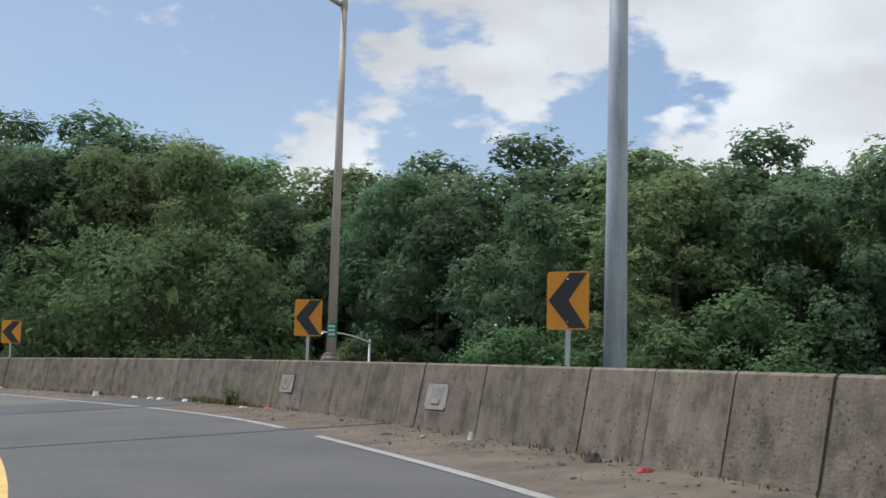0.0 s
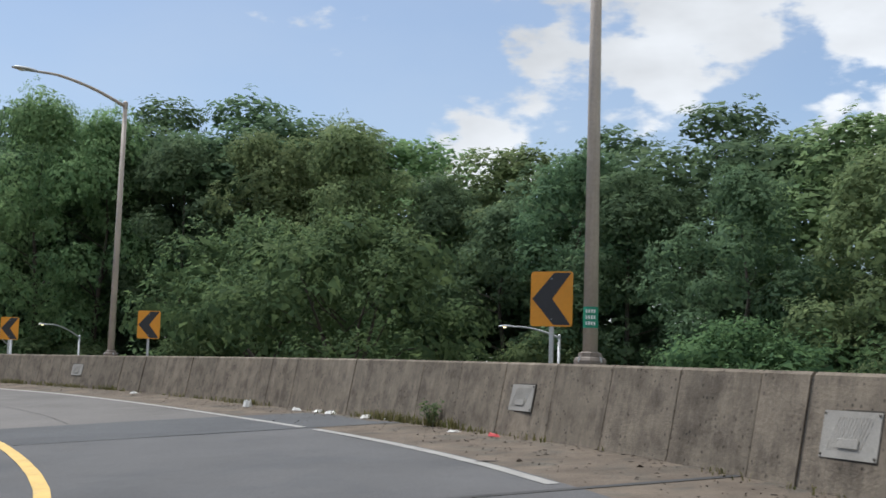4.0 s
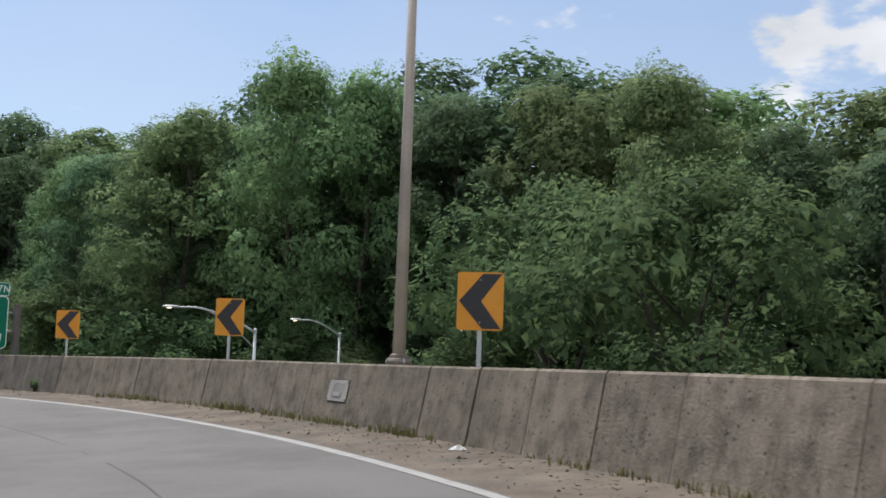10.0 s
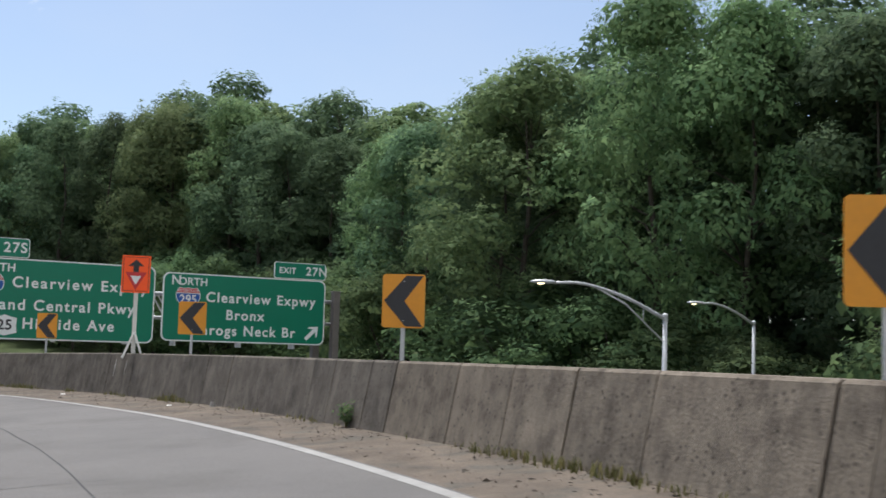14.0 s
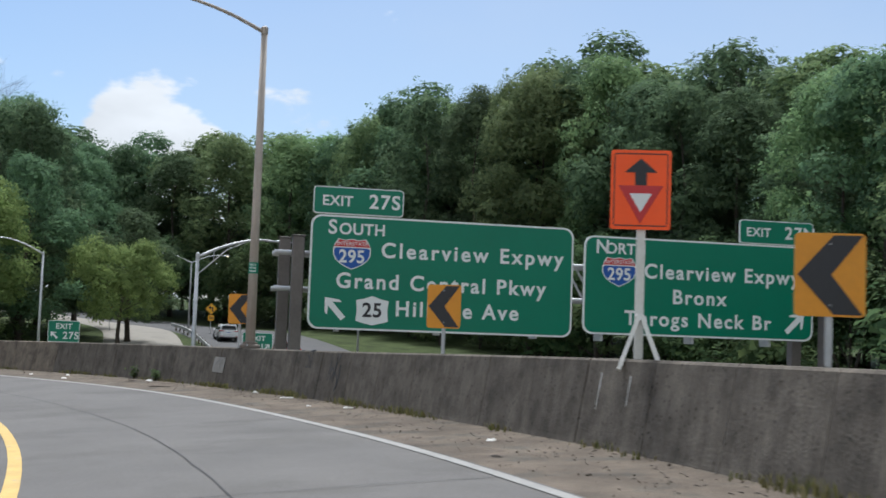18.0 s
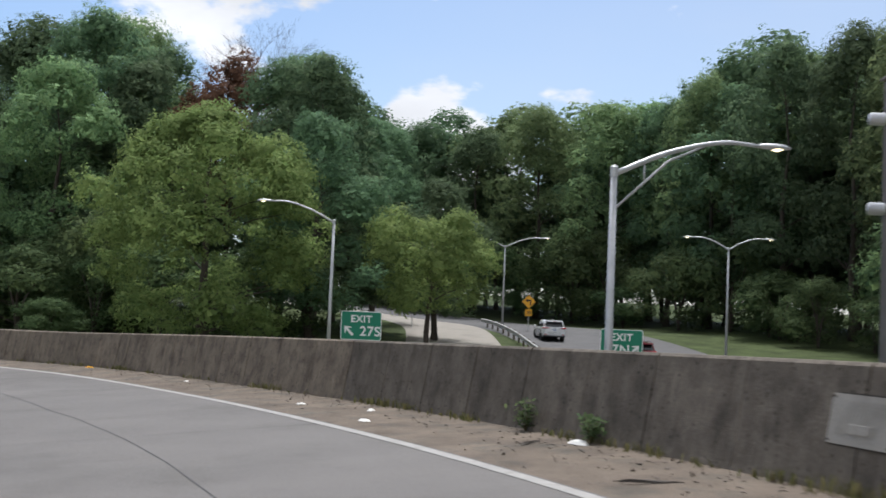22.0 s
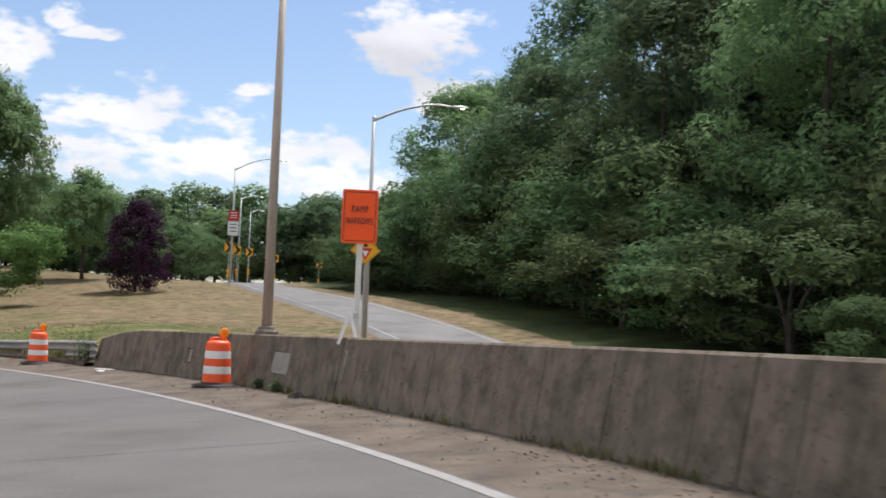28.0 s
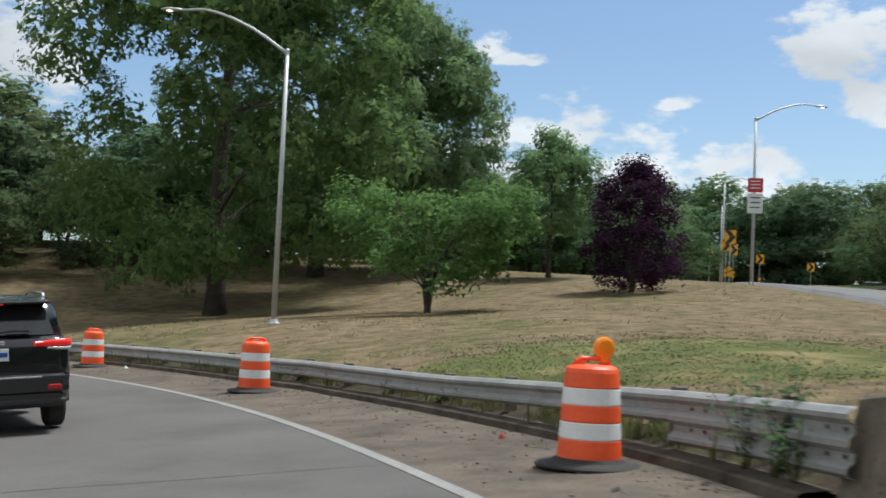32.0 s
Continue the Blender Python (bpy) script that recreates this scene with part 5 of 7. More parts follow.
# chevrons along the climbing ramp, and the red and white plates on its lamp
for x, y, z, turn in ((-196.1, 26.0, 5.98, 96), (-214.0, 21.9, 6.7, 120), (-227.8, 19.6, 7.2, 108), (-240.7, 19.6, 7.18, 108), (-252.3, 22.9, 7.06, 104)):
    f = land(x, y)
    ob = chevron_sign(Matrix.Translation((x, y, f)) @ pose(0, 0, 0, 0, 0, turn), 0.76, 0.92, z - 0.45 - f, "yellow sign with a black chevron pointing into the bend", SIGN_LEMON, -1, "chevron signs of the climbing ramp")
    for dz in (-2.05, -2.42):
        bm = bmesh.new()
        lathe(bm, [(0.0, -0.006), (0.15, -0.006), (0.15, 0.006), (0.0, 0.006)], 14)
        bmesh.ops.transform(bm, matrix=pose(0, 0.0, z - f + dz, 90), verts=bm.verts)
        part("reflector", bm, SIGN_LEMON, ob, "round yellow reflector")
diamond(-236.0, 15.6, 7.6, 0.85, 150, "yellow diamond sign on a post at the ramp bend")
ob = thing("parking_sign", Matrix.Translation((-180.9, 30.45, land(-181, 30.4))) @ pose(0, 0, 0, 0, 0, 108), "red and white regulation plates on a lamp pole", "road sign")
z = 7.55 - land(-181, 30.4)
for name, zc, h, mat in (("red_plate", z, 0.75, SIGN_RED), ("white_plate", z - 0.95, 1.05, SIGN_WHITE)):
    bm = bmesh.new()
    plate(bm, rounded(0.78, h, 0.04, 3, 0, zc), 0.008)
    pl = part(name, bm, mat, ob)
    bar_rows(pl, SIGN_WHITE if name == "red_plate" else SIGN_BLACK, [(0, zc + h * q, 0.5, 0.06) for q in (0.28, 0.04, -0.2)])
bm = bmesh.new()
box(bm, (0, 0.05, z / 2), (0.05, 0.05, z), 0.004)
part("post", bm, GALV, ob)

# trees: built once with trunk, limbs and a crown of many small leaves, then copied
def leaf_cloud(rng, lobes, count, size, squash=0.98, tuft=0.42):
    """Leaves in small tufts over the lobes of a crown, with a few larger ones inside; gives vertices, faces and the soft normals of the lobes."""
    tot = sum(r * r for _, r in lobes)
    per = 24 if count > 12000 else 14
    shell, plate_size, cap = (120, 0.23, 0.36) if count > 9000 else (46, 0.38, 0.75) if count < 2000 else (110, 0.25, 0.42)
    centre = sum((c for c, _ in lobes), Vector()) / len(lobes)
    vs, fs, ns = [], [], []

    def leaf(p, n, s, loose):
        f = (n + Vector((rng.gauss(0, loose), rng.gauss(0, loose), 0.3 + rng.gauss(0, loose)))).normalized()
        if f.dot(n) < 0.12:
            f = (f + n * (0.3 - f.dot(n))).normalized()
        t = f.orthogonal().normalized()
        t.rotate(Matrix.Rotation(rng.uniform(0, 6.28), 3, f))
        b = f.cross(t)
        i = len(vs)
        vs.extend((p - t * s * 0.5 + b * s * 0.36, p - t * s * 0.5 - b * s * 0.36, p + t * s * 0.62))
        fs.append((i, i + 1, i + 2))
        soft = (n * 0.92 + f * 0.14).normalized()
        ns.extend((soft, soft, soft))

    for c, r in lobes:
        away = (c - centre)
        away = away / (away.length + 2.0)
        for _ in range(max(3, int(count * r * r / tot / per))):
            z = rng.uniform(-0.5, 1) if rng.random() < 0.8 else rng.uniform(0.3, 1)
            a = rng.uniform(0, 2 * math.pi)
            q = math.sqrt(max(0, 1 - z * z))
            n = Vector((q * math.cos(a), q * math.sin(a), z))
            rr = r * rng.uniform(0.78, 1.06)
            t0 = c + Vector((n.x * rr, n.y * rr, n.z * rr * squash))
            tr = tuft * rng.uniform(0.6, 1.3)
            face = (n + away * 0.35).normalized()
            for _ in range(per):
                o = Vector((rng.gauss(0, 0.5), rng.gauss(0, 0.5), rng.gauss(0, 0.42)))
                if o.length > 0.95:
                    o *= 0.95 / o.length
                leaf(t0 + o * tr, (face + o * 0.25).normalized(), size * rng.uniform(0.6, 1.3), 0.42)
        for _ in range(int(shell * max(0.5, (r / 1.7) ** 2))):
            z = rng.uniform(-0.5, 1)
            a = rng.uniform(0, 2 * math.pi)
            q = math.sqrt(max(0, 1 - z * z))
            n = Vector((q * math.cos(a), q * math.sin(a), z))
            leaf(c + Vector((n.x, n.y, n.z * squash)) * r * rng.uniform(0.60, 0.82), n, min(plate_size * r, cap) * rng.uniform(0.6, 1.3), 0.40)
    return vs, fs, ns


def tree_kind(seed, height, crown_base, radius, lobe_r, lobes_n, leaves, leaf, leaf_mat, trunk_r, shape="tall", stems=1):
    """A tree with its foot at the origin: a trunk, limbs to the lobes, and the crown."""
    rng = random.Random(seed)
    ob = thing("tree", (0, 0, 0), "", "tree")
    lobes = []
    for _ in range(lobes_n):
        f = rng.random() ** 0.72
        if shape == "tall":
            prof = math.sin(math.pi * (0.12 + 0.83 * f)) ** 0.7
        elif shape == "round":
            prof = math.sqrt(max(0.05, 1 - (2 * f - 0.9) ** 2 * 0.92))
        else:
            prof = 0.55 + 0.45 * f if f < 0.8 else 0.75
        a = rng.uniform(0, 2 * math.pi)
        d = radius * prof * math.sqrt(rng.uniform(0.42, 1.0))
        d = max(0, d - lobe_r * 0.55)
        lobes.append((Vector((d * math.cos(a), d * math.sin(a), crown_base + lobe_r * 0.6 + f * (height - crown_base - lobe_r * 1.35))), lobe_r * rng.uniform(0.55, 1.45)))
    bm = bmesh.new()
    top = height * 0.82
    for k in range(stems):
        a = 2 * math.pi * k / max(1, stems) + 0.5
        sp = 0.0 if stems == 1 else radius * 0.35
        pts = [Vector((math.cos(a) * sp * f * f + (0.08 * height * f * noise.noise((seed, f * 2, k))), math.sin(a) * sp * f * f + 0.08 * height * f * noise.noise((seed + 9, f * 2, k)), top * f - 0.35 * (f == 0))) for f in (0, 0.06, 0.25, 0.5, 0.75, 1)]
        tube(bm, pts, [trunk_r * 1.45, trunk_r, trunk_r * 0.85, trunk_r * 0.6, trunk_r * 0.35, trunk_r * 0.1], 9)
    part("trunk", bm, BARK, ob, smooth=True)
    bm = bmesh.new()
    for c, r in lobes[:: max(1, lobes_n // 13)]:
        f = max(0.12, min(0.9, (c.z - 0.28 * c.xy.length - 0.5) / top))
        p0 = Vector((0.08 * height * f * noise.noise((seed, f * 2, 0)), 0.08 * height * f * noise.noise((seed + 9, f * 2, 0)), top * f))
        mid = (p0 + c) / 2 + Vector((rng.gauss(0, 0.2), rng.gauss(0, 0.2), rng.gauss(0.2, 0.2)))
        tube(bm, [p0, mid, c], [trunk_r * 0.34 * (1.1 - f), trunk_r * 0.2 * (1.1 - f) + 0.01, 0.012], 4, caps=False)
    tagged(part("branchwork", bm, BARK, ob), kind="stuff")
    vs, fs, ns = leaf_cloud(rng, lobes, leaves, leaf)
    crown = shaped("crown", vs, fs, leaf_mat, ob)
    crown.data.normals_split_custom_set_from_vertices(ns)
    return ob


KINDS = {}


def single(kind, *spec):
    KINDS[kind] = tree_kind(*spec)
    KINDS[kind]["h0"] = spec[1]


single("dark_a", 1, 25, 4, 5.8, 1.7, 66, 18000, 0.15, LEAF_DARK, 0.32)
single("dark_b", 2, 25, 2, 7.0, 1.9, 70, 18500, 0.155, LEAF_DARK, 0.35, "round")
single("mid_a", 3, 25, 3, 6.2, 1.75, 64, 18000, 0.15, LEAF_MID, 0.30)
single("mid_b", 4, 25, 2, 7.2, 2.0, 70, 18500, 0.155, LEAF_MID, 0.33, "round")
single("back_dark", 10, 25, 6, 6.5, 2.1, 50, 6000, 0.26, LEAF_DARK, 0.32, "round")
single("back_mid", 12, 25, 6, 6.5, 2.1, 50, 6000, 0.26, LEAF_MID, 0.32)
single("fill", 7, 25, 0.5, 6.2, 2.6, 36, 1600, 0.40, LEAF_DARK, 0.28, "round")
single("far_mid", 8, 16, 0.8, 5.0, 1.7, 36, 3600, 0.30, LEAF_MID, 0.2, "round")
single("far_dark", 9, 16, 0.5, 5.4, 1.8, 36, 3600, 0.30, LEAF_DARK, 0.2, "round")
single("bush_a", 5, 8, 0.2, 4.2, 1.2, 32, 11500, 0.14, LEAF_BUSH, 0.12, "round", 3)
single("bush_c", 15, 8, 0.2, 4.6, 1.05, 48, 14000, 0.125, LEAF_BUSH, 0.12, "round", 3)
single("bush_b", 6, 8, 0.2, 4.8, 1.2, 34, 9500, 0.155, LEAF_BUSH, 0.12, "round", 3)
LABELS = {"back_dark": "tall dark green tree behind the wood's edge", "back_mid": "tall green tree behind the wood's edge", "far_mid": "green tree in the far wood beyond the slope", "far_dark": "dark green tree in the far wood beyond the slope", "fill": "dense dark green tree deep in the wood", "dark_a": "tall dark green forest tree at the wood's edge", "dark_b": "broad dark green forest tree at the wood's edge",
          "mid_a": "tall green leafy tree in the roadside wood", "mid_b": "broad green leafy tree in the roadside wood",
          "bush_a": "vine-covered green thicket below the trees", "bush_b": "dark green thicket below the trees", "bush_c": "vine-covered green thicket below the trees"}
placed = set()


def plant(kind, x, y, top, wide=1.0, turn=None, label=None, group="trees of the roadside wood", sink=0.0):
    """Puts a tree of a kind with its top at a given height."""
    ob = KINDS[kind]
    h0 = ob["h0"]
    z = land(x, y) - sink
    sc = (top - z) / h0
    m = Matrix.LocRotScale((x, y, z), Euler((0, 0, turn if turn is not None else (x * 1.7 + y * 2.3) % 6.28)), (wide * sc ** 0.6, wide * sc ** 0.6, sc))
    if kind in placed:
        c = copy_thing(ob, m)
    else:
        placed.add(kind)
        ob.matrix_basis = m
        c = ob
    c.name = "shrub" if kind.startswith("bush") else "tree"
    return tagged(c, label or LABELS[kind], "shrub" if kind.startswith("bush") else "tree", group)


rng = random.Random(11)
# the wood's edge beyond the expressway: x, y and the height of the tree tops
EDGE = ((62, 46, 23.3), (44, 52, 20.4), (30, 56, 18.4), (18, 60, 17.1), (10.6, 64, 18.2), (3, 74, 19.2), (-6, 84, 19.4), (-16, 92, 21.8), (-28, 98, 25.2), (-38, 100, 26.0), (-48, 101, 26.4),
        (-60, 104, 25.2), (-72, 112, 23.4), (-84, 122, 26.8), (-97, 122, 28.6), (-110, 126, 30.5), (-124, 128, 33), (-140, 130, 33), (-158, 130, 31), (-176, 126, 31), (-192, 114, 31), (-200, 98, 32))
e = np.array(EDGE, float)
for row, (back, lift, gapm) in enumerate(((0, -2.0, 6.8), (10, 1.5, 8.0))):
    u = 0.0
    while u < len(e) - 1:
        p = curve_point(u, e)
        q = curve_point(u + 0.05, e)
        d = (q - p)[:2]
        step = np.linalg.norm(d) / 0.05
        d /= np.linalg.norm(d)
        x, y = p[0] + d[1] * back + rng.uniform(-1.8, 1.8), p[1] - d[0] * back + rng.uniform(-2, 2)
        kinds = ("back_dark", "back_mid") if row else ("mid_a", "mid_b", "mid_b", "dark_a") if -62 < x < -14 else ("dark_a", "dark_b", "dark_b", "mid_a")
        plant(rng.choice(kinds), x, y, p[2] + lift * 0.6 + rng.uniform(-2.6, 0.9), rng.uniform(0.86, 1.12) + 0.25 * row)
        u += gapm * rng.uniform(0.8, 1.2) / step
# the depth of the wood
for back in (6, 15):
    u = 0.0
    while u < len(e) - 1:
        p, q = curve_point(u, e), curve_point(u + 0.05, e)
        d = (q - p)[:2]
        step = np.linalg.norm(d) / 0.05
        d /= np.linalg.norm(d)
        plant("fill", p[0] + d[1] * back + rng.uniform(-1.5, 1.5), p[1] - d[0] * back + rng.uniform(-1.5, 1.5), p[2] - 6.0 + rng.uniform(-2, 1), 1.1)
        u += 7.0 * rng.uniform(0.85, 1.15) / step
# thicket in front of it
for i in range(56):
    u = 0.3 + (len(e) - 1.5) * (i + rng.uniform(-0.4, 0.4)) / 55
    p, q = curve_point(u, e), curve_point(u + 0.05, e)
    d = (q - p)[:2] / np.linalg.norm((q - p)[:2])
    f = rng.uniform(4, 8)
    x, y = p[0] - d[1] * f, p[1] + d[0] * f
    plant("bush_c" if -50 < x < 14 else rng.choice(("bush_a", "bush_b", "bush_b")), x, y, land(x, y) + rng.uniform(5, 10), rng.uniform(0.95, 1.3))
plant("bush_c", -16, 75, 9.6, 1.2)
plant("bush_c", -24, 84, 10.5, 1.2)
# wood behind the climbing ramp
for x, y, top in ((-128, 80, 17), (-136, 83, 23), (-141, 82, 23.5), (-158, 70, 31), (-166, 66, 31), (-174, 60, 29), (-184, 56, 29), (-146, 88, 22), (-176, 76, 33), (-190, 68, 30),
                  (-132, 91, 14), (-152, 94, 21), (-200, 58, 30), (-214, 52, 30.5), (-228, 46, 28.5), (-241, 40, 25), (-150, 66, 22), (-161, 60, 22), (-172, 53, 20), (-183, 47, 18)):
    plant(rng.choice(("dark_a", "dark_b", "dark_b", "mid_b")), x, y, top + rng.uniform(-1, 1), rng.uniform(1.0, 1.25))
for kind, x, y, top in (("dark_b", -163, 77, 29.5), ("mid_b", -170, 73, 31), ("dark_a", -146.5, 86, 25.5), ("dark_b", -155, 74, 26), ("dark_a", -180, 66, 31)):
    plant(kind, x, y, top, 1.2)
for x, y, top in ((-144, 74, 18), (-152, 71, 20), (-160, 66, 21), (-169, 60, 20), (-178, 53, 18), (-188, 50, 17), (-155, 80, 24), (-168, 72, 25), (-182, 64, 23), (-140, 87, 17), (-200, 50, 17), (-213, 45, 16), (-226, 40, 16),
                  (-182, -24, 15), (-170, -26, 14), (-194, -16, 15), (-160, -30, 14), (-205, -8, 14), (-150, -28, 13), (-186, -40, 16), (-171, -12, 13), (-177, -6, 13), (-183, -12, 15), (-166, -18, 13), (-160, -16, 13), (-189, -4, 13), (-154, -20, 13)):
    plant("fill", x, y, top, 1.15)
for x, y, h in ((-136, 72, 6), (-146, 66, 6), (-155, 61, 6), (-164, 56, 6), (-173, 50, 6), (-190, 42, 6), (-205, 40, 6), (-222, 34, 5), (-130, 78, 6), (-142, 70, 8), (-168, 57, 9)):
    plant("bush_b", x, y, land(x, y) + h, 1.1)
# closed thicket along the foot of that wood
p = np.array(UPHILL, float)
for row, (off, h) in enumerate(((9.5, 5.0), (14.5, 8.5))):
    u = 2.75 + 0.08 * row
    while u < 7.4:
        q, r = curve_point(u, p), curve_point(u + 0.02, p)
        d = (r - q) / np.linalg.norm(r - q)
        o = off + rng.uniform(-0.8, 0.8)
        x, y = q[0] + d[1] * o, q[1] - d[0] * o
        plant(rng.choice(("bush_a", "bush_b", "bush_b")), x, y, land(x, y) + h * (1.0 if u < 5.6 else 0.62) * rng.uniform(0.75, 1.2), 1.15)
        u += 0.25
# trees beyond the grass slope
for i in range(46):
    a = radians(152 + 68 * (i + rng.uniform(-0.4, 0.4)) / 45)
    d = rng.uniform(90, 118)
    x, y = -175 + d * math.cos(a), 28 + d * math.sin(a)
    plant(rng.choice(("far_mid", "far_mid", "far_dark")), x, y, 19.6 + (d - 90) * 0.10 + rng.uniform(-1.3, 1.0), rng.uniform(1.05, 1.35))
for i in range(16):
    a = radians(146 + 70 * (i + rng.uniform(-0.4, 0.4)) / 15)
    x, y = -175 + 88 * math.cos(a), 28 + 88 * math.sin(a)
    plant(rng.choice(("bush_a", "bush_b")), x, y, land(x, y) + rng.uniform(4, 7.5), 1.15)
# wood on the near left of the slope
for x, y, top in ((-176, -18, 16), (-188, -30, 18), (-168, -32, 17), (-160, -22, 16), (-196, -12, 17), (-178, -45, 19), (-152, -36, 17), (-205, -30, 18), (-150, -20, 16), (-142, -30, 17)):
    plant(rng.choice(("far_dark", "far_mid")), x, y, top, 1.3)

for i in range(9):
    a = radians(-114 - 3.4 * i)
    plant("far_dark", -119 + (92 + 5 * (i % 3)) * math.sin(a), 42 + (92 + 5 * (i % 3)) * math.cos(a), 12 + 1.5 * (i % 2), 1.2)

for i in range(16):
    a = radians(-106 - 2.6 * i)
    x, y = -119 + (86 + 3 * (i % 2)) * math.sin(a), 42 + (86 + 3 * (i % 2)) * math.cos(a)
    plant("bush_b", x, y, land(x, y) + 4 + (i % 3), 1.2)

# single trees
single("park", 21, 22, 0.3, 9.0, 1.7, 160, 60000, 0.19, LEAF_FRESH, 0.42, "round")
single("park_dark", 27, 22, 0.8, 9.4, 1.8, 150, 56000, 0.20, LEAF_MID, 0.42, "round")
single("lime", 22, 15, 0.6, 7.6, 1.2, 120, 52000, 0.165, LEAF_LIGHT, 0.3, "round")
single("locust", 23, 10, 3.0, 5.6, 1.0, 60, 22000, 0.16, LEAF_LIGHT, 0.2, "vase")
single("low", 24, 5.0, 0.55, 3.9, 0.46, 92, 11500, 0.15, LEAF_LOW, 0.10, "vase", 6)
single("purple", 25, 5.6, 0.05, 2.0, 0.36, 110, 12500, 0.12, LEAF_PURPLE, 0.08, "round", 6)
single("young", 26, 8, 2.0, 2.7, 0.9, 40, 13000, 0.17, LEAF_MID, 0.14, "round")
G = "trees on the grass slope"
plant("park", -163, 9.8, 23, 1.0, label="big green broadleaf tree standing in dry grass", group=G)
plant("park_dark", -176, 7.0, 24, 0.98, label="big dark green broadleaf tree standing in dry grass", group=G)
plant("park_dark", -181, 10.5, 18.5, 0.72, 4.0, label="dark green broadleaf tree behind a big one", group=G)
plant("lime", -122, 71.5, 13.4, 1.05, label="spreading light green tree behind the barrier", group="trees behind the barrier")
plant("locust", -116, 83.2, 7.8, 1.0, label="feathery light green tree beside the exit road", group="trees behind the barrier")
plant("low", -156.5, 23.8, 4.75, 1.2, label="low spreading green tree with several stems", group=G)
plant("purple", -168.2, 27.8, 7.1, 1.12, label="purple-leaved shrub tree in dry grass", group=G, sink=0.45)
plant("young", -178.2, 20.2, 10.2, 1.0, label="young green tree with a thin trunk", group=G)
single("brown", 31, 25, 7, 5.6, 1.6, 44, 12000, 0.26, LEAF_BROWN, 0.3)
plant("brown", -148, 79.6, 22.5, 0.95, label="tree with dead brown foliage on the hill")
plant("brown", -152.5, 78.3, 23.5, 0.95, label="tree with dead brown foliage on the hill")


def bare_tree(x, y, top, seed):
    """A leafless tree: a trunk that forks again and again into thin twigs."""
    rng = random.Random(seed)
    z = land(x, y)
    ob = thing("tree", (x, y, z - 0.3), "leafless grey tree on the hill", "tree", "trees of the roadside wood")
    bm, twigs = bmesh.new(), bmesh.new()
    tube(bm, [(0, 0, 0), (0.2, 0.1, (top - z) * 0.4), (0.1, 0.3, (top - z) * 0.72)], [0.32, 0.22, 0.12], 8)
    part("trunk", bm, BARK, ob, smooth=True)

    def fork(p, d, length, r, depth):
        q = p + d * length
        tube(twigs, [p, (p + q) / 2 + Vector((rng.gauss(0, 0.1), rng.gauss(0, 0.1), 0)) * length, q], [r, r * 0.8, r * 0.6], 4, caps=False)
        if depth:
            for _ in range(3):
                e2 = (d + Vector((rng.gauss(0, 0.42), rng.gauss(0, 0.42), rng.gauss(0.12, 0.2)))).normalized()
                fork(p + d * length * rng.uniform(0.55, 1.0), e2, length * rng.uniform(0.6, 0.8), r * 0.58, depth - 1)

    for k in range(7):
        a = k * 2.4
        fork(Vector((0.1, 0.2, (top - z) * (0.45 + 0.04 * k))), Vector((0.6 * math.cos(a), 0.6 * math.sin(a), 1)).normalized(), (top - z) * 0.155, 0.05, 4)
    tagged(part("branchwork", twigs, BARK, ob), kind="stuff")


bare_tree(-160, 84.5, 29, 5)
bare_tree(-166, 86, 30, 6)
for x, y, h in ((-184, 0, 5.5), (-189, 7, 5), (-181, -3, 6), (-194, 14, 4.5), (-198, 8, 6), (-170, -6, 5), (-163, -8, 5), (-156, -8, 5), (-205, 18, 5), (-212, 12, 6), (-222, 6, 6), (-218, 16, 5), (-198, -6, 6), (-203, -11, 6), (-196, 0, 6), (-191, -10, 6), (-208, 2, 6)):
    plant("bush_b", x, y, land(x, y) + h, 1.1, label="dark green thicket under the big trees")
for x, y, h in ((-168, -14, 5), (-158, -12, 4.5), (-180, -10, 5), (-192, -4, 5), (-150, -14, 5), (-200, 4, 5), (-172, -20, 6), (-207, 10, 4.5)):
    plant("bush_b", x, y, land(x, y) + h, 1.2, label="dark green thicket under the big trees")

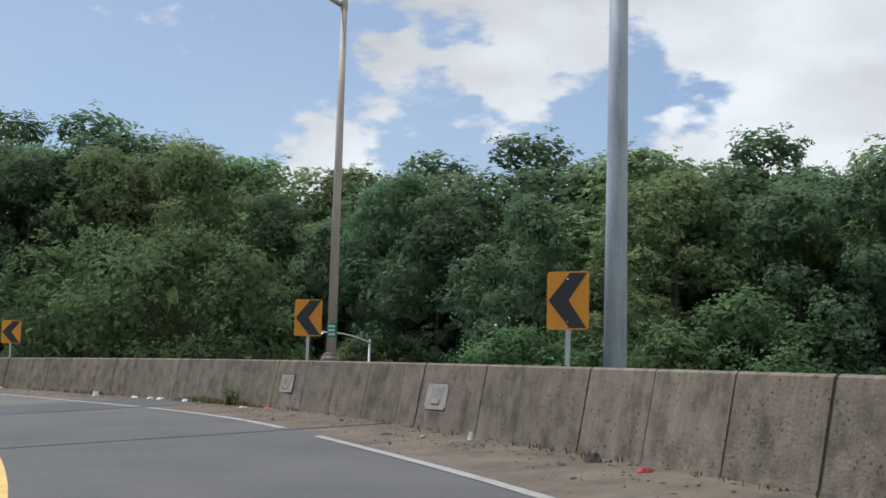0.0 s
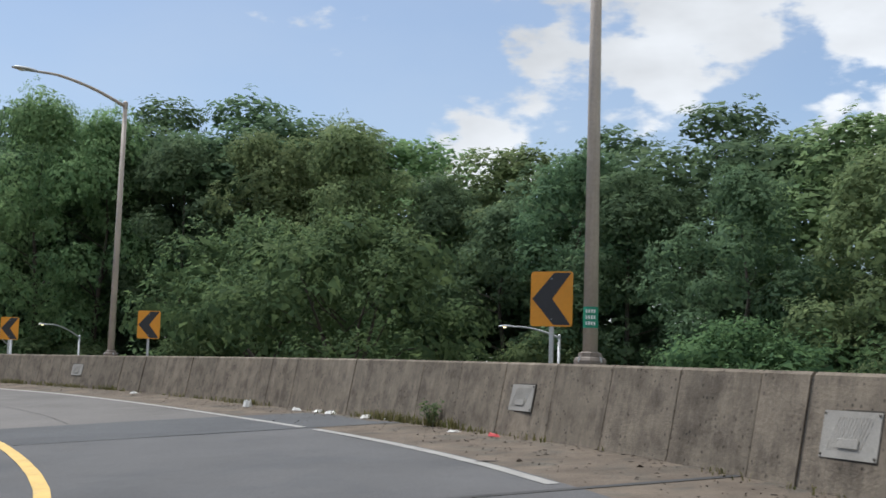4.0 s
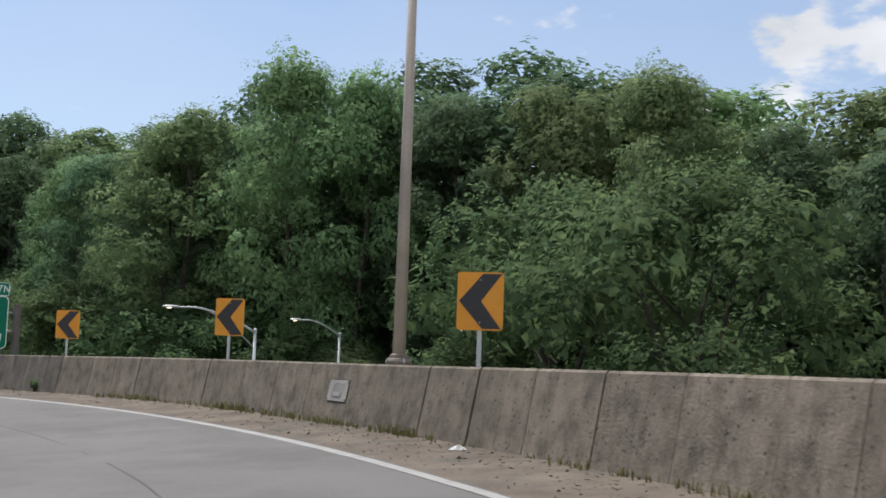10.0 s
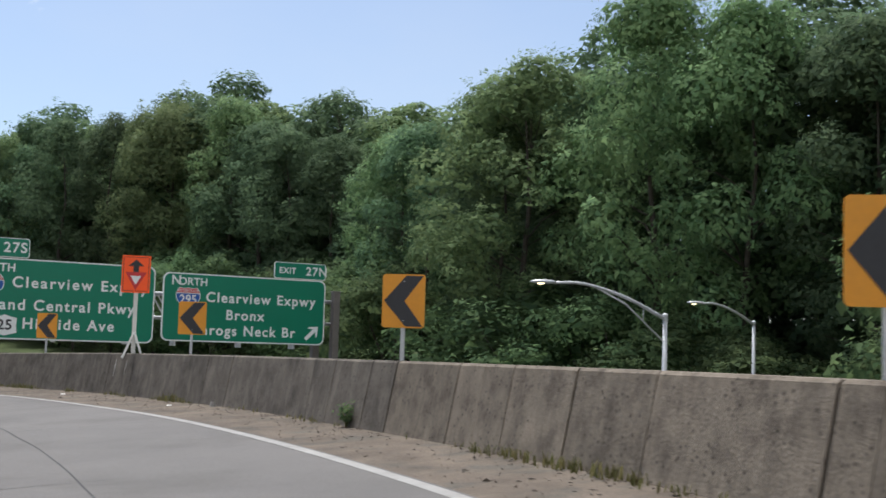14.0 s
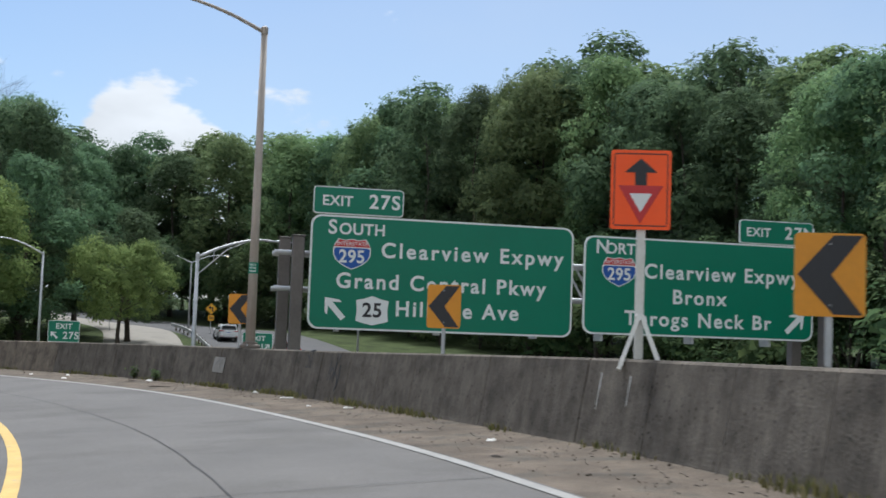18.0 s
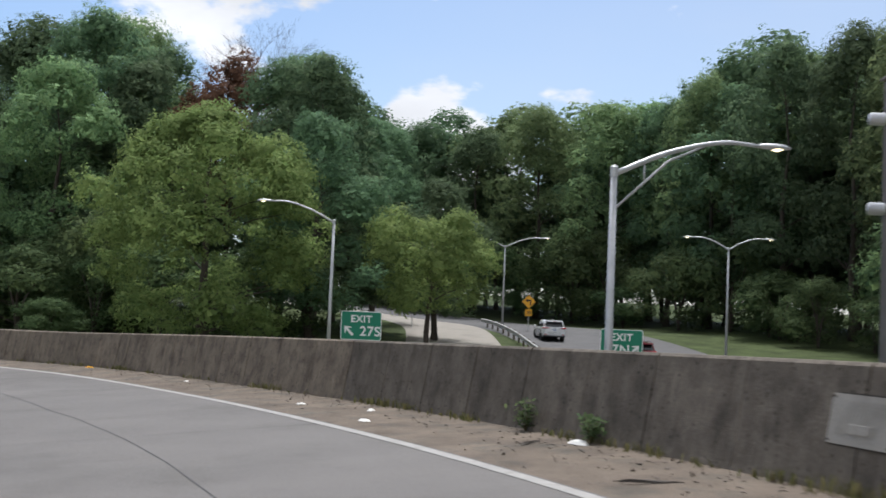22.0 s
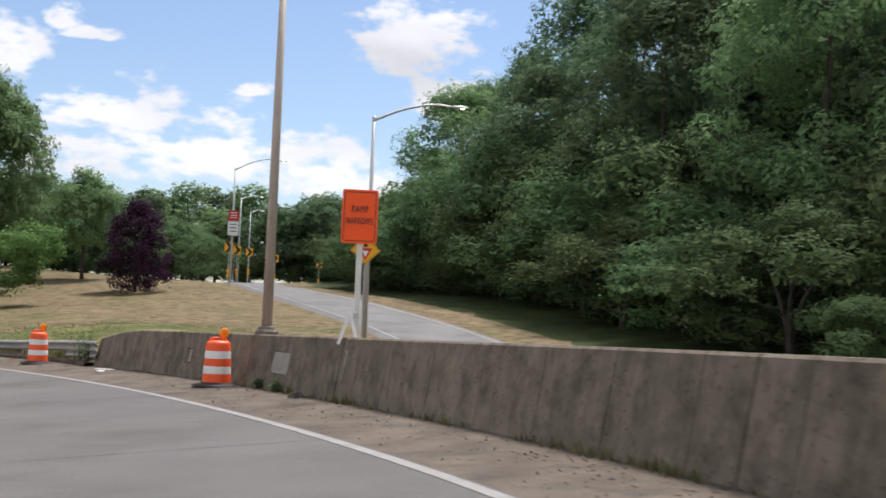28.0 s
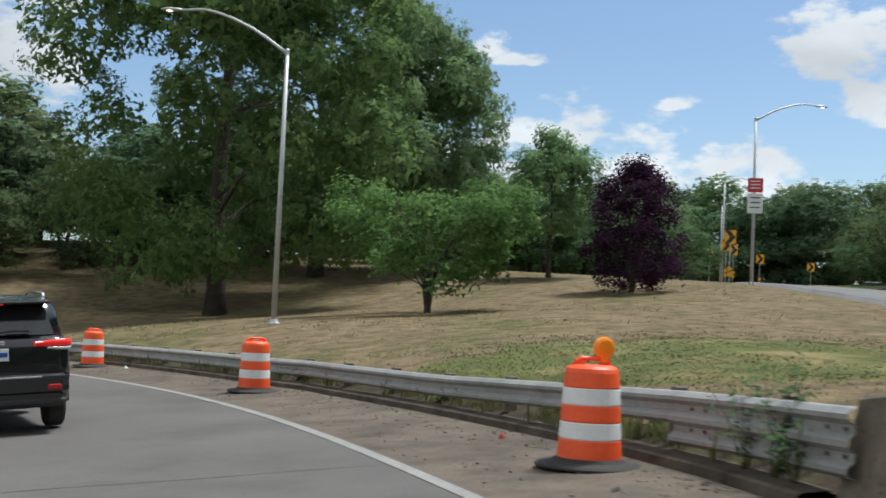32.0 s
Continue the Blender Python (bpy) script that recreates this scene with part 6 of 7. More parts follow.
# traffic drums
def drum_thing(light=True):
    ob = thing("traffic_drum", (0, 0, 0), "orange and white striped traffic drum on a black rubber base", "traffic drum", "traffic drums along the guardrail")
    bm = bmesh.new()
    lathe(bm, [(0.50, 0), (0.50, 0.018), (0.47, 0.036), (0.34, 0.055), (0.31, 0.085)], 28)
    part("base", bm, RUBBER, ob, "black rubber base")
    bands = ((0.06, 0.255, DRUM_ORANGE), (0.255, 0.41, DRUM_WHITE), (0.41, 0.565, DRUM_ORANGE), (0.565, 0.72, DRUM_WHITE), (0.72, 0.93, DRUM_ORANGE))
    for k, (a, b, mat) in enumerate(bands):
        ra, rb = 0.295 - 0.055 * a, 0.295 - 0.055 * b
        bm = bmesh.new()
        prof = [(ra, a), (ra + 0.006, a + 0.012), (rb + 0.006, b - 0.012), (rb, b)]
        if k == 4:
            prof = [(ra, a), (ra + 0.006, a + 0.012), (rb + 0.004, b - 0.07), (rb - 0.008, b - 0.035), (rb - 0.035, b - 0.012), (rb - 0.075, b)]
        lathe(bm, prof, 28)
        part("band", bm, mat, ob, "" if mat is DRUM_ORANGE else "white reflective band", smooth=False)
    bm = bmesh.new()
    p = [(-0.185, 0, 0.90), (-0.165, 0, 0.965), (-0.12, 0, 0.985), (0.12, 0, 0.985), (0.165, 0, 0.965), (0.185, 0, 0.90)]
    tube(bm, p, 0.022, 8)
    for sx in (-0.13, 0.12):
        box(bm, (sx, 0, 0.945), (0.10, 0.04, 0.07), 0.01)
    part("handle", bm, DRUM_ORANGE, ob)
    if light:
        bm = bmesh.new()
        box(bm, (0.115, 0, 0.975), (0.06, 0.07, 0.06), 0.01)
        lt = part("light_mount", bm, AMBER_LENS, ob)
        bm = bmesh.new()
        lathe(bm, [(0.03, -0.045), (0.07, -0.040), (0.095, -0.028), (0.104, -0.012), (0.104, 0.012), (0.095, 0.028), (0.07, 0.040), (0.03, 0.045)], 20)
        bmesh.ops.transform(bm, matrix=pose(0.115, 0, 1.088, 90), verts=bm.verts)
        part("lens", bm, AMBER_LENS, lt, "round amber warning lens")
        bm = bmesh.new()
        lathe(bm, [(0.02, -0.045), (0.035, -0.042), (0.035, 0.042), (0.02, 0.045)], 10)
        bmesh.ops.transform(bm, matrix=pose(0.115, 0, 1.088, 90), verts=bm.verts)
        part("lens_hub", bm, AMBER_LENS, lt)
    return ob


lit_drum = drum_thing(True)
plain_drum = drum_thing(False)
for i, (s, l) in enumerate(((147.5, 4.15), (159.95, 4.02))):
    m = Matrix.Translation(ramp(s, l)) @ pose(0, 0, 0, 0, 0, heading(s))
    if i == 0:
        lit_drum.matrix_basis = m
    else:
        copy_thing(lit_drum, m)
DRUM_FAR = ((171.2, 3.95), (181.4, 4.3))
for i, (s, l) in enumerate(DRUM_FAR):
    m = Matrix.Translation(ramp(s, l)) @ pose(0, 0, 0, 0, 0, heading(s))
    if i == 0:
        plain_drum.matrix_basis = m
    else:
        copy_thing(plain_drum, m)

# guardrail after the barrier
rail = thing("guardrail", (0, 0, 0), "weathered double-wave steel guardrail on posts", "guardrail", kind="structure")
W = ((0.0, 0.155), (-0.03, 0.15), (-0.083, 0.11), (-0.083, 0.075), (-0.02, 0.03), (-0.02, -0.03), (-0.083, -0.075), (-0.083, -0.11), (-0.03, -0.15), (0.0, -0.155))


def rail_l(s):
    return float(np.interp(s, (156.4, 157.2, 158.4, 160, 170, 171.3, 172.6, 182, 204), (4.62, 4.68, 4.84, 4.95, 5.0, 5.12, 5.0, 5.2, 5.2)))


def rail_drop(s):
    return float(np.interp(s, (157, 160, 166, 204), (-0.035, 0.03, 0.17, 0.17)))


def beam(a, b, up, thick=0.006):
    st = span(a, b, 1.0)
    vs, fs = [], []
    n = 2 * len(W)
    for i, s in enumerate(st):
        for l, z in W:
            vs.append(ramp(s, rail_l(s) + l, up + z - rail_drop(s)))
        for l, z in W[::-1]:
            vs.append(ramp(s, rail_l(s) + l + thick + 0.004, up + z - rail_drop(s)))
        if i:
            fs += [((i - 1) * n + k, (i - 1) * n + (k + 1) % n, i * n + (k + 1) % n, i * n + k) for k in range(n)]
    fs += [tuple(range(n))[::-1], tuple((len(st) - 1) * n + k for k in range(n))]
    return shaped("beam", vs, fs, RAIL_STEEL, rail)


cut = [160.0, 163.8, 167.6, 171.4, 175.2, 179.0, 182.8, 186.6, 190.4, 194.2, 198.0, 203.5]
for a, b in zip(cut, cut[1:]):
    beam(a - 0.15, b, 0.52)
# three-wave end piece bolted to the barrier
W3 = ((0.0, 0.253), (-0.03, 0.248), (-0.083, 0.208), (-0.083, 0.172), (-0.02, 0.127), (-0.02, 0.07), (-0.083, 0.022), (-0.083, -0.022), (-0.02, -0.07), (-0.02, -0.127), (-0.083, -0.172), (-0.083, -0.208), (-0.03, -0.248), (0.0, -0.253))
st = [157.1, 157.5, 158.2, 159.0, 160.0]
vs, fs = [], []
n = 2 * len(W3)
for i, s in enumerate(st):
    for l, z in W3:
        vs.append(ramp(s, rail_l(s) + l - 0.012, 0.424 + z - rail_drop(s)))
    for l, z in W3[::-1]:
        vs.append(ramp(s, rail_l(s) + l - 0.004, 0.424 + z - rail_drop(s)))
    if i:
        fs += [((i - 1) * n + k, (i - 1) * n + (k + 1) % n, i * n + (k + 1) % n, i * n + k) for k in range(n)]
fs += [tuple(range(n))[::-1], tuple((len(st) - 1) * n + k for k in range(n))]
end_piece = shaped("end_piece", vs, fs, RAIL_STEEL, rail, "three-wave steel end piece")
for s in (157.2, 157.45, 158.0, 158.25, 158.5, 159.4, 159.65):
    for up in (0.52, 0.328):
        bm = bmesh.new()
        lathe(bm, [(0.018, 0), (0.018, 0.012), (0.01, 0.016)], 8)
        bmesh.ops.transform(bm, matrix=Matrix.Translation(ramp(s, rail_l(s) - 0.032, up - rail_drop(s))) @ pose(0, 0, 0, 0, 0, heading(s) - 90) @ pose(0, 0, 0, 90), verts=bm.verts)
        part("bolt", bm, LITTER_DARK, end_piece)
for s in [158.3 + 1.9 * k for k in range(25)]:
    bm = bmesh.new()
    box(bm, (0, 0, 0.20), (0.12, 0.15, 1.0), 0.01)
    m = Matrix.Translation(ramp(s, rail_l(s) + 0.14, -rail_drop(s))) @ pose(0, 0, 0, 0, 0, heading(s))
    bmesh.ops.transform(bm, matrix=m, verts=bm.verts)
    part("post", bm, POST_WOOD, rail)
st = span(157.4, 204, 1.5)
vs, fs = [], []
for i, s in enumerate(st):
    for l, z in ((-0.34, -0.04), (-0.30, 0.075), (-0.27, 0.09), (0.0, 0.095), (0.35, 0.06)):
        vs.append(ramp(s, rail_l(s) + l, z))
    if i:
        fs += [((i - 1) * 5 + k, (i - 1) * 5 + k + 1, i * 5 + k + 1, i * 5 + k) for k in range(4)]
tagged(shaped("kerb", vs, fs, KERB), "low dirty concrete kerb under the guardrail", "kerb", kind="structure")


# dark soil washed up behind the kerb
vs, fs = [], []
st = span(157.3, 204, 0.5)
for i, s in enumerate(st):
    for k, (l, z) in enumerate(((-0.05, 0.08), (0.12, 0.13), (0.40, 0.15), (0.70, 0.13), (0.95, -0.05))):
        vs.append(ramp(s, rail_l(s) + l, z + (0.035 * noise.noise((s * 1.3, l * 3, 2.2)) if 0 < k < 4 else 0)))
    if i:
        fs += [((i - 1) * 5 + k, (i - 1) * 5 + k + 1, i * 5 + k + 1, i * 5 + k) for k in range(4)]
tagged(shaped("soil", vs, fs, SOIL, smooth=True), "dark dirt and soil under the guardrail", "soil", kind="structure")

# guardrails of the roads behind
def land_rail(pts, off, label):
    ob = thing("guardrail", (0, 0, 0), label, "guardrail", kind="structure")
    p = np.array(pts, float)
    m = int((len(p) - 1) * 6)
    cs = []
    for i in range(m + 1):
        q, r = curve_point(i * (len(p) - 1) / m, p), curve_point(i * (len(p) - 1) / m + 0.02, p)
        d = (r - q) / np.linalg.norm(r - q)
        x, y = q[0] + d[1] * off, q[1] - d[0] * off
        cs.append((Vector((x, y, land(x, y))), Vector((d[1], -d[0], 0))))
    for k in range(m):
        vs = []
        n = len(W)
        for c, o in (cs[k], cs[k + 1]):
            vs += [c + o * l + Vector((0, 0, 0.62 + z)) for l, z in W] + [c + o * (l + 0.01) + Vector((0, 0, 0.62 + z)) for l, z in W[::-1]]
        n2 = 2 * n
        fs = [(a, (a + 1) % n2, n2 + (a + 1) % n2, n2 + a) for a in range(n2)] + [tuple(range(n2))[::-1], tuple(n2 + a for a in range(n2))]
        shaped("beam", vs, fs, RAIL_STEEL, ob)
        bm = bmesh.new()
        box(bm, cs[k][0] + cs[k][1] * 0.12 + Vector((0, 0, 0.3)), (0.12, 0.12, 0.95), 0.008)
        part("post", bm, POST_WOOD, ob)
    return ob


land_rail(((-92, 82.5), (-103, 86), (-118, 92), (-133, 98), (-148, 103)), 0, "grey steel guardrail between the exit road and the expressway")

# vehicles
def loft(rings, mat, name, parent, label="", smooth=True):
    bm = bmesh.new()
    vs = [[bm.verts.new(p) for p in r] for r in rings]
    n = len(vs[0])
    for a, b in zip(vs, vs[1:]):
        for k in range(n):
            bm.faces.new((a[k], b[k], b[(k + 1) % n], a[(k + 1) % n]))
    bm.faces.new(vs[0])
    bm.faces.new(vs[-1][::-1])
    bmesh.ops.recalc_face_normals(bm, faces=bm.faces)
    ob = part(name, bm, mat, parent, label)
    if smooth:
        ob.data.shade_smooth()
    return ob


def section(y, w, z0, z1, tuck=0.92):
    """One cross-section of a body: half-width w, from z0 to z1."""
    h = z1 - z0
    pts = [(-w * 0.86, z0), (w * 0.86, z0), (w * 0.97, z0 + h * 0.12), (w, z0 + h * 0.45), (w * 0.985, z0 + h * 0.78), (w * tuck, z1 - h * 0.03), (w * tuck * 0.9, z1),
           (-w * tuck * 0.9, z1), (-w * tuck, z1 - h * 0.03), (-w * 0.985, z0 + h * 0.78), (-w, z0 + h * 0.45), (-w * 0.97, z0 + h * 0.12)]
    return [(x, y, z) for x, z in pts]


def suv(m, paint, label, lit=False, length=4.8, width=1.94, height=1.76, belt=0.0):
    """A sport utility vehicle with its tail at -y and its nose at +y, the foot of its rear at the origin."""
    ob = thing("car", m, label, "car")
    w = width / 2
    loft([section(-0.03, w * 0.82, 0.44, 0.96 + belt), section(-0.01, w * 0.89, 0.40, 1.03 + belt), section(0.05, w * 0.95, 0.36, 1.08 + belt), section(0.25, w * 0.99, 0.32, 1.10 + belt), section(1.2, w, 0.30, 1.10 + belt), section(length * 0.55, w, 0.30, 1.07 + belt),
                 section(length * 0.72, w, 0.30, 1.05 + belt * 0.6), section(length * 0.9, w * 0.97, 0.32, 0.98), section(length * 0.98, w * 0.90, 0.38, 0.88), section(length, w * 0.8, 0.45, 0.78)], paint, "body", ob)
    roof = height - 0.04
    loft([[(-w * kb, yb, 1.04 + belt), (w * kb, yb, 1.04 + belt), (w * kt * 1.04, yt, zt - 0.12), (w * kt * 0.92, yt + 0.04, zt), (-w * kt * 0.92, yt + 0.04, zt), (-w * kt * 1.04, yt, zt - 0.12)]
          for kb, yb, kt, yt, zt in ((0.86, 0.10, 0.74, 0.36, roof - 0.05), (0.91, 0.30, 0.79, 0.50, roof), (0.92, 1.6, 0.81, 1.6, roof + 0.02), (0.92, 2.5, 0.80, 2.35, roof), (0.90, 3.25, 0.74, 2.75, roof - 0.06))],
         paint, "cabin", ob)
    # rear window, side windows, windscreen
    bm = bmesh.new()
    z0, z1 = 1.10 + belt, roof - 0.13
    vs = [bm.verts.new(p) for p in ((-w * 0.76, 0.090, z0), (w * 0.76, 0.090, z0), (w * 0.665, 0.275, z1), (-w * 0.665, 0.275, z1))]
    ws = [bm.verts.new(v.co + Vector((0, 0.03, 0))) for v in vs]
    bm.faces.new(vs)
    bm.faces.new(ws[::-1])
    for k in range(4):
        bm.faces.new((vs[k], ws[k], ws[(k + 1) % 4], vs[(k + 1) % 4]))
    part("rear_window", bm, CAR_GLASS, ob, "dark tinted glass")
    bm = bmesh.new()
    box(bm, (0, 0.20, roof - 0.05), (w * 1.42, 0.40, 0.05), 0.02, Matrix.Rotation(0.08, 3, "X"))
    part("spoiler", bm, paint, ob)
    bm = bmesh.new()
    box(bm, (0, 0.01, roof - 0.085), (0.20, 0.02, 0.025), 0.004)
    part("high_brake_lamp", bm, LAMP_RED if lit else LAMP_RED_DULL, ob, "red brake lamp")
    for sx in (-1, 1):
        for y0, y1, y2, y3 in ((0.42, 1.22, 1.20, 0.66), (1.32, 2.22, 2.16, 1.32), (2.32, 3.02, 2.58, 2.26)):
            bm = bmesh.new()
            q = [(sx * w * 0.925, y0, 1.10 + belt), (sx * w * 0.925, y1, 1.10 + belt), (sx * w * 0.842, y2, roof - 0.18), (sx * w * 0.842, y3, roof - 0.18)]
            vs = [bm.verts.new(p) for p in q]
            ws = [bm.verts.new((p[0] - sx * 0.03, p[1], p[2])) for p in q]
            bm.faces.new(vs)
            bm.faces.new(ws[::-1])
            for k in range(4):
                bm.faces.new((vs[k], ws[k], ws[(k + 1) % 4], vs[(k + 1) % 4]))
            bmesh.ops.recalc_face_normals(bm, faces=bm.faces)
            part("side_window", bm, CAR_GLASS, ob, "dark tinted glass")
        bm = bmesh.new()
        tube(bm, [(sx * w * 0.70, 0.55, roof + 0.0), (sx * w * 0.70, 0.65, roof + 0.05), (sx * w * 0.71, 2.2, roof + 0.06), (sx * w * 0.70, 2.35, roof)], 0.018, 6)
        part("roof_rail", bm, CHROME, ob, "bright roof rail", smooth=True)
        bm = bmesh.new()
        box(bm, (sx * (w + 0.09), 2.95, 1.13), (0.17, 0.11, 0.16), 0.03)
        part("mirror", bm, paint, ob)
        # tail lamp cluster wraps the corner
        route = ((0.50, -0.045, 0.045), (0.66, -0.046, 0.06), (0.80, -0.040, 0.07), (0.90, -0.012, 0.075), (0.965, 0.05, 0.07), (1.0, 0.16, 0.05), (1.01, 0.28, 0.02))
        lamp = None
        for name, mat, note, lo, hi in (("tail_lamp", LAMP_RED if lit else LAMP_RED_DULL, "red tail lamp", -0.35, 1.0), ("reverse_lens", CLEAR_LENS, "clear lower lens", -0.95, -0.42)):
            vs, fs = [], []
            pts = route if lamp is None else route[1:6]
            for k, (q, y, hh) in enumerate(pts):
                x = sx * w * q
                zc = 0.97 + belt
                vs += [(x, y, zc + hh * lo), (x, y, zc + hh * hi), (x - sx * 0.03, y + 0.03, zc + hh * hi), (x - sx * 0.03, y + 0.03, zc + hh * lo)]
                if k:
                    e = 4 * k
                    fs += [(e - 4 + n, e - 4 + (n + 1) % 4, e + (n + 1) % 4, e + n) for n in range(4)]
            fs += [(0, 1, 2, 3), tuple(len(vs) - 1 - n for n in range(4))]
            ob2 = shaped(name, vs, fs, mat, lamp or ob, note, smooth=True)
            lamp = lamp or ob2
        bm = bmesh.new()
        box(bm, (sx * w * 0.74, -0.062, 0.50 + belt * 0.6), (0.17, 0.03, 0.07), 0.012)
        part("reflector", bm, LAMP_RED_DULL, ob, "red reflector")
        for y in (0.92, length - 1.0):
            bm = bmesh.new()
            lathe(bm, [(0.20, -0.125), (0.34, -0.125), (0.375, -0.09), (0.375, 0.09), (0.34, 0.125), (0.20, 0.125)], 28)
            bmesh.ops.transform(bm, matrix=pose(sx * (w - 0.135), y, 0.375, 0, 90, 0), verts=bm.verts)
            wheel = part("wheel", bm, RUBBER, ob, "black tyre")
            bm = bmesh.new()
            lathe(bm, [(0.05, -0.10), (0.235, -0.115), (0.245, -0.09), (0.245, 0.09), (0.235, 0.115), (0.05, 0.10)], 20)
            bmesh.ops.transform(bm, matrix=pose(sx * (w - 0.13), y, 0.375, 0, 90, 0), verts=bm.verts)
            part("rim", bm, GALV, wheel, "grey alloy rim")
            bm = bmesh.new()
            tube(bm, [(sx * (w - 0.02), y + 0.46 * math.cos(a), 0.375 + 0.46 * math.sin(a)) for a in [math.pi * k / 10 for k in range(11)]], 0.035, 6)
            part("wheel_arch", bm, CAR_TRIM, ob)
    bm = bmesh.new()
    box(bm, (0, 0.06, 0.56 + belt * 0.5), (width * 0.94, 0.24, 0.30 + belt * 0.4), 0.09)
    bumper = part("bumper", bm, paint, ob)
    bm = bmesh.new()
    box(bm, (0, 0.07, 0.385 + belt * 0.2), (width * 0.90, 0.24, 0.14), 0.05)
    part("lower_trim", bm, CAR_TRIM, bumper, "dull black lower trim")
    bm = bmesh.new()
    box(bm, (0, -0.070, 0.655 + belt * 0.5), (width * 0.58, 0.02, 0.022), 0.004)
    part("trim_strip", bm, CHROME, ob, "bright trim strip")
    bm = bmesh.new()
    box(bm, (0, -0.040, 0.86 + belt), (0.31, 0.02, 0.16), 0.004)
    pl = part("number_plate", bm, SIGN_WHITE, ob, "pale number plate")
    bar_rows_at = ((-0.085, 0.86 + belt, 0.11, 0.06), (0.07, 0.86 + belt, 0.14, 0.06))
    for x, z, ww, hh in bar_rows_at:
        bm = bmesh.new()
        box(bm, (x, -0.052, z), (ww, 0.006, hh))
        part("marking", bm, SIGN_BLUE, pl)
    bm = bmesh.new()
    box(bm, (0, -0.035, 1.01 + belt), (0.22, 0.016, 0.045), 0.006)
    part("badge", bm, CHROME, ob, "bright badge")
    bm = bmesh.new()
    tube(bm, [(0, 0.045, 1.13 + belt), (0.20, 0.055, 1.16 + belt), (0.42, 0.06, 1.15 + belt)], 0.012, 5)
    part("wiper", bm, CAR_TRIM, ob)
    bm = bmesh.new()
    box(bm, (0, 0.7, roof + 0.05), (0.05, 0.16, 0.07), 0.02)
    part("aerial_fin", bm, paint, ob)
    return ob


p = ramp(166.3, -1.02)
suv(Matrix.Translation(p) @ pose(0, 0, 0, 0, math.degrees(math.atan(-BANK)), heading(169)), CAR_BLACK, "black sport utility vehicle on the ramp lane with lit tail lamps", True, height=1.82, belt=0.19)


def on_land(x, y, turn, lift):
    return Matrix.Translation((x, y, land(x, y) + lift)) @ pose(0, 0, 0, 0, 0, turn)


suv(on_land(-131, 100.5, 70, 0.08), CAR_WHITE, "white car on the expressway below the trees", False, 4.5, 1.82, 1.62)
suv(on_land(-113.2, 96.2, 70, 0.08), CAR_RED, "dark red car on the expressway below the trees", False, 4.5, 1.82, 1.6)
suv(on_land(-256.0, 28.6, 66, 0.14), CAR_WHITE, "white car on the climbing ramp", False, 4.4, 1.8, 1.5)

# fittings and dirt along the barrier
def junction_plate(s, up, w, h, label, marked=True, boxed=False):
    """A steel plate screwed to the barrier's sloping face."""
    p, tilt = on_face(s, up, 0.012)
    ob = thing("junction_plate", Matrix.Translation(p) @ pose(0, 0, 0, 0, 0, heading(s) - 90) @ pose(0, 0, 0, -tilt), label, "junction plate", "junction plates on the barrier")
    bm = bmesh.new()
    plate(bm, rounded(w, h, 0.012, 2), 0.03)
    pl = part("plate", bm, PLATE_STEEL, ob)
    # dark outline behind the plate: the gap's shadow put into colour
    bm = bmesh.new()
    plate(bm, rounded(w + 0.03, h + 0.03, 0.012, 2), 0.02)
    bmesh.ops.translate(bm, vec=(0, 0.007, 0), verts=bm.verts)
    part("recess", bm, WALL_CORE, ob, "dark rim painted as gap shadow round the plate")
    n = 11
    for i in range(n):
        bm = bmesh.new()
        box(bm, ((i - (n - 1) / 2) * w * 0.058, -0.001, 0.02 * h), (0.006, 0.003, h * 0.80), 0, Matrix.Rotation(0.45, 3, "Y"))
        part("rib", bm, PLATE_STEEL, pl)
    for sx in (-1, 1):
        for sz in (-1, 1):
            bm = bmesh.new()
            lathe(bm, [(0.012, 0), (0.012, 0.008), (0.006, 0.01)], 8)
            bmesh.ops.transform(bm, matrix=pose(sx * (w / 2 - 0.025), -0.001, sz * (h / 2 - 0.025), 90), verts=bm.verts)
            part("screw", bm, LITTER_DARK, pl)
    if marked:
        bm = bmesh.new()
        box(bm, (0, -0.009, -h * 0.18), (w * 0.36, 0.006, h * 0.2), 0.002)
        part("marking", bm, PLATE_STEEL, pl, "stamped mark")
    return ob


for s, up, w, h in ((16.8, 0.50, 0.76, 0.40), (23.1, 0.52, 0.74, 0.36), (43.35, 0.50, 0.72, 0.33), (89.4, 0.56, 0.80, 0.40), (145.4, 0.52, 0.88, 0.41)):
    junction_plate(s, up, w, h, "grey ribbed steel plate screwed to the barrier")
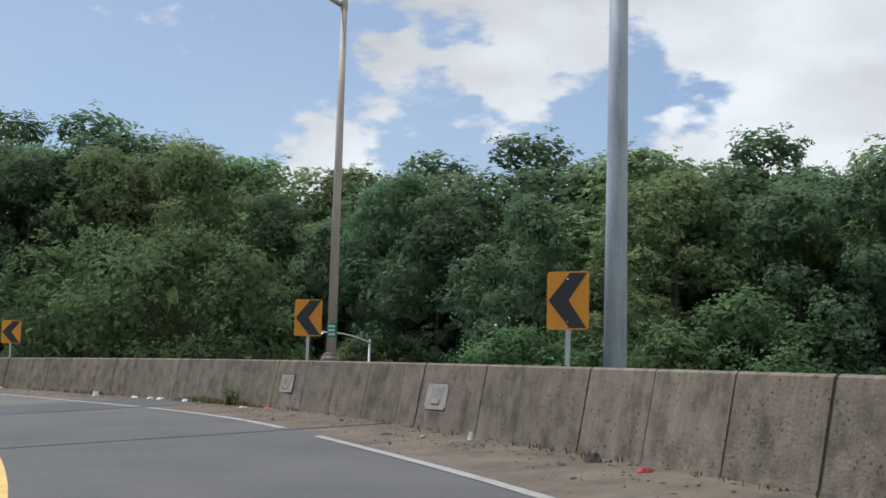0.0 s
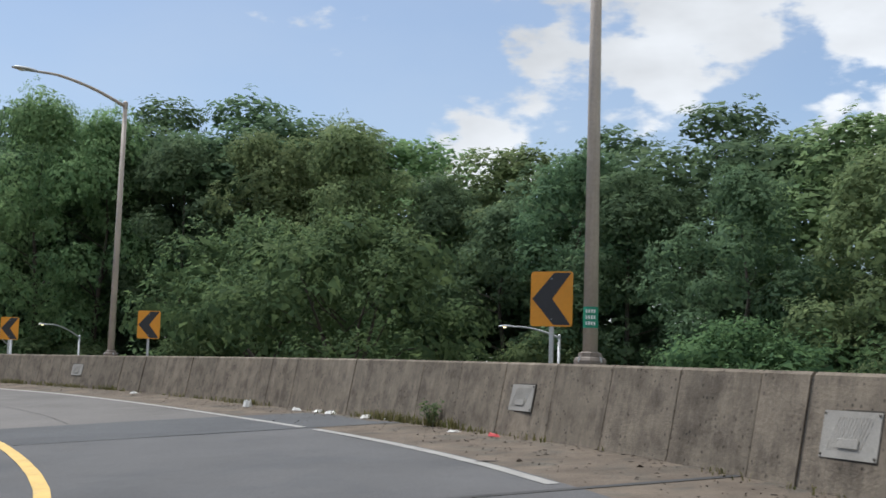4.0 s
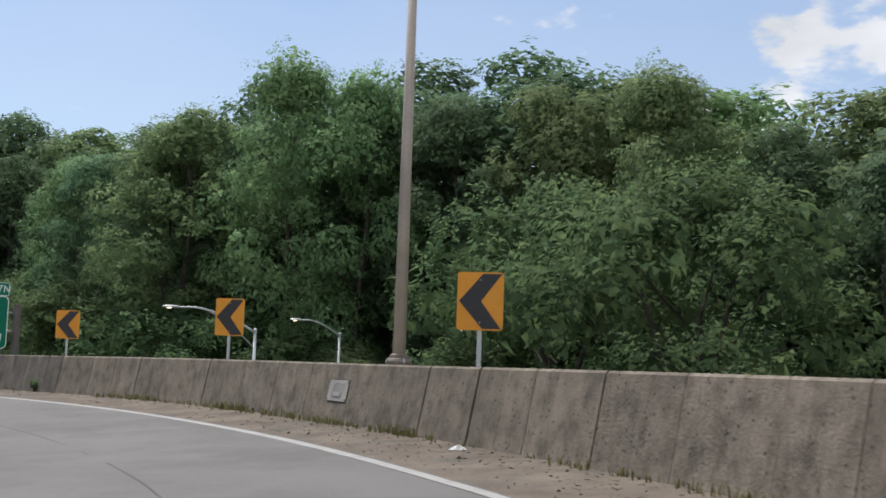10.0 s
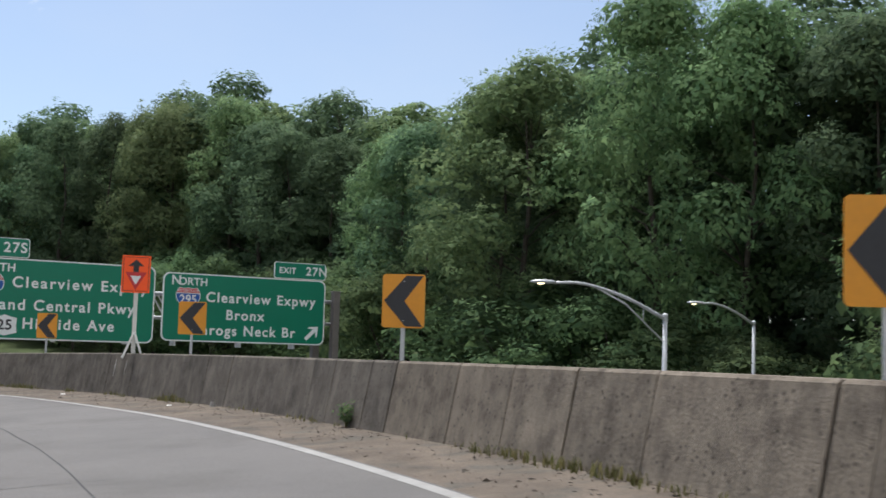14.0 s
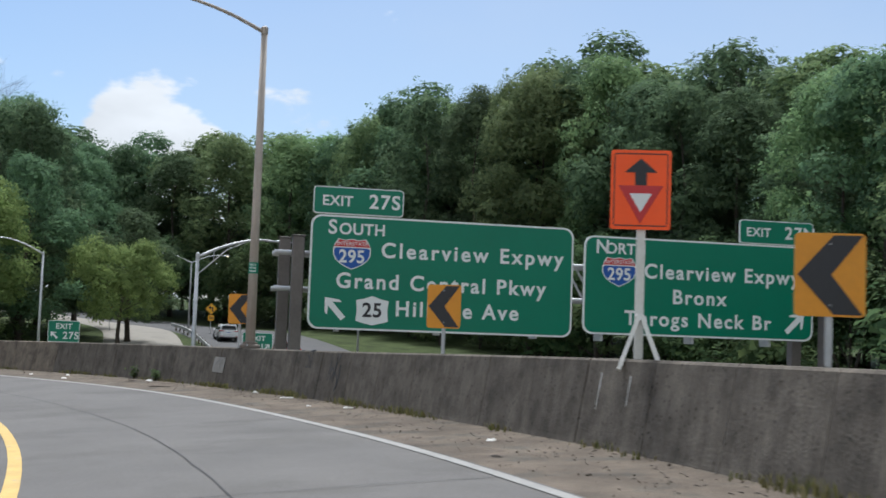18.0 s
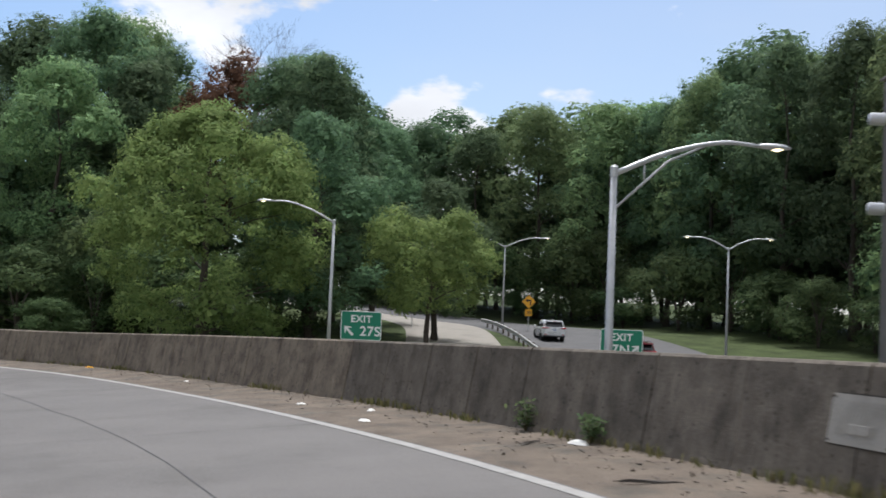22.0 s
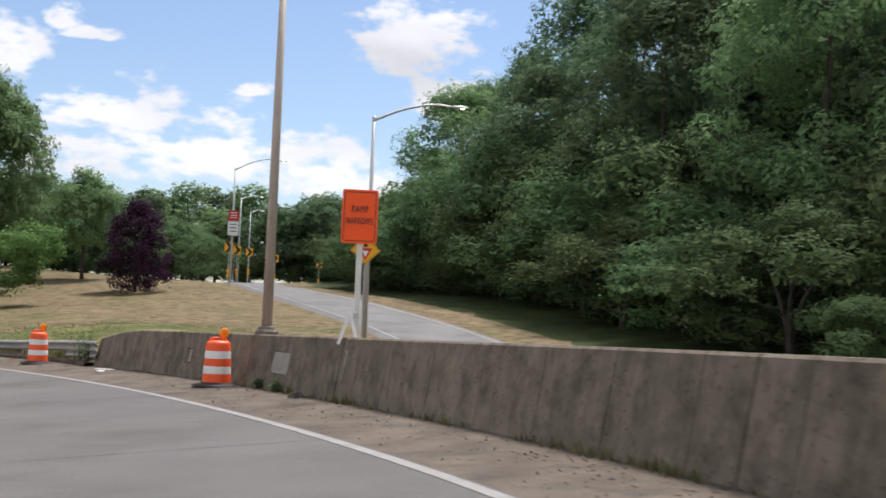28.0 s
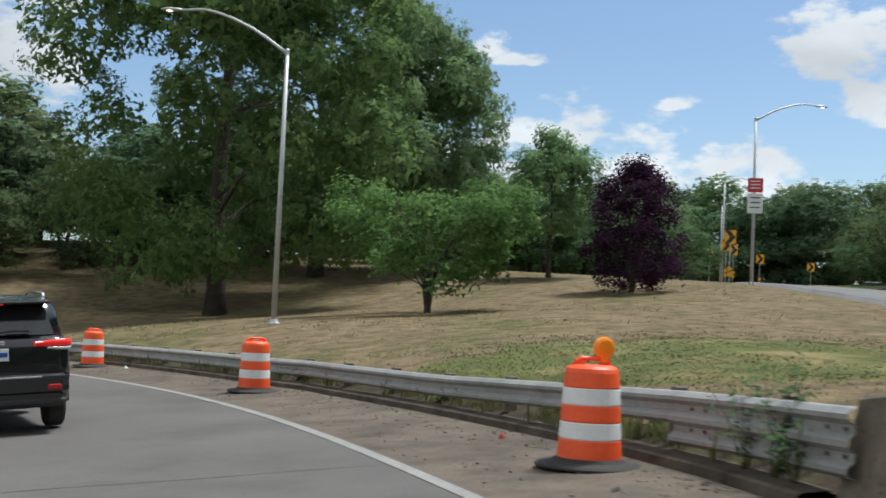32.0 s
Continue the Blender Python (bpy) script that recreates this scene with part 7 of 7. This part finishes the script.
# small twin hatch near the barrier's end
p, tilt = on_face(151.0, 0.50, 0.014)
ob = thing("hatch", Matrix.Translation(p) @ pose(0, 0, 0, 0, 0, heading(151) - 90) @ pose(0, 0, 0, -tilt), "small twin-panel hatch with punched holes in the barrier", "hatch")
# a dark plate behind both panels paints in the shade of their gaps
bm = bmesh.new()
plate(bm, rounded(0.42, 0.35, 0.008, 2), 0.02)
bmesh.ops.translate(bm, vec=(0, 0.004, 0), verts=bm.verts)
part("recess", bm, WALL_CORE, ob, "dark rim painted as gap shadow round the panels")
for k, mat in ((-1, WALL_CONCRETE), (1, WALL_PATCH)):
    bm = bmesh.new()
    plate(bm, rounded(0.175, 0.30, 0.006, 2, k * 0.095, 0), 0.03)
    pl = part("panel", bm, mat, ob)
    # raised dark discs stand in for the shade inside the holes
    for a, b in ((-0.04, 0.08), (0.04, 0.08), (-0.04, -0.08), (0.04, -0.02)):
        bm = bmesh.new()
        lathe(bm, [(0.014, 0), (0.014, 0.006), (0.01, 0.006)], 8)
        bmesh.ops.transform(bm, matrix=pose(k * 0.095 + a, 0, b, 90), verts=bm.verts)
        part("hole", bm, LITTER_DARK, pl)


# spray paint: a short word and a looping tag
def sprayed(s, up, size, strokes, width=0.017):
    """Round strokes of paint on the sloping face; each is a list of points in parts of the size."""
    p, tilt = on_face(s, up, 0.004)
    ob = thing("graffiti", Matrix.Translation(p) @ pose(0, 0, 0, 0, 0, heading(s) - 90) @ pose(0, 0, 0, -tilt), "black spray-painted scrawl on the concrete barrier", "graffiti", "scrawls on the barrier")
    for pts in strokes:
        k = np.array([(x * size, 0, z * size) for x, z in pts], float)
        m = 6 * (len(k) - 1)
        line = [curve_point(i / 6, k) for i in range(m + 1)]
        vs, fs = [], []
        for i, q in enumerate(line):
            d = line[min(i + 1, m)] - line[max(i - 1, 0)]
            d = d / (np.linalg.norm(d) + 1e-9)
            o = np.array((d[2], 0, -d[0])) * width * (1 + 0.3 * noise.noise((i * 0.3, s, 0)))
            vs += [q + o, q - o, q + o + (0, 0.006, 0), q - o + (0, 0.006, 0)]
            if i:
                a = 4 * i
                fs += [(a - 4, a, a + 1, a - 3), (a - 2, a - 1, a + 3, a + 2), (a - 4, a - 2, a + 2, a), (a - 3, a + 1, a + 3, a - 1)]
        shaped("stroke", vs, fs, GRAFFITI, ob)


sprayed(84.06, 0.78, 0.40, (((-1.05, -0.75), (-1.0, 0.0), (-0.95, 0.55)), ((-1.0, 0.45), (-0.7, 0.55), (-0.62, 0.25), (-0.98, 0.02)), ((-0.5, -0.4), (-0.45, 0.45)), ((-0.2, -0.35), (-0.12, 0.5)),
                            ((-0.48, 0.0), (-0.15, 0.08)), ((0.25, 0.3), (0.02, 0.1), (0.05, -0.25), (0.35, -0.3), (0.48, 0.0), (0.25, 0.3)), ((0.72, -0.35), (0.8, 0.5)), ((0.4, 0.55), (1.15, 0.62))))
sprayed(82.6, 0.62, 0.46, (((-0.55, 0.75), (-0.55, 0.0), (-0.6, -0.35), (-0.95, -0.25), (-0.9, 0.1), (-0.55, 0.05)), ((-0.3, -0.45), (-0.2, 0.3), (-0.28, 0.75)), ((0.1, 0.15), (-0.1, -0.1), (0.1, -0.4), (0.3, -0.1), (0.1, 0.15)),
                           ((0.45, 0.8), (0.42, -0.5)), ((0.8, 0.7), (0.45, 0.05), (0.9, -0.4), (0.75, -0.9)), ((0.95, 0.3), (1.05, -0.3), (0.9, -0.75))))

# weeds along the foot of the barrier
rng = random.Random(77)


def blades(vs, fs, foot, n, h, spread, lean=0.5):
    for _ in range(n):
        a = rng.uniform(0, 6.28)
        b = Vector((rng.gauss(0, spread), rng.gauss(0, spread), 0))
        d = Vector((math.cos(a), math.sin(a), 0))
        hh = h * rng.uniform(0.5, 1.25)
        w = 0.006 + 0.008 * rng.random()
        side = Vector((-d.y, d.x, 0)) * w
        p0, p1, p2 = foot + b, foot + b + d * hh * lean * 0.3 + Vector((0, 0, hh * 0.6)), foot + b + d * hh * lean * rng.uniform(0.5, 1.2) + Vector((0, 0, hh))
        i = len(vs)
        vs += [p0 - side, p0 + side, p1 - side * 0.8, p1 + side * 0.8, p2]
        fs += [(i, i + 1, i + 3, i + 2), (i + 2, i + 3, i + 4)]


vs, fs = [], []
s = -8.0
while s < 157:
    dens = float(np.interp(s, (-8, 8, 23, 26, 40, 62, 70, 80, 100, 125, 143, 148, 157), (0.3, 0.2, 0.3, 1.0, 1.0, 0.8, 0.7, 0.9, 0.7, 0.5, 0.8, 0.15, 0.1)))
    clump = max(0.0, noise.noise((s * 0.55, 3.3, 0)) + 0.45) * dens
    if rng.random() < clump * 1.3:
        blades(vs, fs, ramp(s, foot_l(s) - 0.02 - rng.uniform(0, 0.10), -0.005), int(4 + 7 * clump), 0.06 + 0.12 * clump, 0.06)
    s += 0.10
tagged(shaped("weeds", vs, fs, WEED), "yellow-green weeds along the foot of the barrier", "weeds", kind="stuff")


def weed_plant(p, h, label="leafy green weed growing at the barrier's foot", spread=0.5):
    ob = thing("weed", p, label, "weed", "larger weeds by the road")
    bm = bmesh.new()
    vs, fs = [], []
    for k in range(7):
        a = rng.uniform(0, 6.28)
        tip = Vector((math.cos(a) * h * spread * rng.uniform(0.3, 1), math.sin(a) * h * spread * rng.uniform(0.3, 1), h * rng.uniform(0.6, 1)))
        tube(bm, [(0, 0, -0.03), tip * 0.5 + Vector((0, 0, h * 0.12)), tip], [0.007, 0.005, 0.002], 4, caps=False)
        for j in range(int(26)):
            f = rng.uniform(0.25, 1)
            c = tip * f + Vector((rng.gauss(0, 0.05), rng.gauss(0, 0.05), rng.gauss(0.02, 0.04)))
            n = Vector((rng.gauss(0, 0.6), rng.gauss(0, 0.6), 0.8)).normalized()
            t = n.orthogonal().normalized()
            t.rotate(Matrix.Rotation(rng.uniform(0, 6.28), 3, n))
            b = n.cross(t)
            z = rng.uniform(0.03, 0.07)
            i = len(vs)
            vs += [c - t * z * 0.6, c + b * z * 0.3, c + t * z, c - b * z * 0.3]
            fs.append((i, i + 1, i + 2, i + 3))
    tagged(part("stalk", bm, WEED, ob), kind="stuff")
    tagged(shaped("foliage", vs, fs, LEAF_BUSH, ob), kind="stuff")


for s, dl, h in ((25.6, -0.52, 0.42), (58.6, -0.47, 0.34), (93.4, -0.5, 0.30), (95.0, -0.48, 0.34), (146.2, -0.5, 0.13), (145.1, -0.5, 0.14)):
    weed_plant(ramp(s, foot_l(s) + 0.42 + dl, 0.0), h)
for s, dl, h in ((158.1, -0.12, 0.95), (158.6, -0.1, 0.85), (157.8, -0.1, 0.7), (160.8, 0.3, 0.6), (171.9, 0.1, 0.4), (166.0, 0.15, 0.35), (175.5, 0.15, 0.35), (163.2, 0.35, 0.4)):
    weed_plant(ramp(s, rail_l(s) + dl, 0.05), h, "leafy green weed growing through the guardrail")

# low scrub and dry stems under the guardrail
vs, fs = [], []
s = 158.0
while s < 196:
    if noise.noise((s * 0.4, 8.1, 0)) > -0.25:
        blades(vs, fs, ramp(s, rail_l(s) + rng.uniform(-0.02, 0.5), 0.08), 12, 0.26, 0.10)
    s += 0.09
tagged(shaped("scrub", vs, fs, WEED), "dry and green scrub under the guardrail", "scrub", kind="stuff")

# dry grass on the slope
vs, fs = [], []
for _ in range(30000):
    x, y = rng.uniform(-192, -128), rng.uniform(2, 50)
    if y > float(np.interp(x, UP_X, UP_Y)) - 9:
        continue
    d = min(math.hypot(x - q[0], y - q[1]) for q in _rp[72:114:3])
    if d < 6.6:
        continue
    if rng.random() > 0.35 + noise.noise((x * 0.25, y * 0.25, 1)):
        continue
    blades(vs, fs, Vector((x, y, land(x, y) - 0.01)), 3, 0.05, 0.10, 2.0)
tagged(shaped("dry_grass", vs, fs, DRY_GRASS_BLADE), "short dry straw-coloured grass on the slope", "grass", kind="stuff")
vs, fs = [], []
for _ in range(9000):
    p = Vector((rng.gauss(-139.5, 2.6), rng.gauss(37.8, 3.6), 0))
    if noise.noise((p.x * 0.22, p.y * 0.22, 7)) < -0.05:
        continue
    blades(vs, fs, Vector((p.x, p.y, land(p.x, p.y) + 0.05)), 4, 0.035, 0.13, 1.2)
tagged(shaped("green_grass", vs, fs, GREEN_BLADE), "short green grass behind the guardrail", "grass", kind="stuff")

# green turf on the slope behind the barrier's end, with a ragged edge
vs, fs = [(-139.5, 37.8, land(-139.5, 37.8) + 0.07)], []
n = 40
for k in range(1, 7):
    for j in range(n):
        q = 2 * math.pi * j / n
        r = k / 6 * (1 + 0.45 * noise.noise((math.cos(q) * 2.2, math.sin(q) * 2.2, 4.1)))
        x, y = -139.5 + 4.0 * r * math.cos(q), 37.8 + 5.6 * r * math.sin(q)
        vs.append((x, y, land(x, y) + (0.07 if k < 6 else -0.04)))
        i = 1 + (k - 1) * n
        if k == 1:
            fs.append((0, i + j, i + (j + 1) % n))
        else:
            fs.append((i - n + j, i + j, i + (j + 1) % n, i - n + (j + 1) % n))
tagged(shaped("turf", vs, fs, GREEN_TURF, smooth=True), "green turf patch in the dry grass behind the barrier's end", "turf", kind="structure")

# grit on the shoulder
vs, fs = [], []
for _ in range(9000):
    s = rng.uniform(4, 185)
    a, b = line_l(s) + 0.25, (foot_l(s) - 0.03 if s < 157 else rail_l(s) - 0.4)
    l = b - (b - a) * rng.random() ** 1.8
    if noise.noise((s * 0.35, l * 0.9, 0)) < -0.12 and rng.random() < 0.8:
        continue
    p, r = ramp(s, l), rng.uniform(0.006, 0.022) * (2.0 if rng.random() < 0.05 else 1)
    i = len(vs)
    vs += [p + Vector((r * rng.uniform(-1.2, 1.2), r * rng.uniform(-1.2, 1.2), 0)) for _ in range(3)] + [p + Vector((0, 0, r * rng.uniform(0.5, 1)))]
    fs += [(i, i + 1, i + 3), (i + 1, i + 2, i + 3), (i + 2, i, i + 3), (i, i + 2, i + 1)]
tagged(shaped("grit", vs, fs, SHOULDER), "loose gravel and grit on the shoulder", "grit", kind="stuff")
vs, fs = [], []
for _ in range(2200):
    s = rng.uniform(4, 180)
    b = foot_l(s) - 0.03 if s < 157 else rail_l(s) - 0.4
    l = b - abs(rng.gauss(0, 0.5))
    p, r = ramp(s, l, 0.004), rng.uniform(0.012, 0.045)
    a = rng.uniform(0, 6.28)
    d, e2 = Vector((math.cos(a), math.sin(a), 0)), Vector((-math.sin(a), math.cos(a), 0))
    i = len(vs)
    vs += [p - d * r, p + e2 * r * 0.4 + Vector((0, 0, 0.008)), p + d * r, p - e2 * r * 0.4 + Vector((0, 0, 0.006))]
    fs.append((i, i + 1, i + 2, i + 3))
tagged(shaped("leaf_litter", vs, fs, LITTER_DARK), "dark dead leaves and dirt at the barrier's foot", "leaf litter", kind="stuff")


# litter, piece by piece
def litter(s, l, w, d, h, mat, label, kind="scrap"):
    p = ramp(s, l)
    a = rng.uniform(0, 180)
    ob = thing(kind.replace(" ", "_"), Matrix.Translation(p) @ pose(0, 0, 0, 0, 0, a), label, kind, "litter on the shoulder")
    bm = bmesh.new()
    n = 9
    ring, top = [], []
    for k in range(n):
        q = 2 * math.pi * k / n
        r = 1 + rng.uniform(-0.3, 0.25)
        ring.append(bm.verts.new((w / 2 * r * math.cos(q), d / 2 * r * math.sin(q), 0.002)))
        top.append(bm.verts.new((w / 2 * r * 0.6 * math.cos(q), d / 2 * r * 0.6 * math.sin(q), h * rng.uniform(0.5, 1.1))))
    for k in range(n):
        bm.faces.new((ring[k], ring[(k + 1) % n], top[(k + 1) % n], top[k]))
    bm.faces.new(top)
    bm.faces.new(ring[::-1])
    part("crumpled_body", bm, mat, ob)


for s, l, w, d, h, mat, label, kind in (
        (32.8, 4.55, 0.24, 0.20, 0.16, LITTER_WHITE, "crumpled white plastic bag on the shoulder", "plastic bag"), (39.0, 4.25, 0.22, 0.14, 0.06, LITTER_WHITE, "pale crushed packet on the shoulder", "packet"),
        (31.0, 4.95, 0.22, 0.12, 0.07, LITTER_WHITE, "crushed pale carton by the barrier", "carton"), (30.2, 5.1, 0.30, 0.16, 0.05, LITTER_WHITE, "flattened pale litter by the barrier", "scrap"),
        (29.6, 5.1, 0.34, 0.16, 0.06, LITTER_WHITE, "torn pale paper by the barrier", "paper"), (28.0, 5.2, 0.40, 0.16, 0.06, LITTER_WHITE, "flattened white cup by the barrier", "cup"),
        (27.4, 5.35, 0.16, 0.12, 0.05, LITTER_WHITE, "small white scrap by the barrier", "scrap"), (23.3, 5.35, 0.34, 0.12, 0.05, LITTER_RED, "dark red rag by the barrier", "rag"),
        (24.3, 5.2, 0.22, 0.10, 0.03, LITTER_WHITE, "white paper scrap on the shoulder", "paper"), (16.5, 4.81, 0.20, 0.08, 0.03, LITTER_DARK, "piece of dark tyre rubber on the shoulder", "rubber scrap"),
        (15.0, 5.42, 0.11, 0.11, 0.12, LITTER_WHITE, "white paper cup by the barrier", "cup"), (15.8, 5.1, 0.42, 0.10, 0.03, PLATE_STEEL, "grey metal strip on the shoulder", "metal strip"),
        (11.7, 5.35, 0.26, 0.12, 0.09, LITTER_DARK, "brown bottle lying by the barrier", "bottle"), (11.7, 4.95, 0.22, 0.10, 0.03, LITTER_DARK, "dark rag on the shoulder", "rag"),
        (10.6, 5.3, 0.18, 0.08, 0.05, LITTER_RED, "crushed red and white can by the barrier", "can"), (14.2, 5.2, 0.26, 0.08, 0.03, LITTER_DARK, "dark stick on the shoulder", "stick"),
        (71.8, 4.04, 0.20, 0.07, 0.02, LITTER_DARK, "dark scrap on the shoulder", "scrap"), (65.2, 5.05, 0.14, 0.12, 0.10, PLATE_STEEL, "dull metal tin by the barrier", "tin"),
        (66.4, 4.6, 0.24, 0.10, 0.03, LITTER_WHITE, "pale paper on the shoulder", "paper"), (73.6, 4.7, 0.22, 0.10, 0.03, LITTER_WHITE, "pale scrap near the barrier", "scrap"),
        (80.5, 5.1, 0.26, 0.09, 0.03, LITTER_WHITE, "pale crumpled wrapper by the barrier", "wrapper"), (81.6, 4.7, 0.12, 0.05, 0.02, LITTER_WHITE, "small white scrap on the shoulder", "scrap"),
        (84.0, 5.1, 0.30, 0.08, 0.03, LITTER_WHITE, "white paper strip by the barrier", "paper"), (86.2, 5.15, 0.18, 0.10, 0.04, LITTER_WHITE, "crumpled paper by the barrier", "paper"),
        (98.8, 4.5, 0.26, 0.14, 0.03, LITTER_WHITE, "flat white paper on the shoulder", "paper"), (93.8, 4.6, 0.55, 0.05, 0.03, LITTER_DARK, "thin dark stick on the shoulder", "stick"),
        (93.4, 4.95, 0.34, 0.14, 0.05, LITTER_WHITE, "pale wrapper by the barrier", "wrapper"), (97.4, 3.86, 0.22, 0.16, 0.03, LITTER_WHITE, "white paper plate on the shoulder", "paper plate"),
        (100.7, 4.05, 0.20, 0.10, 0.03, LITTER_WHITE, "small white paper on the shoulder", "paper"), (90.6, 4.3, 0.7, 0.04, 0.03, LITTER_DARK, "long thin stick on the shoulder", "stick"),
        (115.6, 4.45, 0.22, 0.12, 0.05, SIGN_LEMON, "yellow wrapper by the barrier", "wrapper"), (108.0, 4.3, 0.16, 0.10, 0.03, LITTER_WHITE, "white scrap on the shoulder", "scrap"),
        (143.4, 4.30, 0.32, 0.18, 0.12, LITTER_DARK, "crumpled black bag by the barrier", "plastic bag"), (155.4, 4.25, 0.62, 0.12, 0.04, LITTER_WHITE, "pale plastic strip by the barrier's end", "plastic strip"),
        (154.9, 3.95, 0.30, 0.20, 0.03, LITTER_WHITE, "broken pale plastic on the shoulder", "scrap"), (162.4, 4.22, 0.16, 0.08, 0.06, LITTER_RED, "crushed red can by the kerb", "can"),
        (158.6, 3.6, 0.16, 0.08, 0.03, LITTER_DARK, "dark scrap beside a drum", "scrap"), (180.0, 4.6, 0.30, 0.12, 0.06, LITTER_WHITE, "white scrap under the guardrail", "scrap"),
        (174.8, 4.8, 0.16, 0.10, 0.05, LITTER_WHITE, "white scrap under the guardrail", "scrap"), (20.6, 4.1, 0.34, 0.10, 0.012, LITTER_DARK, "dark drain cover on the lane's edge", "cover")):
    litter(s, l, w, d, h, mat, label, kind)
